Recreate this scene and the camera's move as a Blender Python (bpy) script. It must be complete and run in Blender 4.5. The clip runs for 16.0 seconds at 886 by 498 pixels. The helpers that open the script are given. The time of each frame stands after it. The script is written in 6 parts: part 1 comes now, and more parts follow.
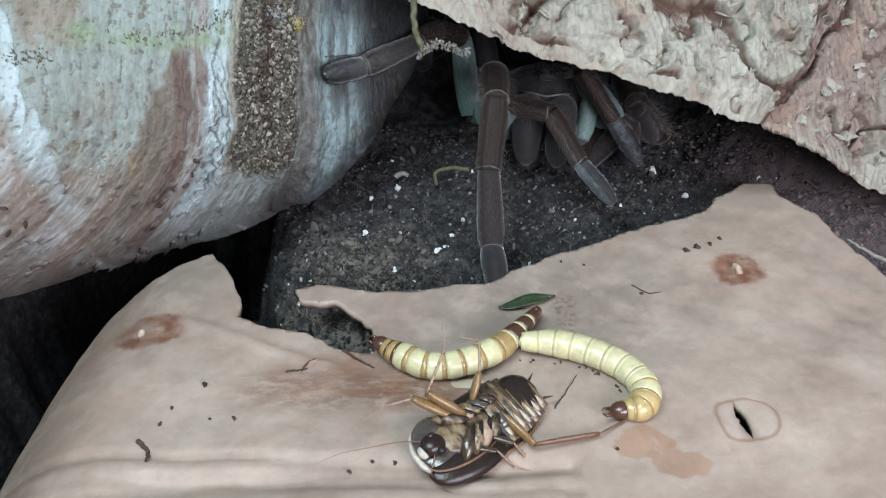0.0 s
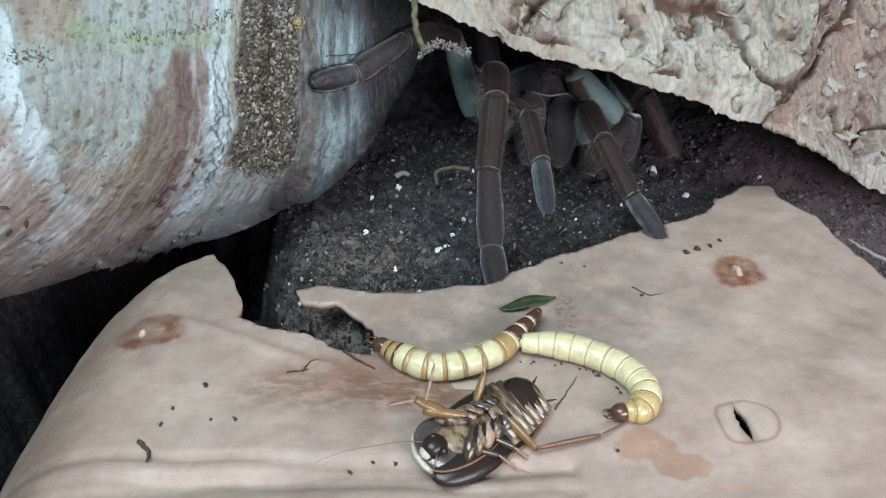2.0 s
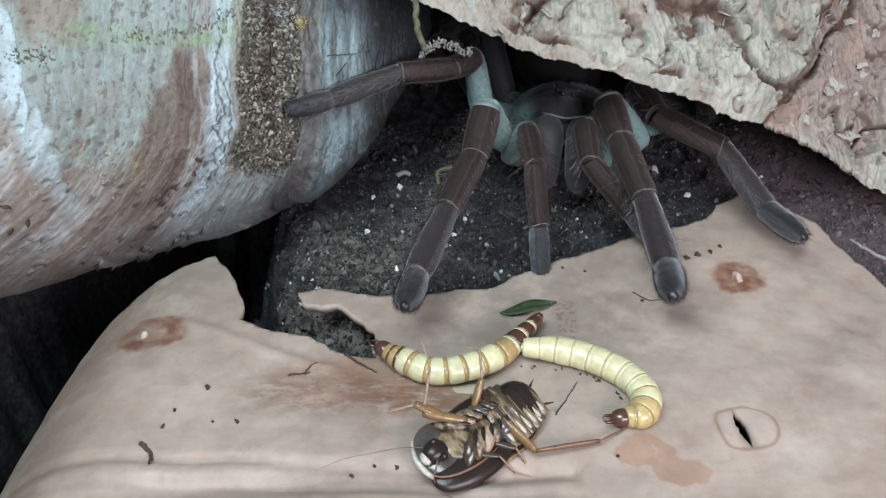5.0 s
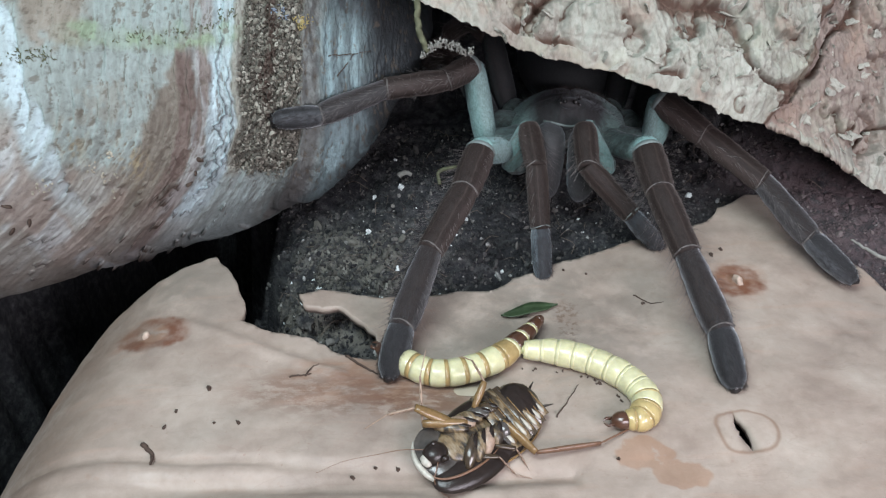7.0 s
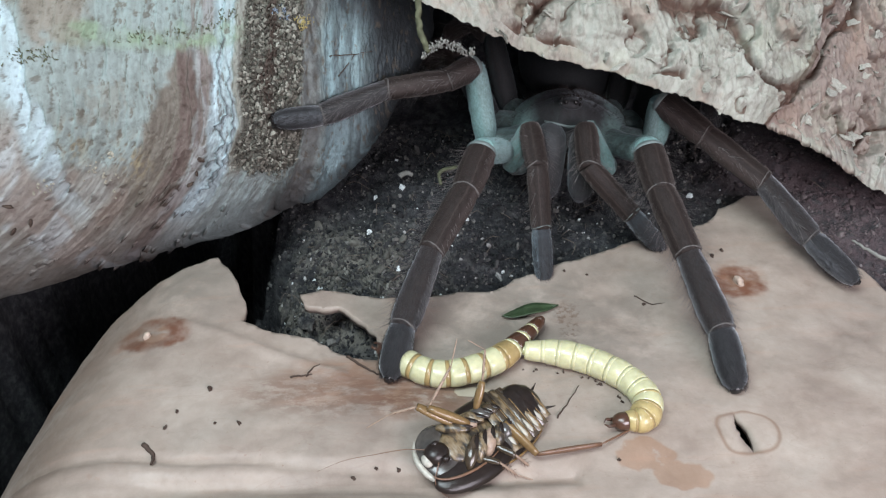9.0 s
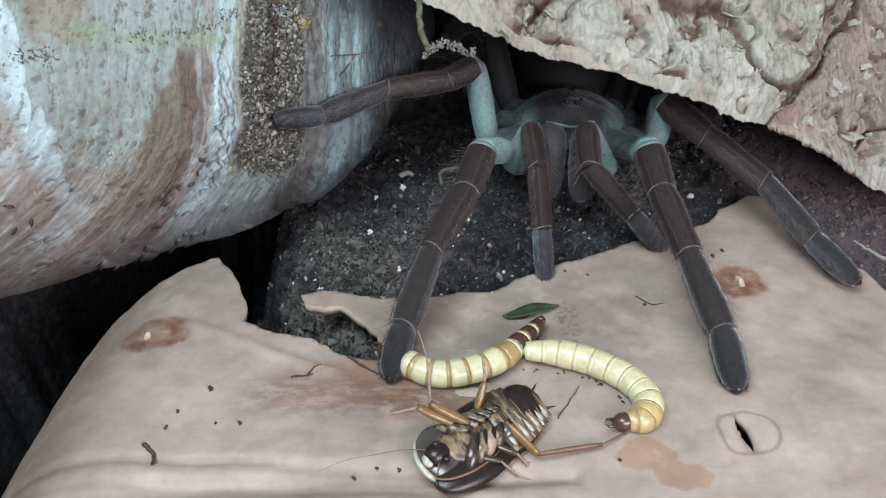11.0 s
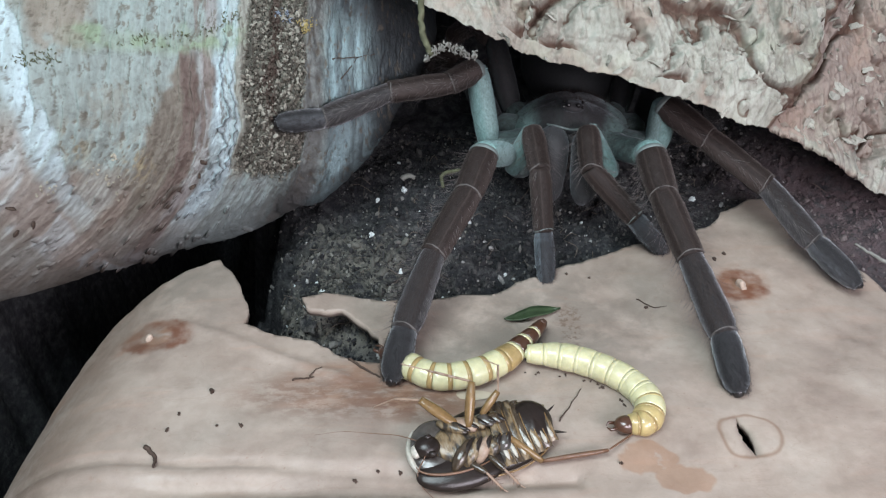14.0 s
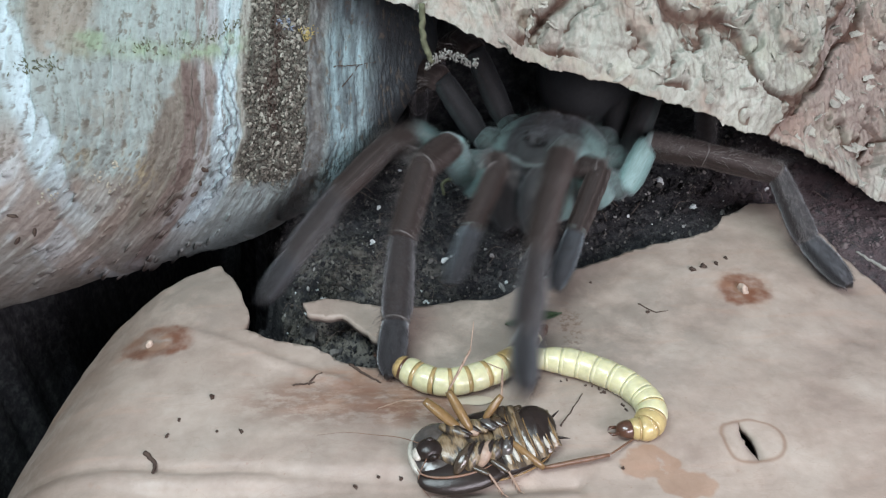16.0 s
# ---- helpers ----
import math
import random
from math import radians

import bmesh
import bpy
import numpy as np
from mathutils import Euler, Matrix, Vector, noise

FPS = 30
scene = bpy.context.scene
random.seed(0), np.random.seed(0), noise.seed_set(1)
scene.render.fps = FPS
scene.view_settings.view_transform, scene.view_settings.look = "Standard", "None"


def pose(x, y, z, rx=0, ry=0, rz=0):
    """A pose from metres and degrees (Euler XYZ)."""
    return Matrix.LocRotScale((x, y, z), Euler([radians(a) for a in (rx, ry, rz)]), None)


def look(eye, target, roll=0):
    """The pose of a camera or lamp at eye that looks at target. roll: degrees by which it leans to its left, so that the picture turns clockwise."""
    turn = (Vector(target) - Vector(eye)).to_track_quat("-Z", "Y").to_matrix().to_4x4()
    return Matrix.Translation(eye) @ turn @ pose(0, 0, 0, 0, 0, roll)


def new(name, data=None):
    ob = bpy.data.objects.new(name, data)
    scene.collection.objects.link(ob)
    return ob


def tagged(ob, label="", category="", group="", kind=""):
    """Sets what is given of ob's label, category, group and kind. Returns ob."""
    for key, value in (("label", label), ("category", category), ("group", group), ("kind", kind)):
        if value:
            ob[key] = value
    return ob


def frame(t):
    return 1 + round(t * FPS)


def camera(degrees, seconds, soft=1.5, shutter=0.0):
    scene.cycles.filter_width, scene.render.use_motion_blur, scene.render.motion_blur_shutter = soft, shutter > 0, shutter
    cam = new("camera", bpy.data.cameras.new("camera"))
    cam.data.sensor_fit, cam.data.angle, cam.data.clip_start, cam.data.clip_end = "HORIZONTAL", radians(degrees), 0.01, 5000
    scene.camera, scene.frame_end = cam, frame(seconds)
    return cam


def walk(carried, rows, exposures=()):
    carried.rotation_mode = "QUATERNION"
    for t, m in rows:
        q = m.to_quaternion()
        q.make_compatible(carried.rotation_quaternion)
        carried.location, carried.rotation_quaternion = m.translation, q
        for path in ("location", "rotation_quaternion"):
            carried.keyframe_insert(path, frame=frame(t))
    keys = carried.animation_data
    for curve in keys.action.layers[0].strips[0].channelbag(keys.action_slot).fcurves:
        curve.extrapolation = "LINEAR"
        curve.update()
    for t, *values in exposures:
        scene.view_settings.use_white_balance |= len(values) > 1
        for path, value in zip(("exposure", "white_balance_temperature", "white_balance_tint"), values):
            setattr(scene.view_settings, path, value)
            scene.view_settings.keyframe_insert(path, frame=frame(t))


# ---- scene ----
cam = camera(55, 16.0, soft=1.25, shutter=1.0)
EYE = (0.0, -0.213, 0.149)


def gaze(right, up):
    """The camera's turn: it stays where it is and looks this far aside and up, in degrees."""
    return pose(*EYE, 55 + up, 0, -right)


PER = 0.0380  # degrees of turn by which the picture shifts one step of its 1568
walk(cam, [(t, gaze(-dx * PER, dy * PER)) for t, dx, dy in (
    (0.0, -7.5, 0.8), (2.0, -6.0, 0.0), (4.0, -4.5, -0.5), (6.5, -1.5, -0.8), (8.0, 0.0, 0.0), (9.2, 1.2, 0.0),
    (11.5, 3.2, 0.2), (12.5, 4.5, 0.8), (13.5, 5.2, 2.0), (14.0, 5.8, 5.0), (14.5, 6.2, 8.2), (15.0, 6.6, 11.5),
    (15.5, 7.2, 15.0), (16.0, 7.8, 18.2))],
    exposures=[(0.0, 0.0), (16.0, 0.0)])

# ---- light: a lamp under the tank's lid, an added front fill, and the faint light of a room ----
world = bpy.data.worlds.new("room_light")
world.use_nodes = True
world.node_tree.nodes["Background"].inputs[0].default_value = (0.75, 0.9, 1.0, 1)
world.node_tree.nodes["Background"].inputs[1].default_value = 0.10
scene.world = world


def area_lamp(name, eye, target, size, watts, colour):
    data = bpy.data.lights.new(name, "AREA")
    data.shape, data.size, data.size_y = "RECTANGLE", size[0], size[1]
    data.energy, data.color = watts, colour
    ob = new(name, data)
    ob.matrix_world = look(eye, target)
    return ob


area_lamp("lid_lamp", (-0.13, -0.25, 0.48), (0.0, 0.0, 0.02), (0.34, 0.22), 4.0, (0.80, 0.94, 1.0))
# Added fill at the front right, brightening the cave and slab; no real source.
area_lamp("front_fill", (0.19, -0.37, 0.18), (0.05, -0.04, 0.01), (0.26, 0.14), 2.0, (0.95, 0.89, 0.98))


# ---- helpers of this scene ----
def mesh_object(name, bm, material, parent=None, label="", smooth=True):
    data = bpy.data.meshes.new(name)
    bm.to_mesh(data)
    bm.free()
    if smooth:
        data.shade_smooth()
    if material:
        data.materials.append(material)
    ob = new(name, data)
    if parent:
        ob.parent = parent
    if label:
        tagged(ob, label)
    return ob


def part(name, bm, material, parent, label=""):
    return mesh_object(name, bm, material, parent, label)


def from_arrays(name, verts, faces, material, parent=None, label="", smooth=True):
    data = bpy.data.meshes.new(name)
    data.from_pydata([tuple(v) for v in verts], [], [tuple(f) for f in faces])
    data.update()
    if smooth:
        data.shade_smooth()
    if material:
        data.materials.append(material)
    ob = new(name, data)
    if parent:
        ob.parent = parent
    if label:
        tagged(ob, label)
    return ob


def grid_faces(rows, cols, wrap=False):
    faces = []
    for i in range(rows - 1):
        for j in range(cols if wrap else cols - 1):
            k = (j + 1) % cols
            faces.append((i * cols + j, i * cols + k, (i + 1) * cols + k, (i + 1) * cols + j))
    return faces


def fbm(p, scale, octaves=4, seed=0.0):
    q = Vector((p[0] * scale + seed, p[1] * scale - seed, p[2] * scale + 0.37 * seed))
    return noise.fractal(q, 1.0, 2.0, octaves)


def lattice(i, j, k):
    h = (i * 374761393 + j * 668265263 + k * 1274126177) & 0xFFFFFFFF
    h = ((h ^ (h >> 13)) * 1103515245) & 0xFFFFFFFF
    h = ((h ^ (h >> 16)) * 374761393) & 0xFFFFFFFF
    return ((h ^ (h >> 15)) & 0xFFFFFF) / 8388607.5 - 1.0


def wave(x, y, z):
    """Smooth noise between -1 and 1 for whole arrays of places."""
    c = [np.floor(v).astype(np.int64) for v in (x, y, z)]
    f = [v - w for v, w in zip((x, y, z), c)]
    f = [v * v * v * (v * (6 * v - 15) + 10) for v in f]
    out = 0.0
    for a in (0, 1):
        for b in (0, 1):
            for d in (0, 1):
                weight = (f[0] if a else 1 - f[0]) * (f[1] if b else 1 - f[1]) * (f[2] if d else 1 - f[2])
                out = out + weight * lattice(c[0] + a, c[1] + b, c[2] + d)
    return out


def waves(x, y, z, octaves=4, gain=0.5):
    out, size = 0.0, 1.0
    for o in range(octaves):
        out = out + size * wave(x * 2.03 ** o + 17.3 * o, y * 2.03 ** o - 9.1 * o, z * 2.03 ** o + 3.7 * o)
        size *= gain
    return out


def spline(points, n):
    """n places along a smooth curve through the points."""
    P = [Vector(p) for p in points]
    P = [2 * P[0] - P[1]] + P + [2 * P[-1] - P[-2]]
    out = []
    for k in range(n):
        s = k / (n - 1) * (len(P) - 3)
        i = min(int(s), len(P) - 4)
        u = s - i
        a, b, c, d = P[i:i + 4]
        out.append(0.5 * (2 * b + (c - a) * u + (2 * a - 5 * b + 4 * c - d) * u * u + (3 * b - a - 3 * c + d) * u ** 3))
    return out


def tube(bm, path, radii, sides=10, squash=1.0, up=Vector((0, 0, 1)), caps=True):
    """A round limb along a path, with a radius for each place; squash flattens it along the up side."""
    rings = []
    for i, p in enumerate(path):
        t = (path[min(i + 1, len(path) - 1)] - path[max(i - 1, 0)]).normalized()
        a = t.cross(up)
        a = a.normalized() if a.length > 1e-6 else Vector((1, 0, 0))
        b = a.cross(t).normalized()
        rings.append([bm.verts.new(p + radii[i] * (math.cos(w) * a + squash * math.sin(w) * b))
                      for w in (2 * math.pi * k / sides for k in range(sides))])
    for r, q in zip(rings, rings[1:]):
        for k in range(sides):
            bm.faces.new((r[k], r[(k + 1) % sides], q[(k + 1) % sides], q[k]))
    if caps:
        bm.faces.new(rings[0][::-1])
        bm.faces.new(rings[-1])
    return rings


def lump(bm, centre, size, rough=0.25, detail=1, seed=0.0):
    """An uneven crumb, pushed out of shape by noise."""
    made = bmesh.ops.create_icosphere(bm, subdivisions=detail, radius=1.0)["verts"]
    c = Vector(centre)
    turn = Euler((seed * 1.7, seed * 2.3, seed * 3.1)).to_matrix()
    for v in made:
        k = 1 + rough * noise.noise(v.co * 1.3 + Vector((seed, seed * 0.7, -seed)))
        v.co = c + turn @ Vector((v.co.x * size[0] * k, v.co.y * size[1] * k, v.co.z * size[2] * k))


# ---- materials ----
def nodes_of(name, rough=0.7, spec=0.5):
    m = bpy.data.materials.new(name)
    m.use_nodes = True
    b = m.node_tree.nodes["Principled BSDF"]
    b.inputs["Roughness"].default_value = rough
    b.inputs["Specular IOR Level"].default_value = spec
    return m, m.node_tree, b


def add(tree, kind, **sockets):
    n = tree.nodes.new(kind)
    for key, value in sockets.items():
        n.inputs[key.replace("_", " ")].default_value = value
    return n


def noise_of(tree, vec, scale, detail=5.0, rough=0.6, distortion=0.0):
    n = add(tree, "ShaderNodeTexNoise", Scale=scale, Detail=detail, Roughness=rough, Distortion=distortion)
    if vec is not None:
        tree.links.new(vec, n.inputs["Vector"])
    return n.outputs["Fac"]


def ramp(tree, fac, stops):
    n = tree.nodes.new("ShaderNodeValToRGB")
    e = n.color_ramp.elements
    while len(e) < len(stops):
        e.new(0.5)
    for el, (at, col) in zip(e, stops):
        el.position = at
        el.color = (*col, 1) if len(col) == 3 else col
    tree.links.new(fac, n.inputs["Fac"])
    return n.outputs["Color"]


def step(tree, fac, low, high):
    n = tree.nodes.new("ShaderNodeMapRange")
    n.interpolation_type = "SMOOTHSTEP"
    n.inputs["From Min"].default_value, n.inputs["From Max"].default_value = low, high
    tree.links.new(fac, n.inputs["Value"])
    return n.outputs["Result"]


def mixed(tree, fac, a, b, blend="MIX"):
    n = tree.nodes.new("ShaderNodeMix")
    n.data_type, n.blend_type = "RGBA", blend
    for socket, value in ((n.inputs["Factor"], fac), (n.inputs["A"], a), (n.inputs["B"], b)):
        if isinstance(value, bpy.types.NodeSocket):
            tree.links.new(value, socket)
        elif isinstance(value, (int, float)):
            socket.default_value = value
        else:
            socket.default_value = (*value, 1)
    return n.outputs["Result"]


def maths(tree, op, a, b=0.0, clamp=False):
    n = tree.nodes.new("ShaderNodeMath")
    n.operation, n.use_clamp = op, clamp
    for socket, value in ((n.inputs[0], a), (n.inputs[1], b)):
        if isinstance(value, bpy.types.NodeSocket):
            tree.links.new(value, socket)
        else:
            socket.default_value = value
    return n.outputs[0]


def bump(tree, b, height, strength, distance):
    n = add(tree, "ShaderNodeBump", Strength=strength, Distance=distance)
    tree.links.new(height, n.inputs["Height"])
    if b.inputs["Normal"].is_linked:
        tree.links.new(b.inputs["Normal"].links[0].from_socket, n.inputs["Normal"])
    tree.links.new(n.outputs["Normal"], b.inputs["Normal"])


def coords(tree, which="Object", scale=None):
    out = tree.nodes.new("ShaderNodeTexCoord").outputs[which]
    if scale:
        n = tree.nodes.new("ShaderNodeMapping")
        n.inputs["Scale"].default_value = scale
        tree.links.new(out, n.inputs["Vector"])
        out = n.outputs["Vector"]
    return out


def simple(name, colour, rough=0.6, spec=0.4, vary=0.25, scale=400.0, relief=0.0002, extra=None):
    """A plain surface with grain at two scales."""
    m, t, b = nodes_of(name, rough, spec)
    o = coords(t)
    f = maths(t, "ADD", maths(t, "MULTIPLY", noise_of(t, o, scale), 0.6), maths(t, "MULTIPLY", noise_of(t, o, scale * 0.17), 0.4))
    lo = tuple(c * (1 - vary) for c in colour)
    hi = tuple(min(1, c * (1 + vary)) for c in colour)
    t.links.new(ramp(t, f, [(0.3, lo), (0.7, hi)]), b.inputs["Base Color"])
    if relief:
        bump(t, b, noise_of(t, o, scale * 2), 0.5, relief)
    for key, value in (extra or {}).items():
        b.inputs[key].default_value = value
    return m


def uv_axis(tree, which):
    n = tree.nodes.new("ShaderNodeUVMap")
    n.uv_map = "grain"
    s = tree.nodes.new("ShaderNodeSeparateXYZ")
    tree.links.new(n.outputs["UV"], s.inputs[0])
    return n.outputs["UV"], s.outputs["XYZ".index(which)]


def rgb_noise(tree, vec, scale, detail=3.0):
    n = add(tree, "ShaderNodeTexNoise", Scale=scale, Detail=detail)
    tree.links.new(vec, n.inputs["Vector"])
    return n.outputs["Color"]


def shifted(tree, vec, scale, amount, detail=3.0):
    """Coordinates that wander by noise."""
    c = rgb_noise(tree, vec, scale, detail)
    s = tree.nodes.new("ShaderNodeVectorMath")
    s.operation = "MULTIPLY_ADD"
    tree.links.new(c, s.inputs[0])
    s.inputs[1].default_value = (amount,) * 3
    tree.links.new(vec, s.inputs[2])
    return s.outputs[0]


def near(tree, vec, centre, radius, soft, squash=(1, 1, 1)):
    """1 within a radius of a place, falling off over the soft width: for stains with a place of their own."""
    s = tree.nodes.new("ShaderNodeVectorMath")
    s.operation = "SUBTRACT"
    tree.links.new(vec, s.inputs[0])
    s.inputs[1].default_value = centre
    m = tree.nodes.new("ShaderNodeVectorMath")
    m.operation = "MULTIPLY"
    tree.links.new(s.outputs[0], m.inputs[0])
    m.inputs[1].default_value = squash
    n = tree.nodes.new("ShaderNodeVectorMath")
    n.operation = "LENGTH"
    tree.links.new(m.outputs[0], n.inputs[0])
    return step(tree, n.outputs["Value"], radius + soft, radius - soft)


def slab_material():
    m, t, b = nodes_of("peeled_bark", 0.55, 0.35)
    o = coords(t)
    w = shifted(t, o, 60, 0.006)
    base = ramp(t, noise_of(t, w, 45, 6), [(0.25, (0.285, 0.226, 0.190)), (0.5, (0.370, 0.308, 0.260)), (0.75, (0.430, 0.376, 0.325))])
    fine = ramp(t, noise_of(t, w, 330, 6, 0.7), [(0.3, (0.74, 0.70, 0.67)), (0.62, (1.04, 1.04, 1.04))])
    col = mixed(t, 0.35, base, fine, "MULTIPLY")
    rust = (0.27, 0.14, 0.082)
    for centre, r, soft, sq, k in (
            ((0.0850, -0.0180, 0), 0.0070, 0.0036, (1, 1, 0), 0.85), ((-0.0800, -0.0400, 0), 0.0085, 0.0035, (1, 1.5, 0), 0.8),
            ((-0.0220, -0.0570, 0), 0.0100, 0.0050, (0.6, 1.3, 0), 0.6), ((-0.004, -0.064, 0), 0.009, 0.005, (0.7, 1.5, 0), 0.6),
            ((0.0335, -0.030, 0), 0.003, 0.003, (1.2, 0.7, 0), 0.35)):
        f = maths(t, "MULTIPLY", near(t, w, tuple(c + d for c, d in zip(centre, (0.003, 0.003, 0.003))), r, soft, sq),
                  step(t, noise_of(t, coords(t, scale=(0.6, 1.6, 1)), 200, 5), 0.35, 0.6))
        col = mixed(t, maths(t, "MULTIPLY", f, k), col, rust)
    wild = shifted(t, o, 170, 0.006)
    for centre, r, hole, sq in (((0.0880, -0.0150, 0.003), 0.0068, 0.0016, (1, 1.1, 0)), ((-0.0741, -0.0372, 0.003), 0.0086, 0.0042, (0.9, 1.5, 0))):
        ring = maths(t, "SUBTRACT", near(t, wild, centre, r, 0.0013, sq), near(t, wild, centre, hole, 0.0010, sq), True)
        ring = maths(t, "MULTIPLY", ring, ramp(t, noise_of(t, o, 230, 5), [(0.3, (0.35,) * 3), (0.6, (1,) * 3)]))
        col = mixed(t, maths(t, "MULTIPLY", ring, 0.95), col, (0.155, 0.062, 0.034))
    wild = shifted(t, o, 170, 0.006)
    stain = maths(t, "MAXIMUM", near(t, wild, (0.0490, -0.0790, 0.003), 0.0052, 0.0005, (0.8, 1.1, 0)), near(t, wild, (0.0560, -0.0845, 0.003), 0.0050, 0.0005, (0.75, 1.2, 0)))
    stain = maths(t, "MULTIPLY", stain, step(t, noise_of(t, o, 300, 4), 0.25, 0.4))
    col = mixed(t, maths(t, "MULTIPLY", stain, 0.6), col, (0.31, 0.18, 0.11))
    for centre, r, sq in (((0.0735, -0.0725, 0.003), 0.0078, (1, 1.15, 0)), ((0.0880, -0.0150, 0.003), 0.0026, (1, 1, 0))):
        wide = near(t, w, centre, r, 0.0004, sq)
        thin = near(t, w, centre, r - 0.0009, 0.0005, sq)
        col = mixed(t, maths(t, "MULTIPLY", maths(t, "SUBTRACT", wide, thin, True), 0.6), col, (0.20, 0.115, 0.07))
    for centre, r, soft, sq, k in (((-0.0200, -0.0590, 0.003), 0.0120, 0.006, (0.45, 1.6, 0), 0.55), ((-0.003, -0.0625, 0.003), 0.008, 0.004, (0.7, 1.6, 0), 0.6)):
        f = maths(t, "MULTIPLY", near(t, w, centre, r, soft, sq), step(t, noise_of(t, coords(t, scale=(0.8, 1.7, 1)), 170, 7, 0.7), 0.42, 0.56))
        col = mixed(t, maths(t, "MULTIPLY", f, k), col, (0.17, 0.085, 0.055))
    cloud = ramp(t, noise_of(t, w, 16, 4), [(0.3, (0.58, 0.55, 0.54)), (0.6, (0.88, 0.865, 0.85))])
    col = mixed(t, 0.8, col, cloud, "MULTIPLY")
    # Soil dust near the cave and limb, with the shade there painted in.
    dust_shade = maths(t, "MULTIPLY", step(t, noise_of(t, w, 70, 6, 0.65), 0.36, 0.60), maths(t, "MAXIMUM", near(t, w, (0.025, -0.030, 0.003), 0.026, 0.016, (0.55, 1.0, 0)), near(t, w, (-0.072, -0.020, 0.003), 0.018, 0.014, (1, 1, 0))))
    col = mixed(t, maths(t, "MULTIPLY", dust_shade, 0.62), col, (0.150, 0.130, 0.108))
    smudge = maths(t, "MULTIPLY", near(t, wild, (0.0370, -0.0310, 0.003), 0.006, 0.003, (2.0, 0.7, 0)), step(t, noise_of(t, o, 700, 5, 0.7), 0.48, 0.58))
    col = mixed(t, maths(t, "MULTIPLY", smudge, 0.7), col, (0.11, 0.07, 0.05))
    blotch = ramp(t, noise_of(t, shifted(t, o, 90, 0.012), 75, 7, 0.62), [(0.34, (0.76, 0.73, 0.71)), (0.52, (1, 1, 1)), (0.72, (1.08, 1.09, 1.09))])
    col = mixed(t, 0.5, col, blotch, "MULTIPLY")
    hairline = maths(t, "ABSOLUTE", maths(t, "SUBTRACT", noise_of(t, coords(t, scale=(0.5, 1.5, 1)), 55, 5, 0.5, 0.5), 0.5))
    col = mixed(t, maths(t, "MULTIPLY", step(t, hairline, 0.006, 0.001), 0.14), col, (0.18, 0.11, 0.08))
    sxyz = t.nodes.new("ShaderNodeSeparateXYZ")
    t.links.new(w, sxyz.inputs[0])
    # The rolled left margin is browner, part of its shade painted in.
    margin_shade = maths(t, "MULTIPLY", step(t, sxyz.outputs["X"], -0.070, -0.096), step(t, noise_of(t, o, 60, 6, 0.7), 0.25, 0.6))
    col = mixed(t, maths(t, "MULTIPLY", margin_shade, 0.75), col, (0.125, 0.082, 0.060))
    veins = step(t, noise_of(t, coords(t, scale=(0.35, 2.5, 1)), 90, 6, 0.55, 0.6), 0.56, 0.70)
    col = mixed(t, maths(t, "MULTIPLY", veins, 0.14), col, (0.38, 0.22, 0.15))
    spots = maths(t, "MAXIMUM", step(t, noise_of(t, o, 900, 3), 0.68, 0.74), maths(t, "MULTIPLY", step(t, noise_of(t, o, 330, 4), 0.66, 0.72), 0.5))
    col = mixed(t, maths(t, "MULTIPLY", spots, 0.5), col, (0.22, 0.13, 0.09))
    t.links.new(col, b.inputs["Base Color"])
    bump(t, b, noise_of(t, w, 90, 6, 0.5), 0.4, 0.0016)
    bump(t, b, noise_of(t, o, 1500, 4), 0.25, 0.0002)
    t.links.new(ramp(t, noise_of(t, o, 120), [(0.35, (0.42,) * 3), (0.7, (0.68,) * 3)]), b.inputs["Roughness"])
    return m


def soil_material():
    m, t, b = nodes_of("dark_soil", 0.9, 0.25)
    o = coords(t)
    col = ramp(t, noise_of(t, o, 330, 8, 0.7), [(0.3, (0.010, 0.010, 0.012)), (0.48, (0.028, 0.029, 0.032)), (0.74, (0.10, 0.10, 0.10))])
    pale = maths(t, "MULTIPLY", step(t, noise_of(t, o, 160, 5, 0.7), 0.42, 0.62), near(t, o, (-0.030, -0.012, 0.0), 0.028, 0.018, (1, 1.1, 0)))
    col = mixed(t, maths(t, "MULTIPLY", pale, 0.8), col, (0.20, 0.185, 0.155))
    # dry tints the far right paler and redder, part of it painted haze.
    dry = maths(t, "MULTIPLY", step(t, noise_of(t, o, 200, 5, 0.7), 0.3, 0.6), near(t, o, (0.135, 0.020, 0.0), 0.040, 0.030, (1, 1, 0)))
    col = mixed(t, maths(t, "MULTIPLY", dry, 0.75), col, (0.115, 0.082, 0.085))
    t.links.new(col, b.inputs["Base Color"])
    bump(t, b, noise_of(t, o, 500, 8, 0.75), 0.9, 0.0015)
    return m


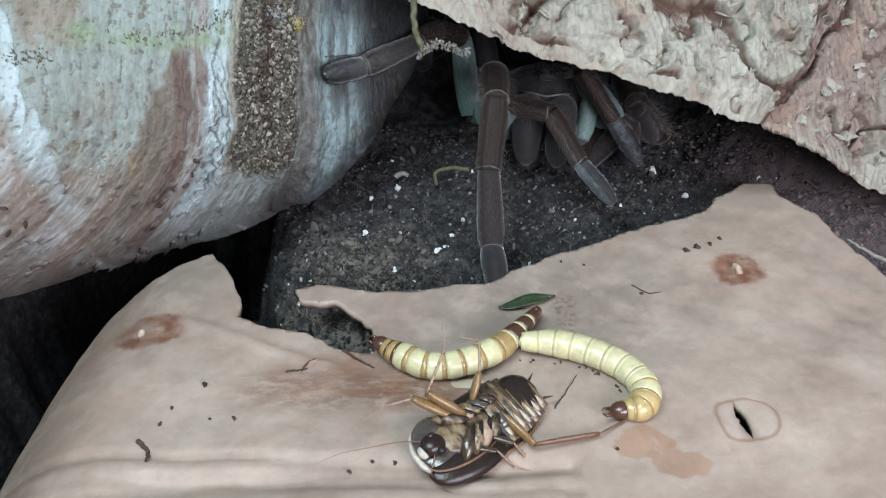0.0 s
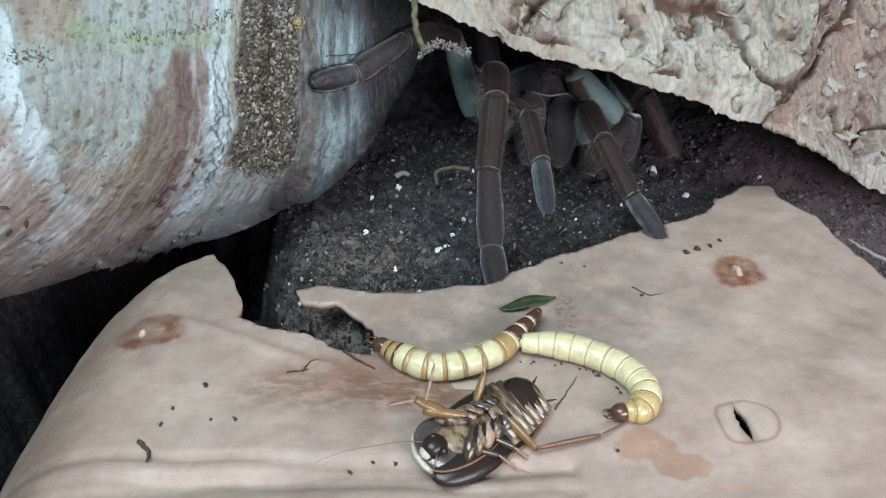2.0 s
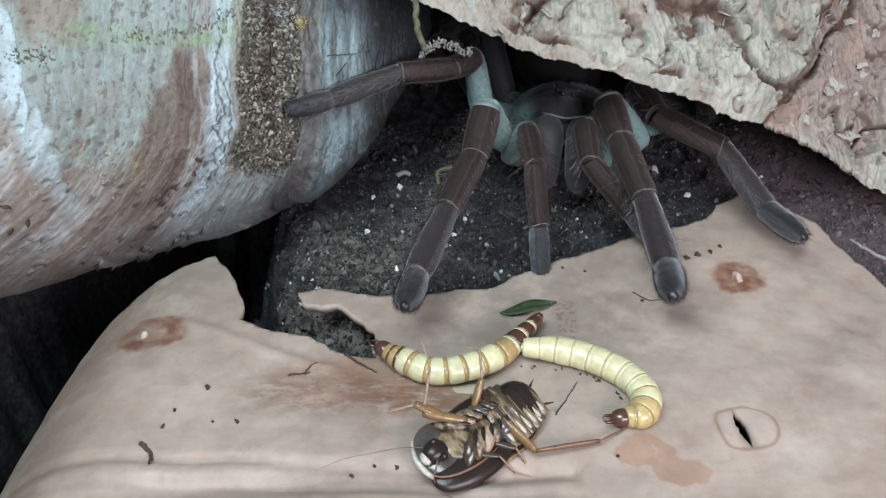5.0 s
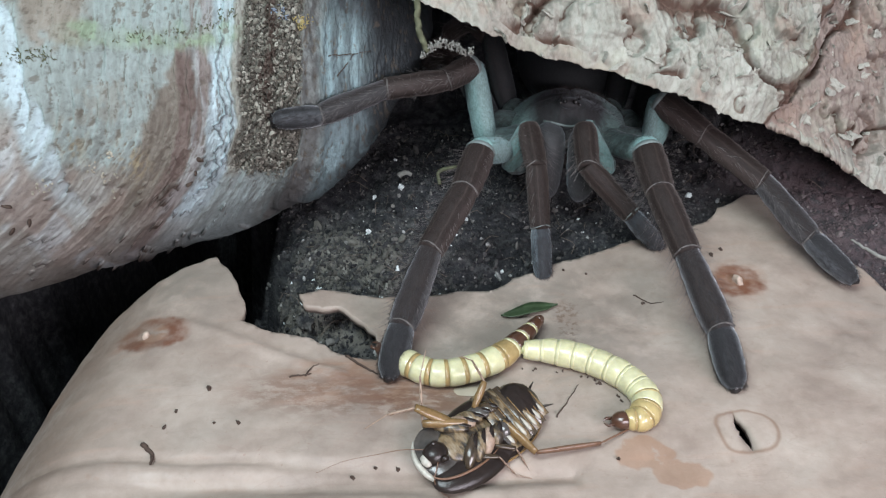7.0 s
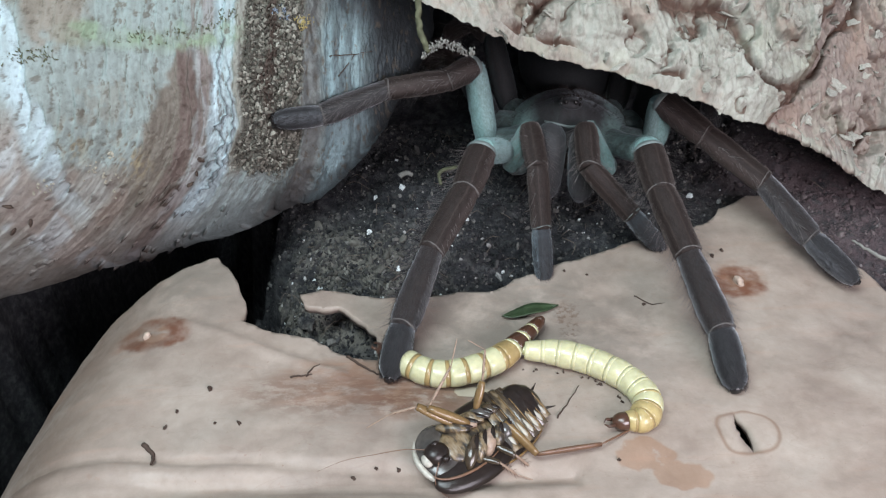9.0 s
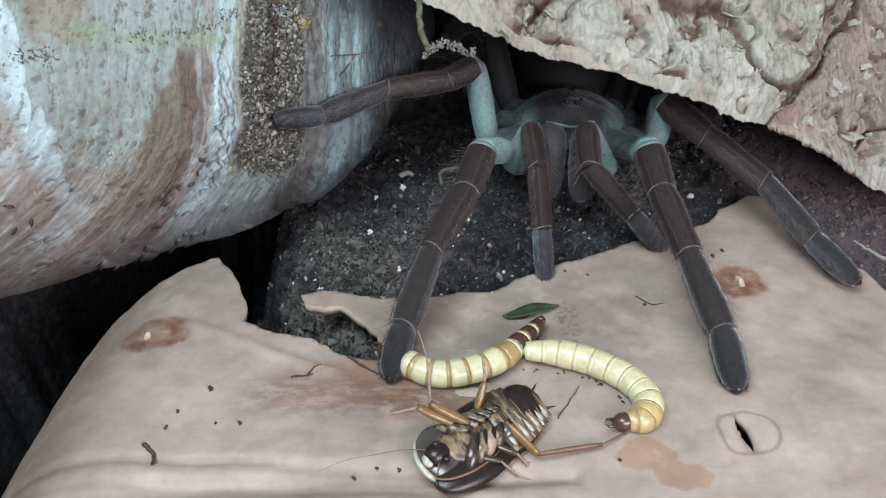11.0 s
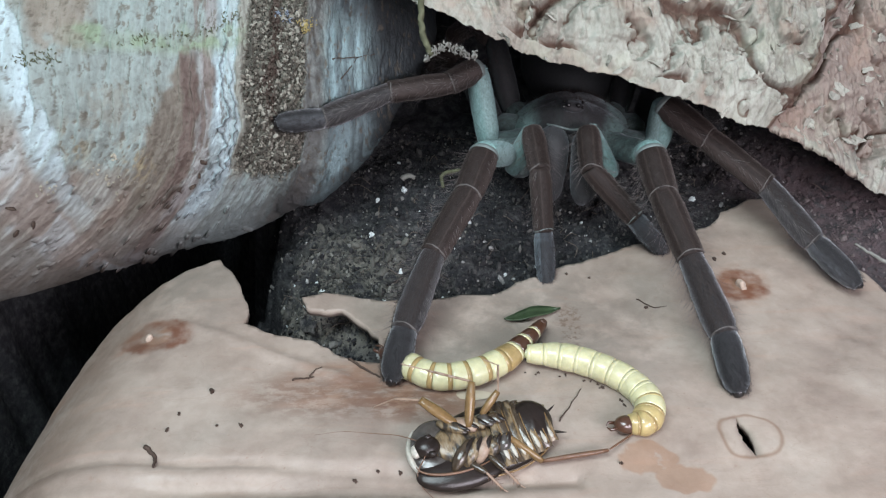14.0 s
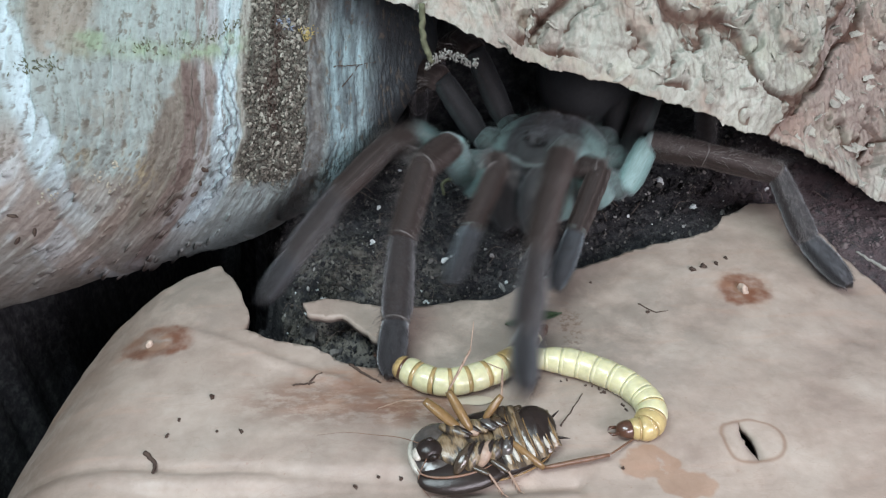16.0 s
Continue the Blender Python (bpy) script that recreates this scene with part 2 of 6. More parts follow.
def cork_material():
    m, t, b = nodes_of("cork_bark", 0.9, 0.15)
    o = coords(t)
    w = shifted(t, o, 50, 0.008)
    col = ramp(t, noise_of(t, w, 55, 6), [(0.3, (0.195, 0.186, 0.155)), (0.5, (0.285, 0.283, 0.245)), (0.72, (0.385, 0.386, 0.34))])
    inner = mixed(t, noise_of(t, w, 120, 5), (0.175, 0.125, 0.108), (0.29, 0.235, 0.205))
    col = mixed(t, tree_attribute(t, "inner"), col, inner)
    fine = ramp(t, noise_of(t, coords(t, scale=(1.6, 0.8, 0.8)), 420, 7, 0.75), [(0.3, (0.50, 0.46, 0.42)), (0.55, (1, 1, 1))])
    col = mixed(t, 0.75, col, fine, "MULTIPLY")
    col = mixed(t, maths(t, "MULTIPLY", step(t, noise_of(t, w, 62, 5, 0.6), 0.50, 0.66), 0.5), col, (0.27, 0.19, 0.15))
    # Lips, seams and fissures go brown-black: bark colour and crevice shade painted together.
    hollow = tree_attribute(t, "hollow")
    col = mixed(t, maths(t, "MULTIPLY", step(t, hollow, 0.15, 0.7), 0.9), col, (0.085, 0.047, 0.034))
    green = maths(t, "MULTIPLY", step(t, noise_of(t, w, 40, 4), 0.56, 0.68), 0.35)
    col = mixed(t, green, col, (0.36, 0.37, 0.29))
    t.links.new(col, b.inputs["Base Color"])
    bump(t, b, noise_of(t, coords(t, scale=(1.6, 0.8, 0.8)), 260, 8, 0.7), 0.5, 0.0009)
    bump(t, b, noise_of(t, o, 1400, 4), 0.3, 0.0002)
    return m


def tree_attribute(t, name):
    n = t.nodes.new("ShaderNodeAttribute")
    n.attribute_name = name
    return n.outputs["Fac"]


def log_material():
    m, t, b = nodes_of("weathered_driftwood", 0.72, 0.22)
    o = coords(t)
    uv, _ = uv_axis(t, "X")      # along the grain and across it, in metres
    mp = t.nodes.new("ShaderNodeMapping")
    mp.inputs["Scale"].default_value = (0.16, 1.0, 1.0)
    t.links.new(shifted(t, uv, 60, 0.004), mp.inputs["Vector"])
    g = mp.outputs["Vector"]
    n = t.nodes.new("ShaderNodeAttribute")
    n.attribute_name = "tone"
    col = n.outputs["Color"]
    mid = noise_of(t, g, 330, 6, 0.65)
    fine = noise_of(t, g, 1300, 4, 0.6)
    speck = noise_of(t, shifted(t, o, 200, 0.002), 520, 6, 0.7)
    col = mixed(t, 0.55, col, ramp(t, mid, [(0.30, (0.52, 0.47, 0.43)), (0.46, (0.92, 0.91, 0.90)), (0.66, (1.12, 1.14, 1.15))]), "MULTIPLY")
    col = mixed(t, 0.50, col, ramp(t, speck, [(0.34, (0.46, 0.42, 0.38)), (0.47, (0.94, 0.94, 0.93)), (0.68, (1.12, 1.12, 1.10))]), "MULTIPLY")
    col = mixed(t, 0.25, col, ramp(t, fine, [(0.35, (0.6, 0.55, 0.5)), (0.6, (1, 1, 1))]), "MULTIPLY")
    t.links.new(col, b.inputs["Base Color"])
    bump(t, b, mid, 0.5, 0.0010)
    bump(t, b, fine, 0.25, 0.0003)
    bump(t, b, speck, 0.4, 0.0006)
    return m


SLAB, SOIL, CORK, LOG = slab_material(), soil_material(), cork_material(), log_material()


def island_mix(name, stops, rough=0.9, brown=False):
    """Each loose grain has a tone of its own."""
    m, t, b = nodes_of(name, rough, 0.25)
    g = t.nodes.new("ShaderNodeNewGeometry")
    col = ramp(t, g.outputs["Random Per Island"], stops)
    col = mixed(t, 0.6, col, ramp(t, noise_of(t, coords(t), 1800, 4), [(0.3, (0.5, 0.5, 0.5)), (0.65, (1.1, 1.1, 1.1))]), "MULTIPLY")
    # The same reddish tint, painted haze included, on the loose grains.
    if brown:
        col = mixed(t, maths(t, "MULTIPLY", near(t, coords(t), (0.135, 0.020, 0.0), 0.040, 0.030, (1, 1, 0)), 0.65), col, (0.115, 0.082, 0.085))
    t.links.new(col, b.inputs["Base Color"])
    return m


CRUMB = island_mix("soil_crumb", [(0.0, (0.012, 0.012, 0.014)), (0.5, (0.034, 0.033, 0.034)), (0.80, (0.075, 0.073, 0.071)), (0.96, (0.16, 0.152, 0.14)), (1.0, (0.36, 0.36, 0.35))], brown=True)
PALECRUMB = island_mix("pale_crumb", [(0.0, (0.03, 0.03, 0.03)), (0.5, (0.07, 0.068, 0.060)), (0.9, (0.12, 0.115, 0.10)), (1.0, (0.20, 0.195, 0.175))])
GRAINS = island_mix("bark_grain", [(0.0, (0.05, 0.045, 0.038)), (0.4, (0.13, 0.12, 0.098)), (0.75, (0.21, 0.197, 0.165)), (1.0, (0.31, 0.295, 0.25))])
FLAKE = simple("cork_flake", (0.36, 0.345, 0.30), 0.9, 0.15, 0.4, 300, 0.0005)
WHITE = simple("perlite", (0.62, 0.66, 0.66), 0.6, 0.4, 0.2, 1500)
FIBRE = simple("root_fibre", (0.13, 0.105, 0.085), 0.8, 0.2, 0.4, 600)
# Unseen walls, kept pale so bounced light lifts the dark cave.
WALL = simple("plain_wall", (0.76, 0.78, 0.84), 0.9, 0.2, 0.15, 20, 0)
GREEN = simple("green_leaf", (0.032, 0.052, 0.024), 0.35, 0.5, 0.6, 500)
BITS = simple("dirt_bits", (0.05, 0.033, 0.025), 0.8, 0.3, 0.5, 1200)
CREAM = simple("worm_cream", (0.475, 0.455, 0.275), 0.38, 0.45, 0.25, 500, 0.0001, {"Subsurface Weight": 0.15, "Subsurface Radius": (0.002, 0.0015, 0.0006), "Coat Weight": 0.4})
OCHRE = simple("worm_ochre", (0.29, 0.205, 0.085), 0.3, 0.5, 0.3, 900, 0.0001, {"Coat Weight": 0.4})
HONEY = simple("worm_honey", (0.37, 0.285, 0.125), 0.34, 0.45, 0.3, 700, 0.0001, {"Coat Weight": 0.4})
UMBER = simple("worm_umber", (0.060, 0.026, 0.014), 0.28, 0.5, 0.3, 900, 0.0001, {"Coat Weight": 0.5})
GLOSS = simple("roach_black", (0.016, 0.011, 0.009), 0.28, 0.33, 0.4, 600, 0.0001)
AMBER = simple("roach_amber", (0.165, 0.10, 0.042), 0.25, 0.5, 0.35, 700, 0.0001, {"Coat Weight": 0.1})
FAWN = simple("roach_fawn", (0.27, 0.19, 0.14), 0.4, 0.4, 0.4, 700, 0.0001)
IVORY = simple("roach_ivory", (0.34, 0.32, 0.275), 0.35, 0.4, 0.5, 800, 0.0001, {"Coat Weight": 0.1})
RUSSET = simple("roach_russet", (0.13, 0.068, 0.04), 0.35, 0.5, 0.4, 900, 0.0001)
NUB = simple("knot_nub", (0.40, 0.31, 0.25), 0.6, 0.3, 0.4, 600, 0.0004)
MOSS = simple("dry_moss", (0.10, 0.105, 0.065), 0.85, 0.2, 0.5, 500)
PALE = simple("pale_root", (0.22, 0.215, 0.195), 0.8, 0.2, 0.3, 700)
WET = simple("wet_clod", (0.012, 0.013, 0.015), 0.3, 0.6, 0.5, 700, 0.0004)


def belly_material():
    """Shining horn in dark, amber and ivory streaks."""
    m, t, b = nodes_of("roach_belly", 0.34, 0.45)
    o = coords(t, scale=(1.0, 0.30, 0.6))
    f = noise_of(t, shifted(t, o, 300, 0.0012), 620, 4, 0.6)
    t.links.new(ramp(t, f, [(0.38, (0.018, 0.014, 0.011)), (0.47, (0.055, 0.04, 0.025)), (0.54, (0.14, 0.095, 0.048)), (0.63, (0.20, 0.155, 0.10)), (0.72, (0.06, 0.043, 0.03))]), b.inputs["Base Color"])
    b.inputs["Coat Weight"].default_value = 0.2
    bump(t, b, f, 0.5, 0.0006)
    return m


BELLY = belly_material()
SHIELD = simple("roach_shield", (0.060, 0.052, 0.046), 0.22, 0.5, 0.5, 500, 0.0001, {"Coat Weight": 0.3})
HORN = simple("roach_horn", (0.046, 0.032, 0.02), 0.18, 0.5, 0.6, 500, 0.0002, {"Coat Weight": 0.3})


from mathutils.bvhtree import BVHTree


# ---- the tank: ground, walls ----
def ground_height(x, y):
    pit = 1 / (1 + math.exp((x + 0.056 + 0.25 * (y + 0.02) + 0.007 * fbm((x, y, 0), 70, 3)) / 0.0055))
    # a trench under the driftwood, closed on the far side and towards the front
    # These banks lie out of view and keep light from the trench.
    pit *= 1 / (1 + math.exp(-(x + 0.140 + 0.003 * fbm((x, y, 3), 60, 3)) / 0.0030)) / (1 + math.exp(-(y + 0.135) / 0.004))
    z = -0.0045 + 0.10 * max(0.0, y) + 0.9 * max(0.0, y - 0.085)
    z += 0.0035 * fbm((x, y, 0), 45, 5) + 0.0012 * fbm((x, y, 1), 260, 3)
    z += 0.018 / (1 + math.exp(-(x - 0.105) / 0.010)) / (1 + math.exp(-(y - 0.036) / 0.007))
    front = 1 / (1 + math.exp((y + 0.030) / 0.006))
    z -= 0.010 * front
    return z * (1 - pit) + (-0.15 + 0.004 * fbm((x, y, 2), 90, 4)) * pit


def ground():
    nx, ny = 400, 330
    xs = np.concatenate((np.linspace(-0.6, -0.16, 30)[:-1], np.linspace(-0.16, 0.18, nx - 58), np.linspace(0.18, 0.6, 30)[1:]))
    ys = np.concatenate((np.linspace(-0.7, -0.12, 25)[:-1], np.linspace(-0.12, 0.16, ny - 48), np.linspace(0.16, 0.6, 25)[1:]))
    V = [(x, y, min(0.13, ground_height(x, y))) for y in ys for x in xs]
    ob = from_arrays("ground", V, grid_faces(len(ys), len(xs)), SOIL)
    return tagged(ob, "dark moist soil floor of the tank", "soil", kind="structure")


def wall(name, lo, hi):
    bm = bmesh.new()
    bmesh.ops.create_cube(bm, size=1)
    for v in bm.verts:
        v.co = Vector([l + (h - l) * (c + 0.5) for c, l, h in zip(v.co, lo, hi)])
    ob = mesh_object(name, bm, WALL, smooth=False)
    return tagged(ob, "plain pale wall that closes the tank", "wall", kind="structure")


ground()
wall("wall_back", (-0.6, 0.58, -0.24), (0.6, 0.60, 0.6))
wall("wall_left", (-0.62, -0.7, -0.24), (-0.60, 0.6, 0.6))
wall("wall_right", (0.60, -0.7, -0.24), (0.62, 0.6, 0.6))
wall("wall_front", (-0.6, -0.72, -0.24), (0.6, -0.70, 0.6))
wall("ceiling", (-0.62, -0.72, 0.60), (0.62, 0.60, 0.62))


# ---- the bark slab in the foreground ----
def slab_height(x, y):
    """The slab's upper side: almost level, arched, its left rim rolled under, its far right corner lifted."""
    z = 0.004 * math.exp(-((x - 0.10) / 0.035) ** 2 - ((y - 0.02) / 0.03) ** 2)
    z += 0.0035 * math.exp(-((x + 0.055) / 0.03) ** 2 - ((y + 0.02) / 0.02) ** 2)
    z -= 17.0 * max(0.0, -0.073 - x) ** 2
    z -= 0.0022 * math.exp(-((y + 0.088 - 0.05 * x) / 0.0035) ** 2) * (1 if x < 0 else math.exp(-(x / 0.03) ** 2))
    # a fold that runs across, and long shallow furrows near the camera's side
    u = min(1.0, max(0.0, ((x + 0.070) * 0.045 - (y + 0.037) * 0.0185) / 0.002367))
    far = math.hypot(x + 0.070 - 0.045 * u, y + 0.037 + 0.0185 * u)
    z += 0.0008 * math.exp(-(far / 0.0013) ** 2)
    line = y + 0.0835 + 0.06 * (x + 0.05) + 0.0012 * noise.noise(Vector((x * 60, 0, 0)))
    if x < 0.03:
        z -= 0.0011 * math.exp(-(line / 0.0011) ** 2) + 0.0008 * math.exp(-((line + 0.006) / 0.001) ** 2)
    z += 0.0012 * fbm((x, y, 0), 22, 3, 5.0) + 0.00025 * fbm((x, y, 0), 160, 3)
    return z


def bark_slab():
    from mathutils.geometry import delaunay_2d_cdt
    # The front end, out of view, reaches forward to shade the trench.
    rim = [(-0.100, -0.230), (-0.110, -0.120), (-0.1100, -0.088), (-0.1095, -0.074), (-0.1080, -0.060), (-0.1055, -0.050), (-0.1005, -0.0370), (-0.0945, -0.0265), (-0.0817, -0.0162), (-0.0672, -0.0078),
           (-0.0597, -0.0197), (-0.0537, -0.0319), (-0.0548, -0.0367), (-0.0359, -0.0413), (-0.0269, -0.0484), (-0.0170, -0.0505),
           (-0.0175, -0.0395), (-0.0287, -0.0304), (-0.0390, -0.0294), (-0.0406, -0.0257), (-0.0343, -0.0228), (-0.0230, -0.0241),
           (-0.0102, -0.0249), (0.0026, -0.0228), (0.0122, -0.0210), (0.0241, -0.0143), (0.0383, -0.0058), (0.0548, 0.0016),
           (0.0697, 0.0062), (0.0836, 0.0110), (0.0880, 0.0180), (0.0981, 0.0240), (0.1065, 0.0237), (0.1082, 0.0160),
           (0.1154, 0.0090), (0.1213, -0.0065), (0.1269, -0.0200), (0.140, -0.045), (0.150, -0.080), (0.150, -0.120), (0.145, -0.230)]
    loop = []
    for i, a in enumerate(rim):
        b = rim[(i + 1) % len(rim)]
        n = max(2, int(math.dist(a, b) / 0.0009))
        for k in range(n):
            u = k / n
            p = Vector((a[0] + (b[0] - a[0]) * u, a[1] + (b[1] - a[1]) * u))
            d = Vector((noise.noise(Vector((p.x * 300, p.y * 300, 1))), noise.noise(Vector((p.x * 300, p.y * 300, 9)))))
            e = Vector((noise.noise(Vector((p.x * 90, p.y * 90, 4))), noise.noise(Vector((p.x * 90, p.y * 90, 7)))))
            loop.append(p + 0.0006 * d + 0.0014 * e)
    n = len(loop)
    inner = [Vector((x + 0.0005 * (j % 2), y)) for j, y in enumerate(np.arange(-0.118, 0.03, 0.0012)) for x in np.arange(-0.12, 0.15, 0.0012)]
    # a spindle-shaped slit goes right through
    a, b = Vector((0.0690, -0.0690)), Vector((0.0708, -0.0815))
    across = Vector((1, 0.15)).normalized()
    slit = []
    for side in (1, -1):
        for k in range(12):
            u = k / 12 if side > 0 else 1 - k / 12
            w = 0.00125 * math.sin(math.pi * u) ** 1.4 * (1 + 0.5 * noise.noise(Vector((u * 9, side, 0)))) + 0.00008
            slit.append(a.lerp(b, u) + across * (side * w))
    m = len(slit)
    inner = [p for p in inner if (p - Vector((0.0700, -0.0752))).length > 0.0085 or abs((p - Vector((0.0700, -0.0752))).dot(across)) > 0.0022]
    edges = [(i, (i + 1) % n) for i in range(n)] + [(n + i, n + (i + 1) % m) for i in range(m)]
    verts, _, faces, *_ = delaunay_2d_cdt(loop + slit + inner, edges, [], 1, 1e-7)

    def in_slit(f):
        c = sum((verts[i] for i in f), Vector((0, 0))) / len(f)
        hit = False
        for i in range(m):
            p, q = slit[i], slit[(i + 1) % m]
            if (p.y > c.y) != (q.y > c.y) and c.x < (q.x - p.x) * (c.y - p.y) / (q.y - p.y) + p.x:
                hit = not hit
        return hit
    faces = [f for f in faces if not in_slit(f)]
    V = [(v.x, v.y, slab_height(v.x, v.y)) for v in verts]
    ob = from_arrays("bark_slab", V, faces, SLAB)
    bm = bmesh.new()
    bm.from_mesh(ob.data)
    bmesh.ops.recalc_face_normals(bm, faces=bm.faces)
    if sum(f.normal.z for f in bm.faces) < 0:
        bmesh.ops.reverse_faces(bm, faces=bm.faces)
    bm.to_mesh(ob.data)
    bm.free()
    mod = ob.modifiers.new("thickness", "SOLIDIFY")
    mod.thickness, mod.offset = 0.0022, -1
    return tagged(ob, "smooth pinkish tan slab of peeled bark on the soil", "bark")


slab = bark_slab()
for kx, ky, kr in ((0.0850, -0.0180, 0.0021), (-0.0790, -0.0405, 0.0011)):
    bm = bmesh.new()
    lump(bm, (kx, ky, slab_height(kx, ky) + 0.0003), (kr, kr * 0.85, 0.0012), 0.35, 3, 0.4)
    part("knot", bm, NUB, slab, "pale nub of a knot")


# ---- the bent driftwood limb ----
LOG_C = np.array((-0.0549, 0.0555, 0.0356))
LOG_L = np.array((-0.1497, 0.0203, 0.0376))
LOG_T = np.array((-0.0606, 0.1403, 0.1305))
GRAIN_AT = np.array((-0.0805, 0.059, 0.0335))
VIEW_UP = np.array((0.0, math.sin(radians(35)), math.cos(radians(35))))


def capsule_far(p, a, b, ra, rb):
    ab = b - a
    u = np.clip((p - a) @ ab / (ab @ ab), 0, 1)
    return np.linalg.norm(p - a - u[:, None] * ab, axis=1) - (ra + (rb - ra) * u)


def log_distance(p):
    d1 = capsule_far(p, LOG_C, LOG_L, 0.0485, 0.0600)
    d2 = capsule_far(p, LOG_C, LOG_T, 0.0470, 0.0470)
    k = 0.014
    h = np.clip(0.5 + 0.5 * (d2 - d1) / k, 0, 1)
    d = d2 + (d1 - d2) * h - k * h * (1 - h)
    # the underside is worn to slopes that rise to the right
    for nx, ny, nz, off in ((0.5536, -0.3521, -0.7547, -0.03530), (0.8548, -0.1570, -0.4947, -0.03680)):
        worn = nx * p[:, 0] + ny * p[:, 1] + nz * p[:, 2] - off
        k = 0.010
        h = np.clip(0.5 - 0.5 * (worn - d) / k, 0, 1)
        d = worn + (d - worn) * h + k * h * (1 - h)
    return d


def smooth(x, a, b):
    u = np.clip((x - a) / (b - a), 0, 1)
    return u * u * (3 - 2 * u)


def on_log(x, z):
    """The limb's front at this place across and up, met from the open side."""
    hit = LOG_SKIN.ray_cast(Vector((x, -0.15, z)), Vector((0, 1, 0)))
    return hit[0] if hit[0] else Vector((x, 0, z))


def driftwood():
    """A thick limb that bends; its grain comes down and sweeps round to the left, in layers."""
    th = np.concatenate((np.linspace(0.02, 0.45, 24), np.linspace(0.45, 2.05, 600)[1:], np.linspace(2.05, 3.12, 40)[1:]))
    front = math.radians(225) + np.linspace(-2.85, -0.45, 800)
    ph = np.concatenate((front, front[-1] + np.linspace(0, 2 * math.pi - 2.4, 70)[1:-1]))
    cols = len(ph)
    pole = VIEW_UP
    e1 = np.array((0.70710678, -0.70710678 * VIEW_UP[2], 0.70710678 * VIEW_UP[1]))
    e2 = np.cross(pole, e1)
    T, H = np.meshgrid(th, ph, indexing="ij")
    D = (np.cos(T)[..., None] * pole + np.sin(T)[..., None] * (np.cos(H)[..., None] * e1 + np.sin(H)[..., None] * e2)).reshape(-1, 3)
    r = np.full(len(D), 0.032)
    for _ in range(30):
        r += 0.9 * log_distance(LOG_C + r[:, None] * D)
    P = LOG_C + r[:, None] * D
    # u across, v down the limb's face, in millimetres; the grain comes down and sweeps off to the left
    u, v = P[:, 0] * 1000, -(P - GRAIN_AT) @ VIEW_UP * 1000
    X, Y, Z = P.T * 1000
    wob, wob2 = waves(X / 11, Y / 11, Z / 11, 3), waves(X / 3.5, Y / 3.5, Z / 3.5, 3)
    G = u + 0.0175 * np.maximum(0, v - 22) ** 2
    Gw = G + 1.0 * wob + 0.35 * wob2
    S = v + 0.5 * np.maximum(0, v - 30)
    long = waves(G / 1.6, S / 14, Z * 0, 4)          # long threads of the grain
    broad = waves(G / 4.5 + 0.3 * wob, S / 20, Z * 0 + 31, 4)   # soft drawn-out patches
    rough = waves(G / 0.8, S / 2.4, Z * 0 + 5, 4, 0.6)   # short upright pits

    def band(x, a, b, soft):
        return smooth(x, a - soft, a + soft) * (1 - smooth(x, b - soft, b + soft))

    crust = band(Gw + 0.04 * v, -54.6, -39.0, 0.8) * (1 - smooth(v + 0.35 * np.abs(Gw + 47) + 1.5 * wob2, 38.5, 42.0))
    recess = 0.6 * smooth(Gw, -39.5, -35.0)
    tone = np.empty((len(P), 3))
    tone[:] = (0.325, 0.355, 0.336)

    def lay(mask, colour):
        k = np.clip(mask, 0, 1)[:, None]
        tone[:] = tone * (1 - k) + np.array(colour) * k

    lay(0.55 * smooth(wob + 0.5 * rough, 0.15, 0.7), (0.28, 0.255, 0.215))
    low = smooth(v + 3.0 * wob, 36, 48)
    lay(low * (1 - smooth(G, -58, -50)), (0.31, 0.265, 0.232))
    lay(low * smooth(broad, 0.0, 0.8) * 0.75, (0.27, 0.20, 0.165))
    lay(low * smooth(-broad, 0.1, 0.8) * 0.65, (0.41, 0.39, 0.36))
    lay(band(Gw, -83 + 0.12 * v, -69.5, 1.0) * smooth(u + 0.44 * v + 1.2 * wob2, -67.5, -65.5) * (1 - smooth(v, 48, 60)), (0.215, 0.178, 0.148))
    lay(band(Gw, -70.8, -66.2, 0.6) * smooth(v, 2, 12) * (1 - 0.6 * smooth(v, 40, 55)), (0.165, 0.115, 0.10))
    lay(band(Gw, -66.0, -63.2, 0.6) * 0.8, (0.33, 0.29, 0.285))
    lay(0.75 * band(Gw, -69.0, -62.8, 0.6) * smooth(long, 0.1, 0.5), (0.20, 0.145, 0.125))
    lay(band(Gw, -63.0, -57.0, 0.5) * (0.55 + 0.3 * smooth(v, 2, 22)) * (1.0 + 0.35 * long) * (1 - 0.75 * smooth(v, 48, 56)), (0.55, 0.635, 0.675))
    lay(band(Gw, -57.2, -53.5, 0.6) * (1 - smooth(v, 40, 46)) * 0.8, (0.33, 0.30, 0.255))
    lay(band(G, -58, -44, 2.0) * smooth(v, 38, 42) * 0.85, (0.335, 0.365, 0.36))
    # Shade painted in: the lower right and right end of the wood darken.
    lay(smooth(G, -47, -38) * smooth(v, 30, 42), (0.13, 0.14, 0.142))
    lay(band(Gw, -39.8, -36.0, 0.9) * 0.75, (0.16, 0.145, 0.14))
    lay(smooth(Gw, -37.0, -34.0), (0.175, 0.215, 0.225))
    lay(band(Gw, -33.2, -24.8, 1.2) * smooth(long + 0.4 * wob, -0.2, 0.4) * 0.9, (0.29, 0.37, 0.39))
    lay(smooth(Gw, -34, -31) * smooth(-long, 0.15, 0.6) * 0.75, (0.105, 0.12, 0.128))
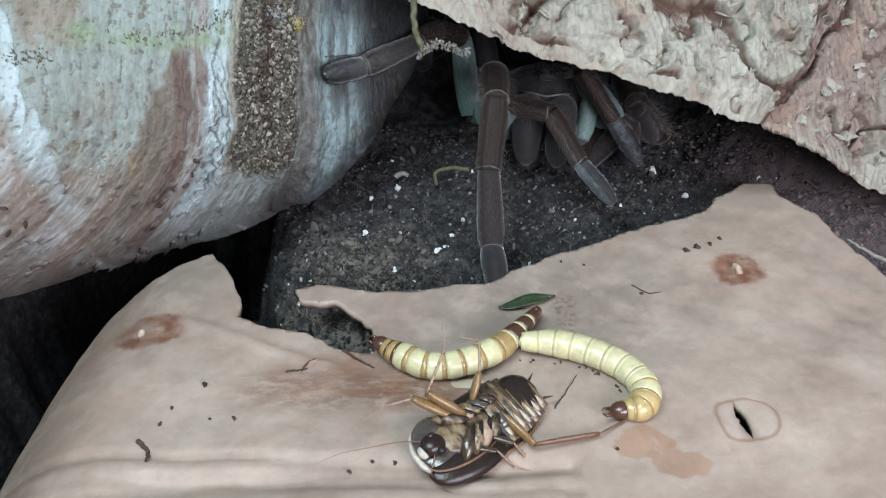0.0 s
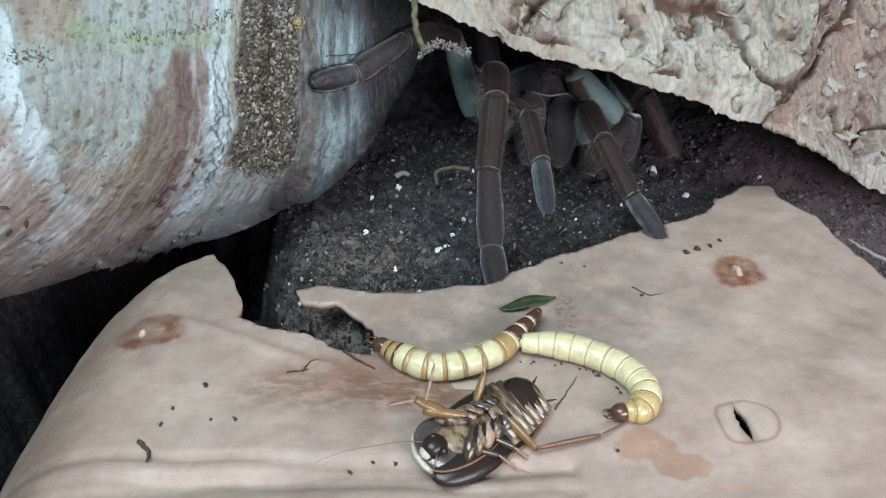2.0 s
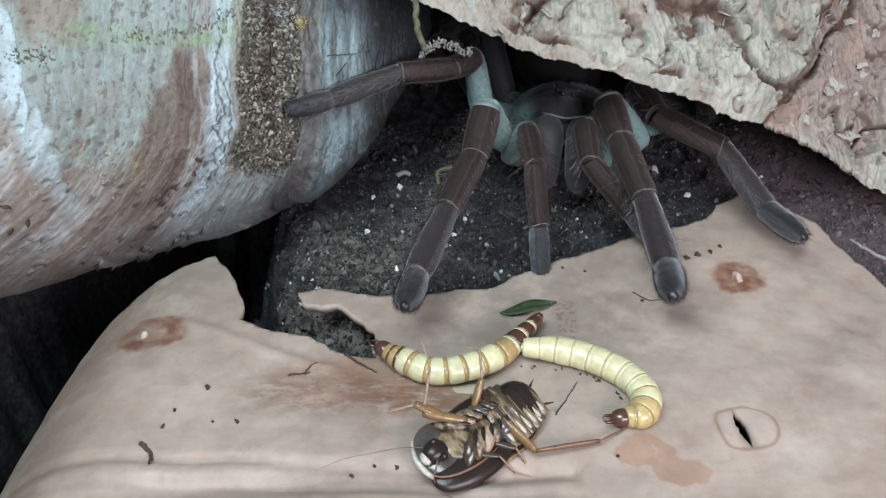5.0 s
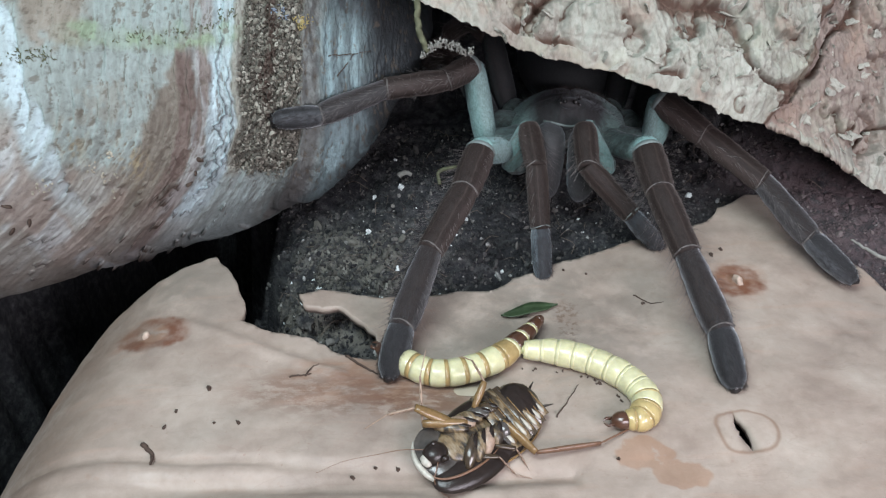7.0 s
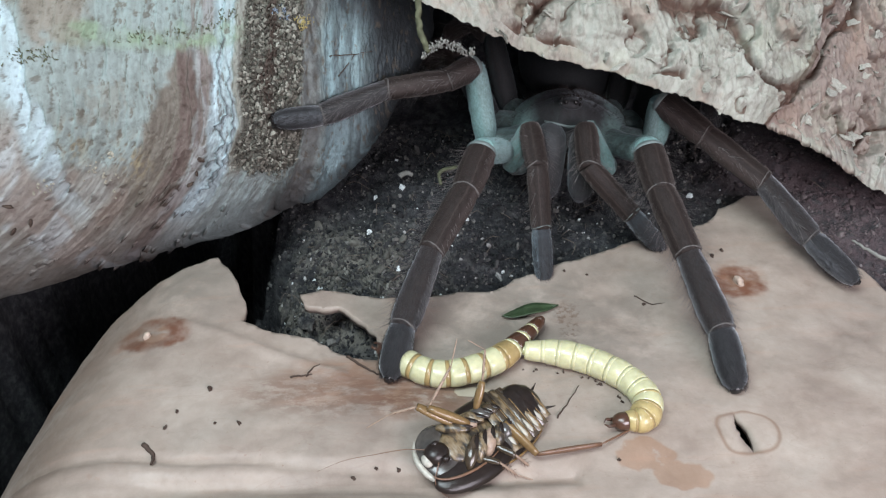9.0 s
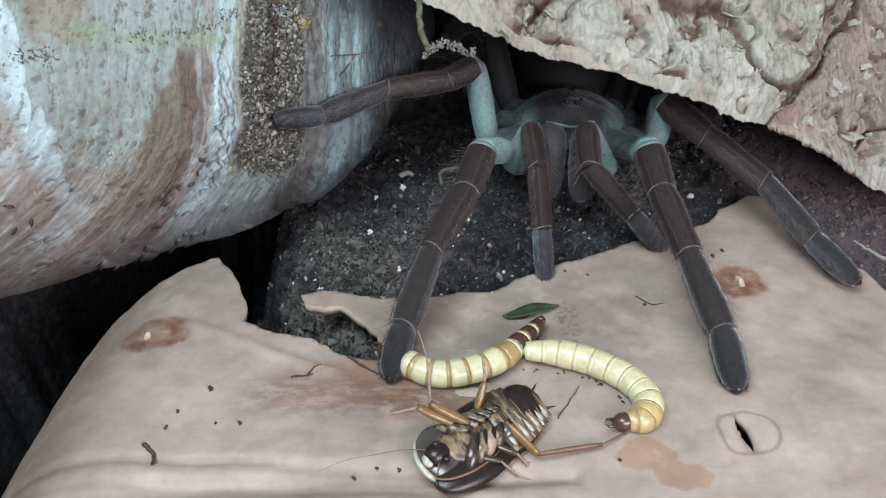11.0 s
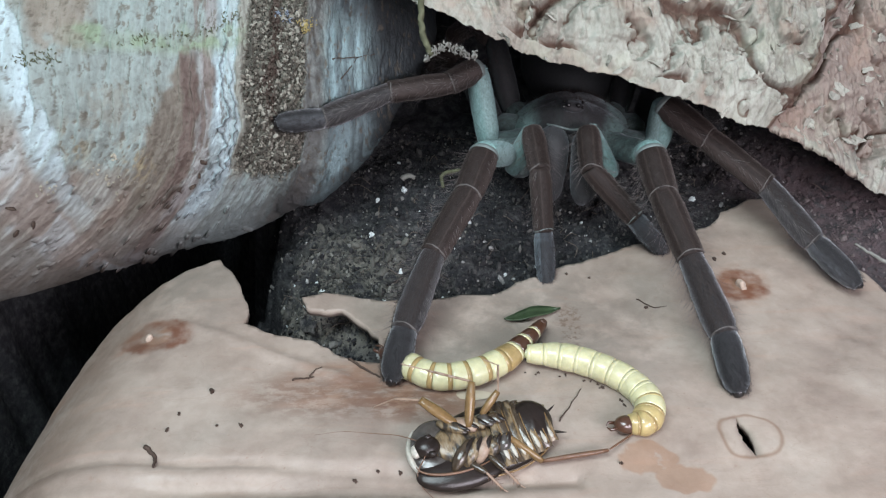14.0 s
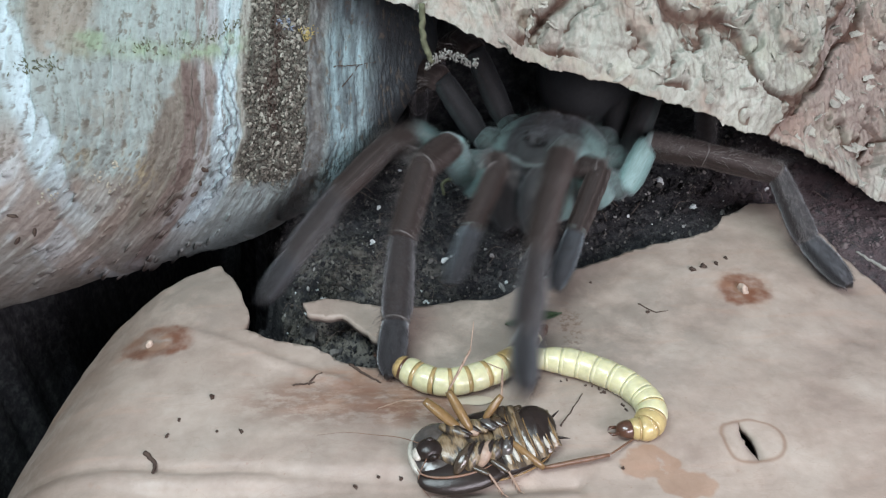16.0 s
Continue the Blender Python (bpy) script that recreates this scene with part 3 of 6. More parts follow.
    # The far right goes near black, standing for the cork's shadow.
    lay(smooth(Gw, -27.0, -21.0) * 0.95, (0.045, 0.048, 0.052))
    streak = u + 108.0 - 0.25 * (v - 13) + 1.3 * wob + 0.5 * wob2
    lay(band(streak, -3.4, 1.8, 1.6) * (1 - smooth(v, 40, 58)) * np.clip(0.8 + 0.5 * long, 0, 1), (0.55, 0.63, 0.665))
    lay(band(streak, -14, -3.5, 1.0) * smooth(v, 22, 34) * 0.8, (0.37, 0.30, 0.265))
    lay(band(streak, -16, -4.5, 1.0) * smooth(-broad, 0.0, 0.6) * 0.6, (0.50, 0.51, 0.515))
    lay(band(u + 1.5 * wob, -105, -92, 1.5) * (1 - smooth(v + 3 * wob2, 6, 11)) * 0.8, (0.29, 0.23, 0.185))
    ochre = np.exp(-((u + 96) / 3.2) ** 2 - ((v - 34) / 4.5) ** 2) + np.exp(-((u + 83) / 3.5) ** 2 - ((v - 38) / 5) ** 2)
    lay(0.75 * ochre * smooth(wob2 + rough, -0.3, 0.5), (0.37, 0.285, 0.175))
    arch = v - 6.5 + 0.0045 * (u + 84) ** 2 * (u > -84) + 1.6 * wob2
    lay(band(arch, -3.0, 3.0, 1.8) * band(u, -96, -55, 4) * (0.35 + 0.5 * smooth(wob2, -0.4, 0.4)), (0.27, 0.33, 0.215))
    lay(0.7 * smooth(rough, 0.55, 0.95) * (1 - low), (0.15, 0.12, 0.095))
    crack = band(Gw + 1.2 * waves(X * 0, S / 3.0, Z * 0 + 3, 3), -60.7, -60.35, 0.12) * smooth(v, 0, 6) * (1 - smooth(v, 44, 50))
    crack = np.maximum(crack, band(Gw + 1.0 * waves(X * 0, S / 4.0, Z * 0 + 8, 3), -58.6, -58.35, 0.12) * smooth(v, 8, 14) * (1 - smooth(v, 40, 46)))
    lay(0.85 * crack, (0.10, 0.10, 0.105))
    pit = smooth(waves(G / 1.5, S / 3.2, Z * 0 + 11, 3), 0.84, 1.0) * (low * 0.8 + band(Gw, -72, -61, 1.5) * smooth(v, 28, 36))
    lay(0.7 * pit, (0.08, 0.055, 0.045))
    scale = waves(G / 0.5, S / 0.9, Z * 0 + 21, 3, 0.6)
    lay(crust, (0.105, 0.093, 0.077))
    lay(crust * smooth(scale, 0.0, 0.4), (0.24, 0.222, 0.18))
    lay(crust * band(Gw + 1.5 * wob, -49.5, -46.0, 0.8) * (1 - smooth(v, 22, 34)) * 0.7, (0.085, 0.05, 0.04))
    ridge = 0.0012 * waves(G / 11, S / 90, Z * 0 + 2, 3) + 0.0006 * long + 0.0012 * waves(X / 38, Y / 38, Z / 38 + 2, 3)
    ridge += 0.00024 * rough * (1 - 0.5 * low) + 0.00015 * wob2
    ridge += crust * (0.0006 + 0.0008 * scale + 0.0006 * smooth(scale, 0.0, 0.25))
    ridge -= 0.0011 * crack + 0.0012 * pit
    ridge += 0.0009 * band(Gw, -63.0, -57.0, 0.7) + 0.0012 * band(streak, -3.2, 2.2, 1.2) * (1 - smooth(v, 42, 56))
    ridge -= 0.0050 * recess
    Q = P + D * ridge[:, None] + np.array((0.0, 0.819, -0.574)) * (0.012 * recess)[:, None]
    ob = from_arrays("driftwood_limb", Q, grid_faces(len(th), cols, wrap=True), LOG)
    me = ob.data
    uv = me.uv_layers.new(name="grain")
    loops = np.empty(len(me.loops), dtype=np.int32)
    me.loops.foreach_get("vertex_index", loops)
    sa = np.stack((S / 1000, G / 1000), axis=1).astype(np.float32)
    uv.data.foreach_set("uv", sa[loops].ravel())
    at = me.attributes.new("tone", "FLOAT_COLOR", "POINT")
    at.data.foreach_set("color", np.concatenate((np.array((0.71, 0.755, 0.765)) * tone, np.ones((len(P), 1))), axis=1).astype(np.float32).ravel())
    global LOG_SKIN
    LOG_SKIN = BVHTree.FromPolygons([tuple(q) for q in Q], grid_faces(len(th), cols, wrap=True))
    # the crust of old bark left in one strip, in grains
    rg = random.Random(21)
    grains = [i for i in np.flatnonzero(crust > 0.55) if Q[i][1] < 0.06]
    ico = bmesh.new()
    bmesh.ops.create_icosphere(ico, subdivisions=1, radius=1.0)
    iv, fa = [v.co.copy() for v in ico.verts], [[v.index for v in f.verts] for f in ico.faces]
    ico.free()
    V, Fc = [], []
    for i in rg.sample(grains, min(len(grains), 3000)):
        if -49.5 < Gw[i] < -46.0 and v[i] < 28 and rg.random() < 0.7:
            continue
        c = Vector(Q[i]) + Vector(D[i]) * 0.0002
        s = rg.uniform(0.00030, 0.00070)
        turn = Vector(D[i]).to_track_quat("Z", "Y").to_matrix() @ Euler((rg.gauss(0, 0.5), rg.gauss(0, 0.5), rg.uniform(0, 6))).to_matrix()
        k = len(V)
        V += [c + turn @ Vector((w.x * s * 1.4, w.y * s, w.z * s * 0.45)) * rg.uniform(0.6, 1.35) for w in iv]
        Fc += [[k + j for j in f] for f in fa]
    tagged(from_arrays("bark_crust", V, Fc, GRAINS, ob, "crumbly dark strip of old bark", smooth=False), kind="stuff")
    return tagged(ob, "weathered grey, white and brown bent driftwood limb", "driftwood")


log = driftwood()


# ---- the cork bark above the cave ----
def cork_bark():
    """A thick plate of cork: its lower rim hangs over the cave, its face leans back in chipped layers."""
    cols = 700
    rim = spline([(-0.045, 0.020, 0.080), (-0.010, 0.012, 0.0742), (0.015, 0.006, 0.0650), (0.032, 0.003, 0.0590), (0.060, 0.001, 0.0522),
                  (0.078, 0.002, 0.0435), (0.098, 0.005, 0.0365), (0.116, 0.008, 0.0270), (0.132, 0.012, 0.0150), (0.155, 0.018, 0.002), (0.19, 0.03, -0.02)], cols)
    for j, r in enumerate(rim):
        r.z += 0.0012 * fbm(r, 60, 3, 3.0) + 0.0009 * fbm(r, 170, 4)
        r.z -= 0.0011 * max(0.0, noise.noise(Vector((r.x * 330, 2.0, 0)))) + 0.0006 * max(0.0, noise.noise(Vector((r.x * 800, 7.0, 0))))
        r.y += 0.0010 * fbm(r, 90, 3, 8.0)
    lean = Vector((-0.10, 0.62, 0.78)).normalized()
    out = Vector((0.05, -0.78, 0.62)).normalized()
    ups = np.concatenate((np.linspace(0, 0.085, 300), np.linspace(0.085, 0.22, 30)[1:]))
    P = []
    for k in np.linspace(0, 1, 40)[:-1]:      # the underside, back to front
        for r in rim:
            P.append((r + Vector((0, 0.070 * (1 - k), 0.030 * (1 - k))), (Vector((0, -0.4, -0.9)) * (1 - k) + out * k), 0.4, -1.0))
    for u in ups:
        swell = 0.006 * math.sin(min(1, u / 0.03) * math.pi / 2)
        for r in rim:
            P.append((r + lean * u + out * swell, out, min(1.0, 0.3 + u * 70), u))
    pts, hollow, inner = [], [], []
    for p, n, amp, u in P:
        q = Vector((p.x + 0.15 * p.z, p.y, p.z))
        warp = noise.noise_vector(q * 45)
        big = fbm(q, 24, 3, 1.0)
        layer = fbm(q + 0.006 * warp, 25, 4, 6.0) * 2.2 + 0.25 * fbm(q, 200, 3)
        base, part_of = math.floor(layer), layer - math.floor(layer)
        terrace = base + min(1.0, max(0.0, (part_of - 0.42) / 0.16))
        lip = max(0.0, 1 - abs(part_of - 0.40) / 0.10)
        d, c = noise.voronoi(Vector((q.x * 190, q.y * 110, q.z * 110)) + 0.5 * noise.noise_vector(q * 150))
        block = noise.cell(c[0] * 3.7)
        seam = max(0.0, 1 - (d[1] - d[0]) / 0.14)
        fis = max(0.0, 1 - abs(fbm(q + 0.010 * warp, 15, 3, 21.0)) / 0.06) * (1 if u > 0.004 else 0)
        d2, c2 = noise.voronoi(Vector((q.x * 420, q.y * 260, q.z * 260)))
        h = 0.0035 * big + 0.0036 * terrace - 0.0014 * lip + 0.0010 * block - 0.0007 * seam + 0.0006 * noise.cell(c2[0] * 5.1) + 0.0005 * fbm(q, 600, 2)
        h += 0.0011 * (1 - 2.2 * abs(noise.noise(Vector((q.x * 420 + 2 * warp.y, q.y * 95, q.z * 95))))) + 0.0012 * max(0.0, noise.noise(Vector((q.x * 230, q.y * 160, q.z * 160 + 5))) - 0.1)
        # where a sheet has broken away the redder inside shows, a little lower
        side = p.x - (0.094 + 0.42 * max(0.0, u)) + 0.004 * warp.x + 0.0015 * noise.noise(q * 300)
        gone = min(1.0, max(0.0, side / 0.0015)) * (1 - min(1.0, max(0.0, (side - 0.030) / 0.006))) if u >= 0 else 0.0
        h -= 0.0060 * gone
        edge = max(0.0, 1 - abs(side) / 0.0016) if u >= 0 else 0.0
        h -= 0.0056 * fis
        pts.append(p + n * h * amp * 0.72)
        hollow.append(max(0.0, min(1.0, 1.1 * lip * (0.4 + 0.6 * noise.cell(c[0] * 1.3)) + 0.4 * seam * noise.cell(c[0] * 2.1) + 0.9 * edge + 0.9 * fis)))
        patchy = max(0.0, min(1.0, (fbm(q, 30, 3, 12.0) - 0.12) * 3))
        inner.append(max(0.85 * gone, 0.5 * patchy))
    rows = 39 + len(ups)
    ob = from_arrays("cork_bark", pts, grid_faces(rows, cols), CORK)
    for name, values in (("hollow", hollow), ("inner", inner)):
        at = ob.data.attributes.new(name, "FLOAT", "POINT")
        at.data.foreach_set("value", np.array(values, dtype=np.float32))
    # flakes that stand off the face
    rg = random.Random(31)
    shapes = []
    for k in range(10):
        bm = bmesh.new()
        lump(bm, (0, 0, 0), (1.0, 0.6, 0.16), 1.3, 2, 3.3 * k + 1)
        me = bpy.data.meshes.new("bark_flake")
        bm.to_mesh(me)
        bm.free()
        me.materials.append(FLAKE)
        shapes.append(me)
    first = 39 * cols
    for _ in range(300):
        i = first + rg.randrange(2, 270) * cols + rg.randrange(60, cols - 60)
        fl = new("bark_flake", rg.choice(shapes))
        fl.parent = ob
        size = rg.uniform(0.0007, 0.0026)
        tilt = Euler((rg.gauss(0, 0.4), rg.gauss(0, 0.4), rg.uniform(0, 6.3))).to_matrix()
        fl.matrix_local = Matrix.LocRotScale(pts[i], (out.to_track_quat("Z", "Y").to_matrix() @ tilt).to_quaternion(), (size, size, size))
    return tagged(ob, "rough pale cork bark plate roofing the burrow", "cork bark")


cork_bark()


# ---- larvae, cockroach, litter on the slab ----
def larva(name, path, radius, bands, label, group, head_at=0, tail=0.42):
    """A beetle larva: a barrel for each ring of its body, each with a darker hind rim, and a hard head."""
    n = 12
    pts = spline(path, n * 8 + 1)
    if head_at:
        pts = pts[::-1]
    thing = tagged(new(name), label, "larva", group)
    base = pts[len(pts) // 2].copy()
    base.z -= radius
    thing.location = base
    pts = [p - base for p in pts]
    total = len(pts) - 1
    for k in range(n):
        seg = pts[k * 8:k * 8 + 9]
        f0 = k / n
        grow = lambda u: radius * min(1.0, 0.62 + 1.9 * u) * min(1.0, tail + 1.8 * (1 - u))
        rr = []
        for i in range(9):
            u = (k * 8 + i) / total
            v = i / 8
            rr.append(grow(u) * (0.955 + 0.06 * math.sin(math.pi * min(1, v * 1.1 + 0.02)) ** 0.6))
        bm = bmesh.new()
        tube(bm, seg, rr, 20, 0.93)
        ring = part("body_ring", bm, bands[k][0], thing)
        bm = bmesh.new()
        tube(bm, seg[6:9], [rr[6] * 1.008, rr[7] * 1.012, rr[8] * 1.012], 20, 0.93)
        part("rim_band", bm, bands[k][1], ring)
    a, b = pts[0], (pts[0] - pts[2]).normalized()
    bm = bmesh.new()
    tube(bm, [a + b * radius * s for s in (-0.2, 0.1, 0.45, 0.75, 0.95)], [radius * s for s in (0.55, 0.62, 0.6, 0.45, 0.15)], 16, 0.9)
    head = part("head", bm, UMBER, thing, "glossy dark brown head")
    for sgn in (-1, 1):
        side = b.cross(Vector((0, 0, 1))) * sgn
        bm = bmesh.new()
        tube(bm, [a + b * radius * 0.8 + side * radius * 0.25, a + b * radius * 1.25 + side * radius * 0.3, a + b * radius * 1.45 + side * radius * 0.08],
             [radius * s for s in (0.13, 0.1, 0.03)], 8)
        part("jaw", bm, UMBER, head)
    for k in range(3 if head_at else 0):
        for rise in (-0.5, 0.35):
            p = pts[3 + k * 6] + Vector((0, 0, radius * rise))
            t = (pts[4 + k * 6] - p).normalized()
            side = t.cross(Vector((0, 0, 1)))
            if side.dot(pts[total // 3] - p) < 0:
                side = -side      # the legs are on the inner side of the curl
            bm = bmesh.new()
            tube(bm, [p + side * radius * 0.7 + Vector((0, 0, -radius * 0.3)), p + side * radius * 1.08 + Vector((0, 0, -radius * 0.35)) - t * radius * 0.2,
                      p + side * radius * 1.2 - t * radius * 0.5 + Vector((0, 0, -radius * 0.75))], [radius * s for s in (0.17, 0.12, 0.04)], 8)
            part("leg", bm, RUSSET, thing, "short amber leg")
    bm = bmesh.new()
    e, f = pts[-1], (pts[-1] - pts[-3]).normalized()
    tube(bm, [e - f * radius * 0.2, e + f * radius * 0.25, e + f * radius * 0.5], [radius * s for s in (0.42, 0.3, 0.05)], 14)
    part("tail_tip", bm, bands[-1][1], thing)
    return thing


banded = [(OCHRE, UMBER)] * 2 + [(CREAM, OCHRE)] * 6 + [(OCHRE, CREAM), (UMBER, CREAM), (UMBER, CREAM), (UMBER, UMBER)]
larva_banded = larva("beetle_larva", [(-0.0138, -0.0518, 0.0040), (-0.0100, -0.0544, 0.0036), (-0.0026, -0.0585, 0.0034), (0.0057, -0.0576, 0.0034), (0.0144, -0.0527, 0.0034),
                      (0.0207, -0.0453, 0.0034), (0.0258, -0.0378, 0.0030)], 0.0036, banded,
                     "glossy cream larva with ochre bands and brown tail on bark", "beetle larvae")
pale = [(HONEY, OCHRE), (HONEY, OCHRE), (HONEY, OCHRE), (CREAM, HONEY)] + [(CREAM, CREAM)] * 8
larva_pale = larva("beetle_larva", [(0.0207, -0.0501, 0.0034), (0.0288, -0.0512, 0.0036), (0.037, -0.0544, 0.0036), (0.0445, -0.0601, 0.0036), (0.0484, -0.0672, 0.0034),
                    (0.0465, -0.0733, 0.0032), (0.0425, -0.0742, 0.0032)], 0.0037, pale,
                   "curled pale yellow larva with amber front rings and dark head", "beetle larvae", 1, 0.66)


# ---- the cockroach on its back ----
roach = tagged(new("cockroach"), "glossy dark brown cockroach lying on its back on bark", "cockroach")
ROACH_SIZE = 0.81
roach.scale = (ROACH_SIZE,) * 3


def roach_body():
    def egg(cx, cy, cz, sx, sy, sz, seg=28):
        bm = bmesh.new()
        bmesh.ops.create_uvsphere(bm, u_segments=seg, v_segments=seg // 2, radius=1)
        for v in bm.verts:
            v.co = Vector((cx + sx * v.co.x, cy + sy * v.co.y, cz + sz * v.co.z))
        return bm
    bm = egg(3.0, 0, 2.6, 18.5, 10.6, 3.2)
    for v in bm.verts:
        v.co /= 1000
    part("back_shell", bm, GLOSS, roach, "glossy black back shell")
    bm = egg(-12.0, 0.4, 2.6, 8.2, 9.6, 2.6)
    for v in bm.verts:
        v.co /= 1000
    shield = part("neck_shield", bm, SHIELD, roach, "pale shining neck shield")
    bm = egg(-7.0, -6.4, 2.6, 13.5, 6.2, 2.6)
    for v in bm.verts:
        v.co /= 1000
    part("wing_case", bm, GLOSS, roach, "glossy black wing case edge")
    bm = bmesh.new()
    rim = [Vector((-8.0 + 12.0 * math.cos(w), -4.0 + 4.6 * math.sin(w), 5.2)) / 1000 for w in np.linspace(math.pi * 1.0, math.pi * 1.75, 24)]
    tube(bm, rim, [0.0001 + 0.0003 * math.sin(math.pi * k / 23) for k in range(24)], 8)
    part("shield_rim", bm, RUSSET, shield, "russet rim")
    bm = bmesh.new()
    rim = [Vector((-12.0 + 8.4 * math.cos(w), 0.4 + 9.8 * math.sin(w), 2.8)) / 1000 for w in np.linspace(math.pi * 0.72, math.pi * 1.3, 24)]
    tube(bm, rim, [0.0002 + 0.0007 * math.sin(math.pi * k / 23) for k in range(24)], 8)
    part("shield_edge", bm, IVORY, shield, "ivory front edge")
    bm = bmesh.new()
    rim = [Vector((3.0 + 18.6 * math.cos(w), 11.1 * math.sin(w), 2.6)) / 1000 for w in np.linspace(-math.pi * 0.6, -0.1, 30)]
    tube(bm, rim, [0.0003] * 30, 8)
    part("shell_rim", bm, AMBER, roach)
    # belly plates, overlapping like shallow roof tiles
    for k in range(7):
        x0 = 4.0 + 2.4 * k
        half = 10.0 * math.sqrt(max(0.05, 1 - ((x0 - 3.5) / 18.5) ** 2))
        rows = []
        for i, (dx, dz) in enumerate(((0, -0.3), (0.8, 0.25), (2.2, 0.4), (3.0, -0.1))):
            rows.append([Vector((x0 + dx - 1.2 * (1 - (2 * j / 16 - 1) ** 2), half * (2 * j / 16 - 1), 4.6 + dz + 2.4 * (1 - (2 * j / 16 - 1) ** 2) - 0.10 * k)) / 1000 for j in range(17)])
        ob = from_arrays("belly_plate", [v for r in rows for v in r], grid_faces(4, 17), HORN if k % 2 else BELLY, roach, "streaked glossy belly plate")
        # a drop-shaped ivory mark at the side of each plate
        bm = bmesh.new()
        a, b = rows[1][1].lerp(rows[2][1], 0.5), rows[1][5].lerp(rows[2][5], 0.3)
        tube(bm, [a.lerp(b, s) + Vector((0, 0, 0.0001)) for s in (0, 0.15, 0.35, 0.6, 0.8, 1.0)], [0.0001, 0.0005, 0.00065, 0.0005, 0.0003, 0.0001], 10, 0.4)
        part("pale_mark", bm, IVORY, ob, "ivory side mark")
        bm = bmesh.new()
        tube(bm, [p + Vector((0, 0, 0.00005)) for p in rows[2][1:14]], [0.00016] * 13, 6, 0.6)
        part("plate_edge", bm, AMBER, ob, "paler hind edge")
    bm = egg(15.4, 1.4, 4.3, 6.4, 6.9, 3.1)
    for v in bm.verts:
        v.co = (v.co + Vector((0, 0, 0.12 * math.sin(v.co.x * 2.6)))) / 1000
    part("tail_plate", bm, GLOSS, roach, "smooth glossy black tail plate")
    # thick leg bases, laid back towards the middle
    for k in range(5):
        for sgn in (-1, 1):
            a = Vector((-10.5 + 3.6 * k, sgn * (7.6 - 0.3 * k), 4.6)) / 1000
            b = Vector((-4.0 + 2.6 * k, sgn * (1.1 + 0.2 * k), 7.4)) / 1000
            bm = bmesh.new()
            tube(bm, spline([a, (a + b) / 2 + Vector((0, 0, 0.0006)), b], 9), [0.0008, 0.0013, 0.0017, 0.0019, 0.0019, 0.0017, 0.0014, 0.0011, 0.0006], 14, 0.75)
            base = part("leg_base", bm, (SHIELD, BELLY, HORN, FAWN, AMBER, BELLY, HORN)[(2 * k + sgn) % 7], roach, "shining leg base")
            bm = bmesh.new()
            tube(bm, [p + Vector((0.0008, 0, 0.0008)) for p in spline([a, (a + b) / 2 + Vector((0, 0, 0.0006)), b], 7)], [0.0003, 0.0007, 0.0009, 0.0009, 0.0008, 0.0006, 0.0002], 10, 0.6)
            part("dark_streak", bm, GLOSS, base)
    bm = egg(-5.0, 0, 4.6, 9.5, 6.2, 2.2)
    for v in bm.verts:
        v.co = v.co / 1000 + 0.0003 * noise.noise_vector(v.co * 0.5)
    part("breast_plate", bm, BELLY, roach, "streaked glossy breast plate")
    bm = egg(-15.6, 0.6, 5.6, 3.7, 3.3, 2.6)
    for v in bm.verts:
        v.co /= 1000
    head = part("head", bm, GLOSS, roach, "glossy black head")
    bm = egg(-19.0, 0.2, 5.4, 1.4, 2.0, 1.2, 16)
    for v in bm.verts:
        v.co /= 1000
    part("mouth", bm, IVORY, head, "white mouthparts")
    for sgn in (-1, 1):
        bm = egg(-15.0, sgn * 2.6, 7.0, 1.3, 0.9, 1.2, 14)
        for v in bm.verts:
            v.co /= 1000
        part("eye", bm, GLOSS, head)
        bm = bmesh.new()
        pts = spline([Vector(p) / 1000 for p in (((-17, 2.2, 6.5), (-22, 7, 4.0), (-28, 11, 1.0), (-36, 14, 0.6), (-44, 15, 0.6)) if sgn > 0 else ((-17, -2.2, 6.5), (-20, -6, 3.0), (-17, -12, 0.8), (-11, -15, 0.6), (-6, -17, 0.6)))], 30)
        tube(bm, pts, [0.00016 * (1 - 0.7 * i / 29) for i in range(30)], 6)
        part("antenna", bm, RUSSET, head, "long thin feeler")
    for sgn in (-1, 1):
        bm = bmesh.new()
        tube(bm, [Vector(p) / 1000 for p in ((20, sgn * 2.5, 3.6), (22, sgn * 3.6, 4.2), (24, sgn * 4.6, 4.8))], [0.0005, 0.0004, 0.0001], 8)
        part("tail_feeler", bm, GLOSS, roach)


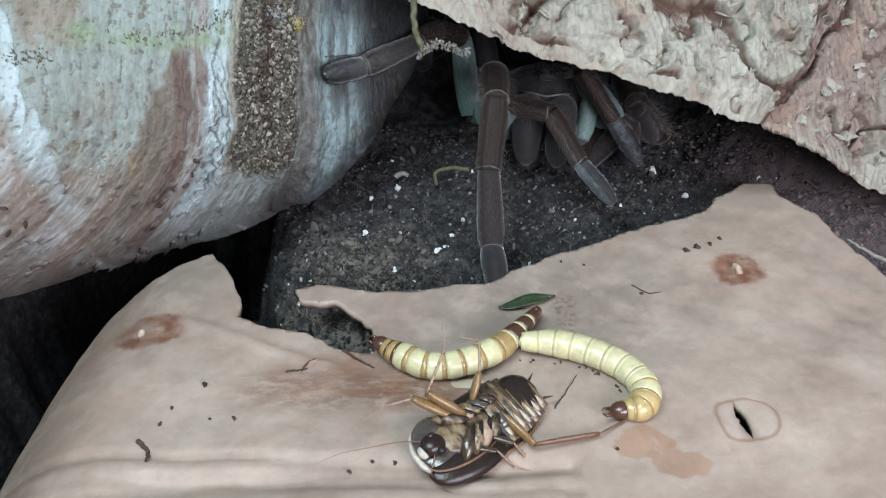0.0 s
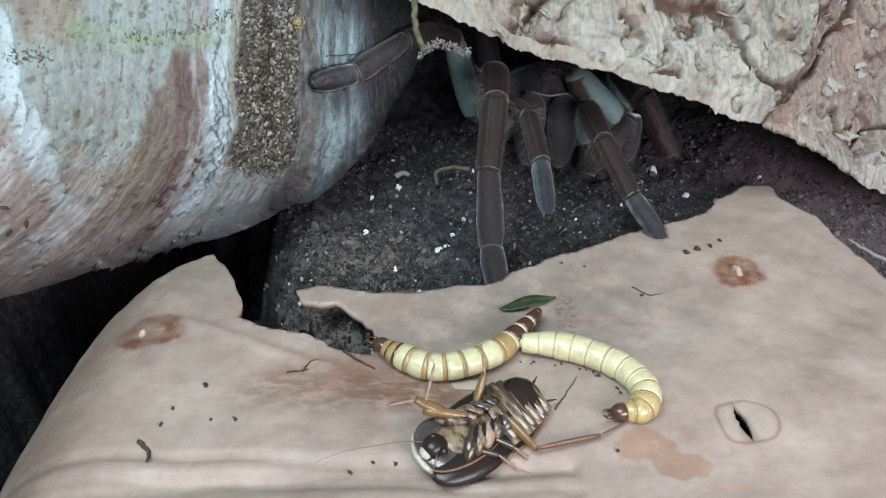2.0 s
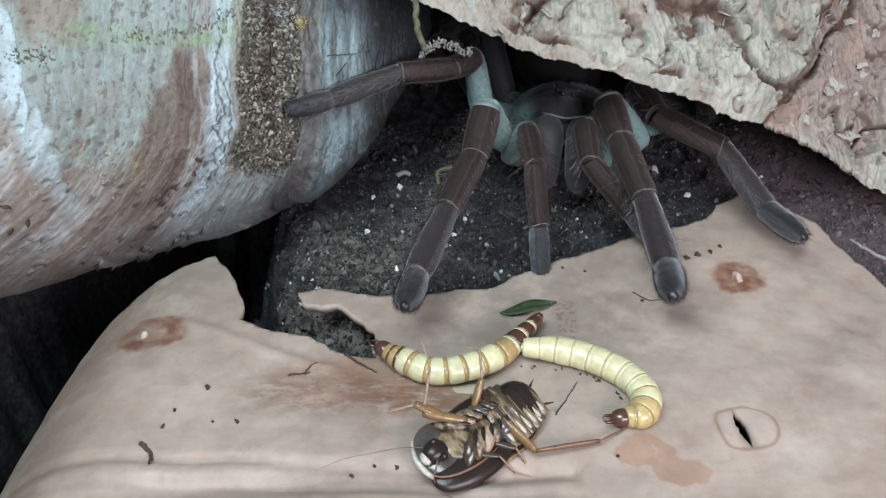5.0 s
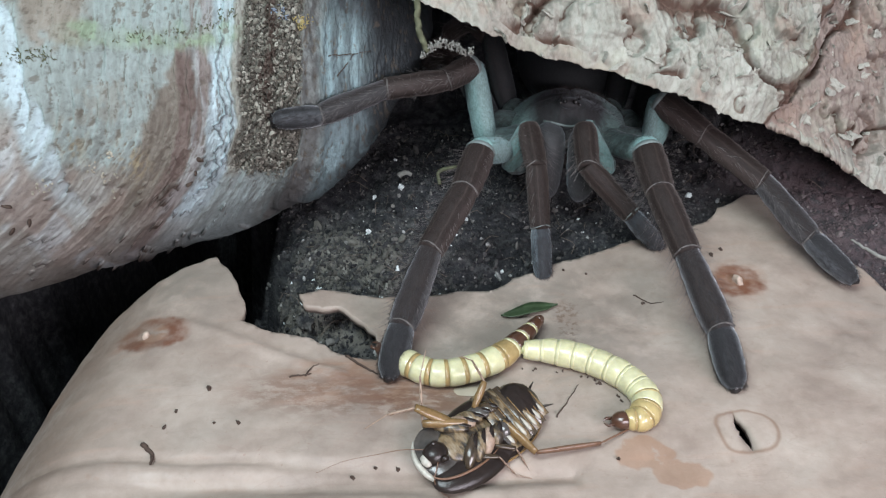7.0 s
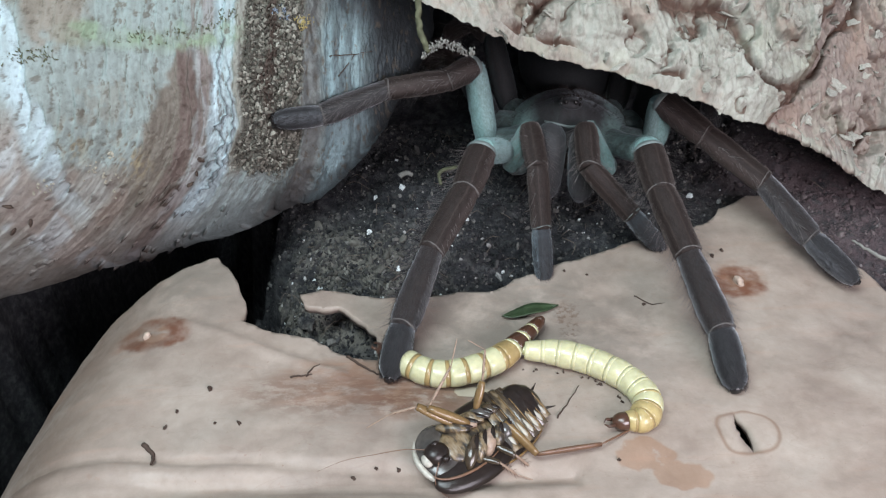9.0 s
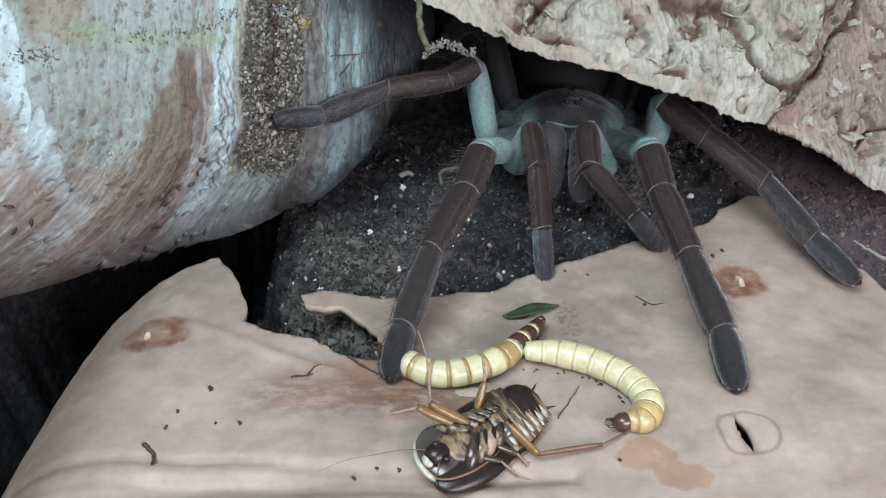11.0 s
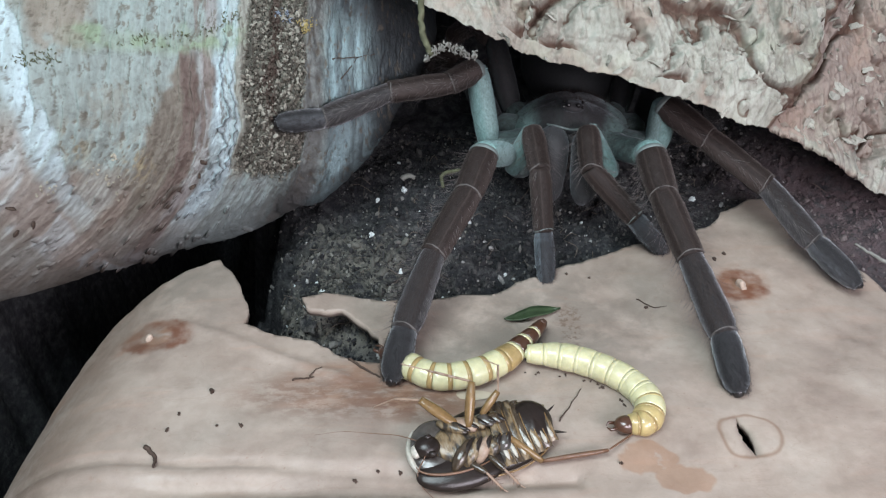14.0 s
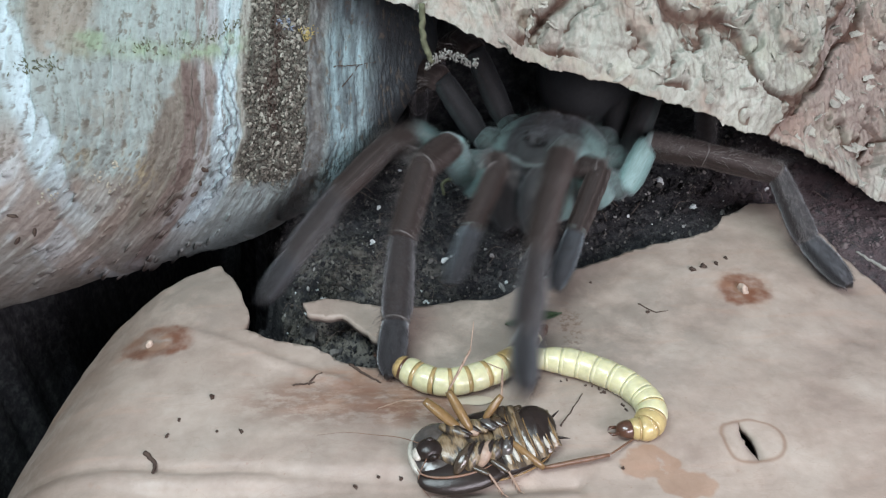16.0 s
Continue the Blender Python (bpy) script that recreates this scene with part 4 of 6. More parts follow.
class RoachLeg:
    """Thigh, shin and foot, each turning on the one before."""

    def __init__(self, root, lengths, thick, tones):
        self.root, self.lengths, self.keys, self.segs = Vector(root) / 1000, [v / 1000 for v in lengths], [], []
        for kind, ln, r, tone in zip(("thigh", "shin", "foot"), self.lengths, thick, tones):
            bm = bmesh.new()
            n = 9
            tube(bm, [Vector((0, 0, ln * i / (n - 1))) for i in range(n)], [r / 1000 * (0.55 + 0.45 * math.sin(math.pi * (0.12 + 0.76 * i / (n - 1)))) for i in range(n)], 10, 0.7, Vector((0, 1, 0)))
            ob = part(kind, bm, tone, roach)
            if kind == "shin":
                for i in range(7):
                    bm = bmesh.new()
                    z = ln * (0.15 + 0.12 * i)
                    s = 1 if i % 2 else -1
                    tube(bm, [Vector((s * r / 1500, 0, z)), Vector((s * (r + 0.9) / 1000, 0.0002, z + 0.0011))], [0.00012, 0.00003], 5)
                    part("spine", bm, RUSSET, ob)
            self.segs.append(ob)

    def at(self, t, *joints):
        self.keys.append((t, [Vector(j) / 1000 for j in joints]))


roach_body()
roach_legs = {
    "raised": RoachLeg((-3, 3, 7), (12.5, 13, 8), (2.1, 0.6, 0.25), (AMBER, FAWN, FAWN)),
    "front": RoachLeg((-6, 5, 6.5), (12, 8, 8), (1.9, 0.55, 0.25), (AMBER, FAWN, FAWN)),
    "middle": RoachLeg((2, 6, 6.5), (8, 9, 6), (1.7, 0.55, 0.25), (AMBER, FAWN, FAWN)),
    "near_front": RoachLeg((-6, -6, 5), (6, 7, 5), (1.0, 0.4, 0.2), (HORN, FAWN, FAWN)),
    "near_middle": RoachLeg((0, -6, 5.5), (6, 7, 5), (1.0, 0.4, 0.2), (HORN, FAWN, FAWN)),
    "hind": RoachLeg((6, -2, 7.0), (12.5, 18.8, 12.8), (1.7, 1.1, 0.45), (AMBER, RUSSET, RUSSET)),
}
R = roach_legs["raised"]
R.at(0.0, (-7.5, 12, 13), (-0.5, 19, 20), (2.5, 24, 22))
R.at(0.7, (-7.5, 12, 13), (-0.5, 19, 20), (2.5, 24, 22))
R.at(1.5, (-8.5, 13, 10), (-13.5, 20, 10), (-17.5, 24, 8))
R.at(2.3, (-7.5, 12, 13), (-2.5, 20, 20), (0.5, 25, 22))
R.at(3.5, (-9.5, 13, 11), (-12.5, 21, 17), (-13.5, 25, 21))
R.at(4.2, (-8.5, 13, 12), (-9.5, 21, 18), (-9.5, 25, 21))
R.at(6.4, (-7.5, 12, 13), (0.5, 19, 20), (4.5, 24, 21))
R.at(7.0, (-9.5, 13, 9), (-6.5, 21, 13), (-2.5, 25, 15))
R.at(7.7, (-9.5, 13, 11), (-3.5, 19, 18), (0.5, 23, 20))
R.at(9.0, (-8.5, 12, 12), (-0.5, 17, 19), (2.5, 20, 23))
R.at(11.4, (-9.5, 13, 13), (-8.5, 21, 22), (-8.5, 26, 27))
R.at(12.5, (-9.5, 13, 13), (-8.5, 22, 23), (-8.5, 27, 28))
R.at(13.2, (-9.5, 14, 12), (-10.5, 22, 19), (-10.5, 26, 23))
R.at(14.0, (-6.5, 13, 12), (-13.5, 20, 15), (-17.5, 22, 16))
R.at(14.6, (-6.5, 14, 13), (-3.5, 23, 18), (-1.5, 27, 20))
R.at(15.3, (-6.5, 14, 13), (0.5, 22, 19), (3.5, 27, 21))
R.at(16.0, (-6.5, 14, 13), (1.5, 22, 21), (3.5, 27, 24))
R = roach_legs["front"]
for t, w in ((0.0, 0), (1.5, 2), (3.5, -1), (7.0, 1), (9.0, 0), (12.5, 1), (14.0, 3), (16.0, 0)):
    R.at(t, (-14, 14, 10 + w), (-19, 17, 7 + w), (-26, 19, 1.5))
R = roach_legs["middle"]
for t, w in ((0.0, 2), (1.5, -1), (3.5, 4), (4.2, 2), (6.4, -3), (7.0, -3), (8.0, 3), (9.0, 5), (11.4, 0), (13.0, 0), (14.0, -2), (15.0, 3), (15.5, 2), (16.0, -2)):
    R.at(t, (6, 10, 10 + 0.4 * w), (9, 15, 13 + w), (6, 19, 16 + w))
for key, sx in (("near_front", -2), ("near_middle", 3)):
    R = roach_legs[key]
    for t, w in ((0.0, 0), (1.5, 1), (3.5, 0), (7.0, -1), (9.0, 1), (12.5, 0), (14.0, 1), (16.0, 0)):
        R.at(t, (sx, -10 - w, 5), (sx + 3, -14, 2), (sx + 7, -18, 0.5))
# the hind leg lies stretched on the slab: its joints in the world, in millimetres
HIND = ((20.4, -81.9, 3.5), (35.4, -79.9, 2.2), (44.4, -74.7, 1.5))


# ---- litter ----
def crumbs():
    """Loose soil in crumbs of all sizes over the visible floor."""
    bm_v, bm_f = [], []
    ico = bmesh.new()
    bmesh.ops.create_icosphere(ico, subdivisions=1, radius=1.0)
    iv = [v.co.copy() for v in ico.verts]
    fa = [[v.index for v in f.verts] for f in ico.faces]
    ico.free()
    rng = random.Random(3)
    for _ in range(20000):
        x, y = rng.uniform(-0.066, 0.145), rng.uniform(-0.048, 0.075)
        s = 0.00032 * math.exp(rng.gauss(0, 0.48))
        c = Vector((x, y, ground_height(x, y) + 0.4 * s))
        turn = Euler((rng.uniform(0, 6), rng.uniform(0, 6), rng.uniform(0, 6))).to_matrix()
        k = len(bm_v)
        sx, sy, sz = s * rng.uniform(0.6, 1.6), s * rng.uniform(0.6, 1.5), s * rng.uniform(0.5, 1)
        bm_v += [c + turn @ Vector((v.x * sx, v.y * sy, v.z * sz)) * rng.uniform(0.7, 1.25) for v in iv]
        bm_f += [[k + i for i in f] for f in fa]
    ob = from_arrays("soil_crumbs", bm_v, bm_f, CRUMB, smooth=False)
    tagged(ob, "loose dark soil crumbs", "soil", kind="stuff")
    bm_v, bm_f = [], []
    for _ in range(2600):
        x, y = rng.gauss(-0.030, 0.013), rng.gauss(-0.010, 0.012)
        if x < -0.055:
            continue
        s = 0.00034 * math.exp(rng.gauss(0, 0.5))
        c = Vector((x, y, ground_height(x, y) + 0.5 * s))
        turn = Euler((rng.uniform(0, 6), rng.uniform(0, 6), rng.uniform(0, 6))).to_matrix()
        k = len(bm_v)
        sx, sy, sz = s * rng.uniform(0.6, 2.2), s * rng.uniform(0.6, 1.3), s * rng.uniform(0.3, 0.8)
        bm_v += [c + turn @ Vector((v.x * sx, v.y * sy, v.z * sz)) * rng.uniform(0.7, 1.25) for v in iv]
        bm_f += [[k + i for i in f] for f in fa]
    tagged(from_arrays("pale_soil_crumbs", bm_v, bm_f, PALECRUMB, smooth=False), "pale grey brown soil crumbs and chaff", "soil", kind="stuff")
    bm = bmesh.new()
    for _ in range(190):
        x, y = rng.uniform(-0.055, 0.135), rng.uniform(-0.03, 0.07)
        a = rng.uniform(0, 6.28)
        ln = rng.uniform(0.002, 0.009)
        z = ground_height(x, y) + 0.0006
        p = [Vector((x, y, z)), Vector((x + ln * 0.5 * math.cos(a), y + ln * 0.5 * math.sin(a), z + rng.uniform(0, 0.003))),
             Vector((x + ln * math.cos(a + rng.uniform(-.7, .7)), y + ln * math.sin(a), z + rng.uniform(-0.0005, 0.0015)))]
        tube(bm, spline(p, 6), [rng.uniform(0.00004, 0.00011)] * 6, 5)
    tagged(mesh_object("root_fibres", bm, FIBRE), "fine dry root fibres on the soil", "roots", kind="stuff")


def chip(x, y, size, seed, material=WHITE, name="perlite_chip", label="white perlite chip lying on the soil", z=None, group="perlite chips", category="perlite"):
    bm = bmesh.new()
    lump(bm, (0, 0, 0), (size, size * 0.75, size * 0.6), 0.9, 3, seed)
    for v in bm.verts:
        v.co += 0.22 * size * noise.noise_vector(v.co * (1.6 / size) + Vector((seed, 0, 0)))
    ob = mesh_object(name, bm, material, smooth=False)
    ob.location = (x, y, (ground_height(x, y) if z is None else z) + 0.3 * size)
    return tagged(ob, label, category, group)


crumbs()
rng = random.Random(11)
for x, y, s in ((0.0075, 0.019, 1.0), (0.0040, 0.0105, 0.9), (-0.0005, 0.0050, 1.1), (0.0020, 0.0045, 0.8), (0.0825, 0.031, 1.3), (0.0745, 0.046, 1.6), (-0.0235, 0.012, 1.1),
                (-0.006, -0.0150, 0.9), (0.0300, -0.002, 1.2), (0.0180, -0.006, 0.7), (0.0165, -0.0072, 0.8), (-0.0230, 0.034, 0.9), (-0.0140, 0.036, 1.4), (-0.0395, -0.004, 1.0),
                (-0.0375, -0.008, 0.8), (0.022, -0.011, 0.7), (0.050, 0.017, 0.7), (0.044, 0.019, 0.6), (0.108, 0.036, 1.0), (-0.018, -0.017, 0.6), (-0.0420, -0.012, 0.9), (0.060, 0.026, 0.6)):
    chip(x, y, 0.00095 * s, rng.uniform(1, 90))
for _ in range(34):
    chip(rng.uniform(-0.05, 0.12), rng.uniform(-0.022, 0.055), 0.0003 + 0.0004 * rng.random() ** 2, rng.uniform(1, 90))
clods = [chip(-0.0335 + 0.010 * rng.random(), -0.046 + 0.010 * rng.random(), rng.uniform(0.0012, 0.0026), rng.uniform(1, 90), WET, "soil_clod",
              "wet black soil clod in the gap of the bark", None, "wet clods", "soil") for _ in range(14)]
for x, y, s in ((-0.040, -0.020, 3.2), (-0.033, -0.0165, 2.8), (-0.047, -0.013, 2.6), (-0.026, -0.012, 2.2), (-0.036, -0.034, 2.4), (-0.044, -0.004, 2.4), (-0.017, -0.006, 2.0)):
    chip(x, y, 0.001 * s, rng.uniform(1, 90), SOIL, "soil_clod", "crumbly grey brown soil clod", None, "soil clods", "soil")


def stick(name, pts, r0, r1, material, label, category="twig", group=""):
    bm = bmesh.new()
    base = Vector(pts[0])
    path = spline([Vector(p) - base for p in pts], 16)
    tube(bm, [p + 0.0003 * noise.noise_vector(p * 900) for p in path], [r0 + (r1 - r0) * i / 15 for i in range(16)], 9)
    ob = mesh_object(name, bm, material)
    ob.location = base
    return tagged(ob, label, category, group)


stick("twig", [(0.1215, -0.0040, 0.006), (0.1250, -0.0105, 0.006), (0.1310, -0.0180, 0.006)], 0.0003, 0.0007, PALE, "thin pale dry twig on the soil")
stick("twig", [(-0.0010, 0.0335, 0.0030), (-0.0012, 0.0372, 0.0055), (0.0040, 0.0390, 0.0062), (0.0100, 0.0390, 0.0055)], 0.0006, 0.0008, MOSS, "curled grey green root bit on the soil")
stick("twig", [(-0.0150, 0.0380, 0.0035), (-0.0128, 0.0388, 0.0045), (-0.0105, 0.0385, 0.0035)], 0.0010, 0.0007, PALE, "short pale root bit on the soil")

# a scrap of moss and root that hangs from the cork
hang = tagged(new("hanging_root"), "mossy root scrap hanging from the cork rim", "root")
hang.location = (-0.0065, 0.010, 0.0715)
bm = bmesh.new()
tube(bm, [p + 0.0006 * noise.noise_vector(p * 700) for p in spline([(0, 0, 0.004), (-0.0002, -0.0005, -0.003), (0.0008, -0.001, -0.0085), (0.0025, -0.001, -0.0115)], 18)], [0.0009] * 18, 8)
part("stem", bm, MOSS, hang, "yellow green moss stem")
bm = bmesh.new()
rg = random.Random(5)
for k in range(240):
    u = rg.random()
    c = Vector((0.0005 + 0.0145 * u, -0.001 + rg.uniform(-.001, .001), -0.0105 + 0.0015 * math.sin(5 * u) - 0.003 * (1 - u) ** 3 + rg.uniform(-.0012, .0012)))
    lump(bm, c, (rg.uniform(.0002, .0007), rg.uniform(.0001, .0003), rg.uniform(.0001, .0003)), 1.2, 1, rg.uniform(0, 50))
part("root_crust", bm, PALE, hang, "pale crumbly root end")


# ---- bits that lie on the bark ----
def on_slab(x, y):
    return slab_height(x, y)


bits = []
for x, y, s in ((0.0757, -0.0078, 0.9), (0.0800, -0.0065, 0.7), (0.0835, -0.0040, 0.6), (0.0725, -0.0090, 0.8), (0.0355, -0.0118, 0.4), (0.0420, -0.0130, 0.35),
                (-0.0575, -0.0610, 0.8), (-0.0480, -0.0725, 0.6), (-0.0640, -0.0680, 0.5), (-0.0655, -0.0732, 0.5), (0.0395, -0.0835, 0.5), (0.0165, -0.0815, 0.5),
                (-0.0100, -0.0850, 0.5), (-0.0150, -0.0850, 0.5), (-0.0200, -0.0875, 0.5), (0.0090, -0.0480, 0.6), (0.0560, -0.0270, 0.5), (-0.0540, -0.0720, 0.4)):
    bits.append(chip(x, y, 0.0011 * s, x * 900 + 40, BITS, "dirt_bit", "dark dirt bit lying on the bark", on_slab(x, y), "dirt bits", "dirt"))
for pts, r in (([(-0.069, -0.0785), (-0.066, -0.0815), (-0.0655, -0.0845)], 0.0006), ([(-0.0250, -0.0485), (-0.0200, -0.0530), (-0.0165, -0.0555)], 0.0004),
               ([(-0.0345, -0.0560), (-0.0330, -0.0535), (-0.0315, -0.0525)], 0.0002), ([(0.0270, -0.0705), (0.0300, -0.0660), (0.0335, -0.0600)], 0.0002),
               ([(0.0540, -0.0230), (0.0580, -0.0270), (0.0620, -0.0265)], 0.0002), ([(-0.0385, -0.0565), (-0.0355, -0.0560), (-0.0330, -0.0555)], 0.00025)):
    bits.append(stick("dirt_splinter", [(x, y, on_slab(x, y) + r * 0.8) for x, y in pts], r, r * 0.5, BITS, "thin dark splinter lying on the bark", "splinter", "splinters"))


speck = random.Random(44)
for (x0, y0), (x1, y1) in zip(((0.0200, -0.0533), (0.0290, -0.0548), (0.0360, -0.0576), (0.0410, -0.0622)), ((0.0290, -0.0548), (0.0360, -0.0576), (0.0410, -0.0622), (0.0435, -0.0665))):
    for _ in range(4):
        f = speck.random()
        x, y = x0 + (x1 - x0) * f + speck.gauss(0, 0.0004), y0 + (y1 - y0) * f + speck.gauss(0, 0.0004)
        bits.append(chip(x, y, speck.uniform(0.00025, 0.0005), speck.uniform(1, 90), BITS, "dirt_bit", "tiny dark speck on the bark beside a larva", on_slab(x, y), "dirt bits", "dirt"))


def leaf():
    V, Fc = [], []
    n, m = 18, 5
    for i in range(n + 1):
        u = i / n
        w = 0.0022 * math.sin(math.pi * min(1, u * 1.03)) ** 0.7 + 0.0001
        for j in range(m):
            k = j / (m - 1) * 2 - 1
            V.append(Vector((0.0160 * u, 0.0050 * u + k * w, 0.0010 + 0.0005 * k * k - 0.0003 * math.sin(9 * u))))
    ob = from_arrays("leaf", V, grid_faces(n + 1, m), GREEN)
    ob.location = (0.0160, -0.0330, on_slab(0.02, -0.03))
    mod = ob.modifiers.new("thickness", "SOLIDIFY")
    mod.thickness = 0.0003
    return tagged(ob, "small dark green leaf fragment lying on the bark", "leaf")


bits.append(leaf())


def wet_smear():
    """A thin film of liquid beside the larva."""
    V, n = [Vector((0, 0, 0.00035))], 28
    for k in range(n):
        w = 2 * math.pi * k / n
        r = 1 + 0.18 * noise.noise(Vector((math.cos(w) * 1.4, math.sin(w) * 1.4, 3)))
        V.append(Vector((0.0052 * r * math.cos(w), 0.0016 * r * math.sin(w), 0.00005)))
    ob = from_arrays("wet_smear", V, [(0, 1 + k, 1 + (k + 1) % n) for k in range(n)], SMEAR)
    ob.location = (0.0065, -0.0615, on_slab(0.0065, -0.0615) + 0.0002)
    return tagged(ob, "thin shining film of liquid on the bark", "liquid")


SMEAR = simple("wet_film", (0.42, 0.36, 0.28), 0.04, 0.6, 0.1, 200, 0)
bits.append(wet_smear())


# moss and dark hair-thin twigs on the limb
def moss_on_log(name, spots, count, size, material, label, category, seed):
    rg = random.Random(seed)
    bm = bmesh.new()
    first = on_log(spots[0][0] / 1000, spots[0][1] / 1000)
    for _ in range(count):
        k = rg.random() * (len(spots) - 1)
        i = int(k)
        x = spots[i][0] + (spots[i + 1][0] - spots[i][0]) * (k - i) + rg.gauss(0, 0.9)
        z = spots[i][1] + (spots[i + 1][1] - spots[i][1]) * (k - i) + rg.gauss(0, 0.9)
        p = on_log(x / 1000, z / 1000) - first
        a = Vector((rg.gauss(0, 1), rg.gauss(0, 0.5) - 0.4, rg.gauss(0, 1))).normalized() * size * rg.uniform(0.5, 1.5)
        tube(bm, [p - a, p + Vector((0, -0.0003, 0)), p + a + 0.3 * size * Vector((rg.gauss(0, 1), 0, rg.gauss(0, 1)))], [0.0001, 0.00016, 0.00005], 5)
    ob = mesh_object(name, bm, material)
    ob.location = first
    return tagged(ob, label, category)


YELLOW = simple("yellow_moss", (0.30, 0.24, 0.10), 0.8, 0.2, 0.4, 700)
GREYBLUE = simple("blue_grey_lichen", (0.20, 0.24, 0.30), 0.8, 0.2, 0.4, 700)
tagged(moss_on_log("moss_strand", [(-86.0, 69.0), (-75.8, 65.8), (-63.3, 67.0), (-57.0, 69.0)], 70, 0.0006, MOSS, "thin dry green moss strand on the driftwood", "moss", 4), kind="stuff")
tagged(moss_on_log("moss_tuft", [(-39.4, 65.6), (-38.5, 64.6)], 60, 0.0005, YELLOW, "tiny yellow moss tuft on the driftwood", "moss", 5), kind="stuff")
tagged(moss_on_log("lichen_tuft", [(-45.5, 68.6), (-43.0, 67.6)], 40, 0.0005, GREYBLUE, "tiny blue grey lichen tuft on the driftwood", "lichen", 6), kind="stuff")
tagged(moss_on_log("moss_patch", [(-107.0, 67.7), (-97.8, 66.4)], 60, 0.0005, MOSS, "dull green moss patch on the driftwood", "moss", 8), kind="stuff")
for spots in ([(-32.7, 54.4), (-27.3, 53.8), (-21.0, 52.9)], [(-30.4, 49.1), (-27.8, 51.5), (-25.8, 53.6)]):
    q = [on_log(x / 1000, z / 1000) + Vector((0, -0.0003, 0.0)) for x, z in spots]
    stick("dark_tendril", q, 0.00018, 0.0001, BITS, "hair-thin dark tendril on the driftwood", "tendril", "tendrils")


# tan grit caught on the limb, and a few worm-holes
def grit(name, spots, count, size, material, label, category, seed):
    rg = random.Random(seed)
    bm = bmesh.new()
    first = on_log(spots[0][0] / 1000, spots[0][1] / 1000)
    for _ in range(count):
        x, z, r = rg.choice(spots)
        p = on_log((x + rg.gauss(0, r)) / 1000, (z + rg.gauss(0, r)) / 1000) - first
        s = size * rg.uniform(0.4, 1.3)
        lump(bm, p, (s, s * 0.8, s * 0.8), 0.8, 1, rg.uniform(0, 60))
    ob = mesh_object(name, bm, material, smooth=False)
    ob.location = first
    return tagged(ob, label, category, kind="stuff")


TAN = simple("tan_grit", (0.28, 0.255, 0.205), 0.8, 0.2, 0.4, 900)
grit("tan_grit", [(-89.9, 33.7, 1.6), (-86.8, 31.7, 1.8), (-92.0, 36.5, 1.2), (-103.5, 35.5, 1.2), (-88.0, 40.0, 1.0)], 45, 0.0005, TAN, "tan grit caught on the driftwood", "grit", 15)
for x, z in ((-113.0, 24.5), (-109.0, 26.0), (-112.0, 33.0), (-69.0, 30.0), (-71.0, 27.0), (-67.5, 34.0)):
    p = on_log(x / 1000, z / 1000)
    bm = bmesh.new()
    lump(bm, (0, 0, 0), (0.0008, 0.0004, 0.0016), 0.4, 2, x)
    hole = part("worm_hole", bm, BITS, log, "dark worm-hole")
    hole.location = p


# ---- the tarantula ----
def velvet(name, colour, stripe, flank, sheen, gleam=(0.85, 0.93, 1.0)):
    """Short-haired skin: dark along the top, two bare lines, paler flanks."""
    m, t, b = nodes_of(name, 0.7, 0.3)
    o = coords(t)
    long = coords(t, scale=(1, 1, 0.6))
    side = tree_attribute(t, "flank")
    wavy = maths(t, "ADD", side, maths(t, "MULTIPLY", maths(t, "SUBTRACT", noise_of(t, long, 700, 4), 0.5), 0.25))
    col = ramp(t, noise_of(t, long, 1500, 5, 0.7), [(0.3, tuple(c * 0.65 for c in colour)), (0.7, tuple(c * 1.4 for c in colour))])
    line = maths(t, "MULTIPLY", step(t, wavy, 0.40, 0.46), step(t, wavy, 0.56, 0.50))
    col = mixed(t, maths(t, "MULTIPLY", line, 0.24), col, stripe)
    edge = ramp(t, noise_of(t, long, 1900, 4, 0.7), [(0.3, tuple(c * 0.6 for c in flank)), (0.7, tuple(c * 1.35 for c in flank))])
    col = mixed(t, step(t, wavy, 0.74, 1.0), col, edge)
    t.links.new(col, b.inputs["Base Color"])
    b.inputs["Sheen Weight"].default_value = sheen
    b.inputs["Sheen Roughness"].default_value = 0.4
    b.inputs["Sheen Tint"].default_value = (*gleam, 1)
    bump(t, b, noise_of(t, long, 2600, 3), 0.4, 0.0004)
    return m


HAIRY = velvet("spider_brown", (0.0135, 0.0078, 0.0062), (0.075, 0.055, 0.046), (0.040, 0.029, 0.026), 0.15, (1.0, 0.86, 0.80))
SHIN = velvet("spider_shin", (0.0130, 0.0082, 0.0068), (0.026, 0.020, 0.018), (0.045, 0.041, 0.041), 0.75, (0.95, 0.95, 1.0))
FRINGED = velvet("spider_foot", (0.010, 0.0095, 0.0105), (0.014, 0.014, 0.016), (0.055, 0.057, 0.062), 0.9, (0.93, 0.96, 1.0))
PALPFOOT = velvet("spider_palp_foot", (0.022, 0.025, 0.029), (0.05, 0.065, 0.075), (0.10, 0.125, 0.14), 0.9)
TEAL = velvet("spider_teal", (0.150, 0.245, 0.235), (0.14, 0.22, 0.216), (0.18, 0.26, 0.252), 0.2)
CARA = velvet("spider_carapace", (0.026, 0.025, 0.026), (0.055, 0.066, 0.064), (0.115, 0.172, 0.163), 0.2)
# Abdomen and hind thighs get a darker fur: the cave's shade painted in.
SHADEFUR = velvet("spider_shaded_fur", (0.013, 0.014, 0.015), (0.015, 0.016, 0.016), (0.028, 0.036, 0.036), 0.05)
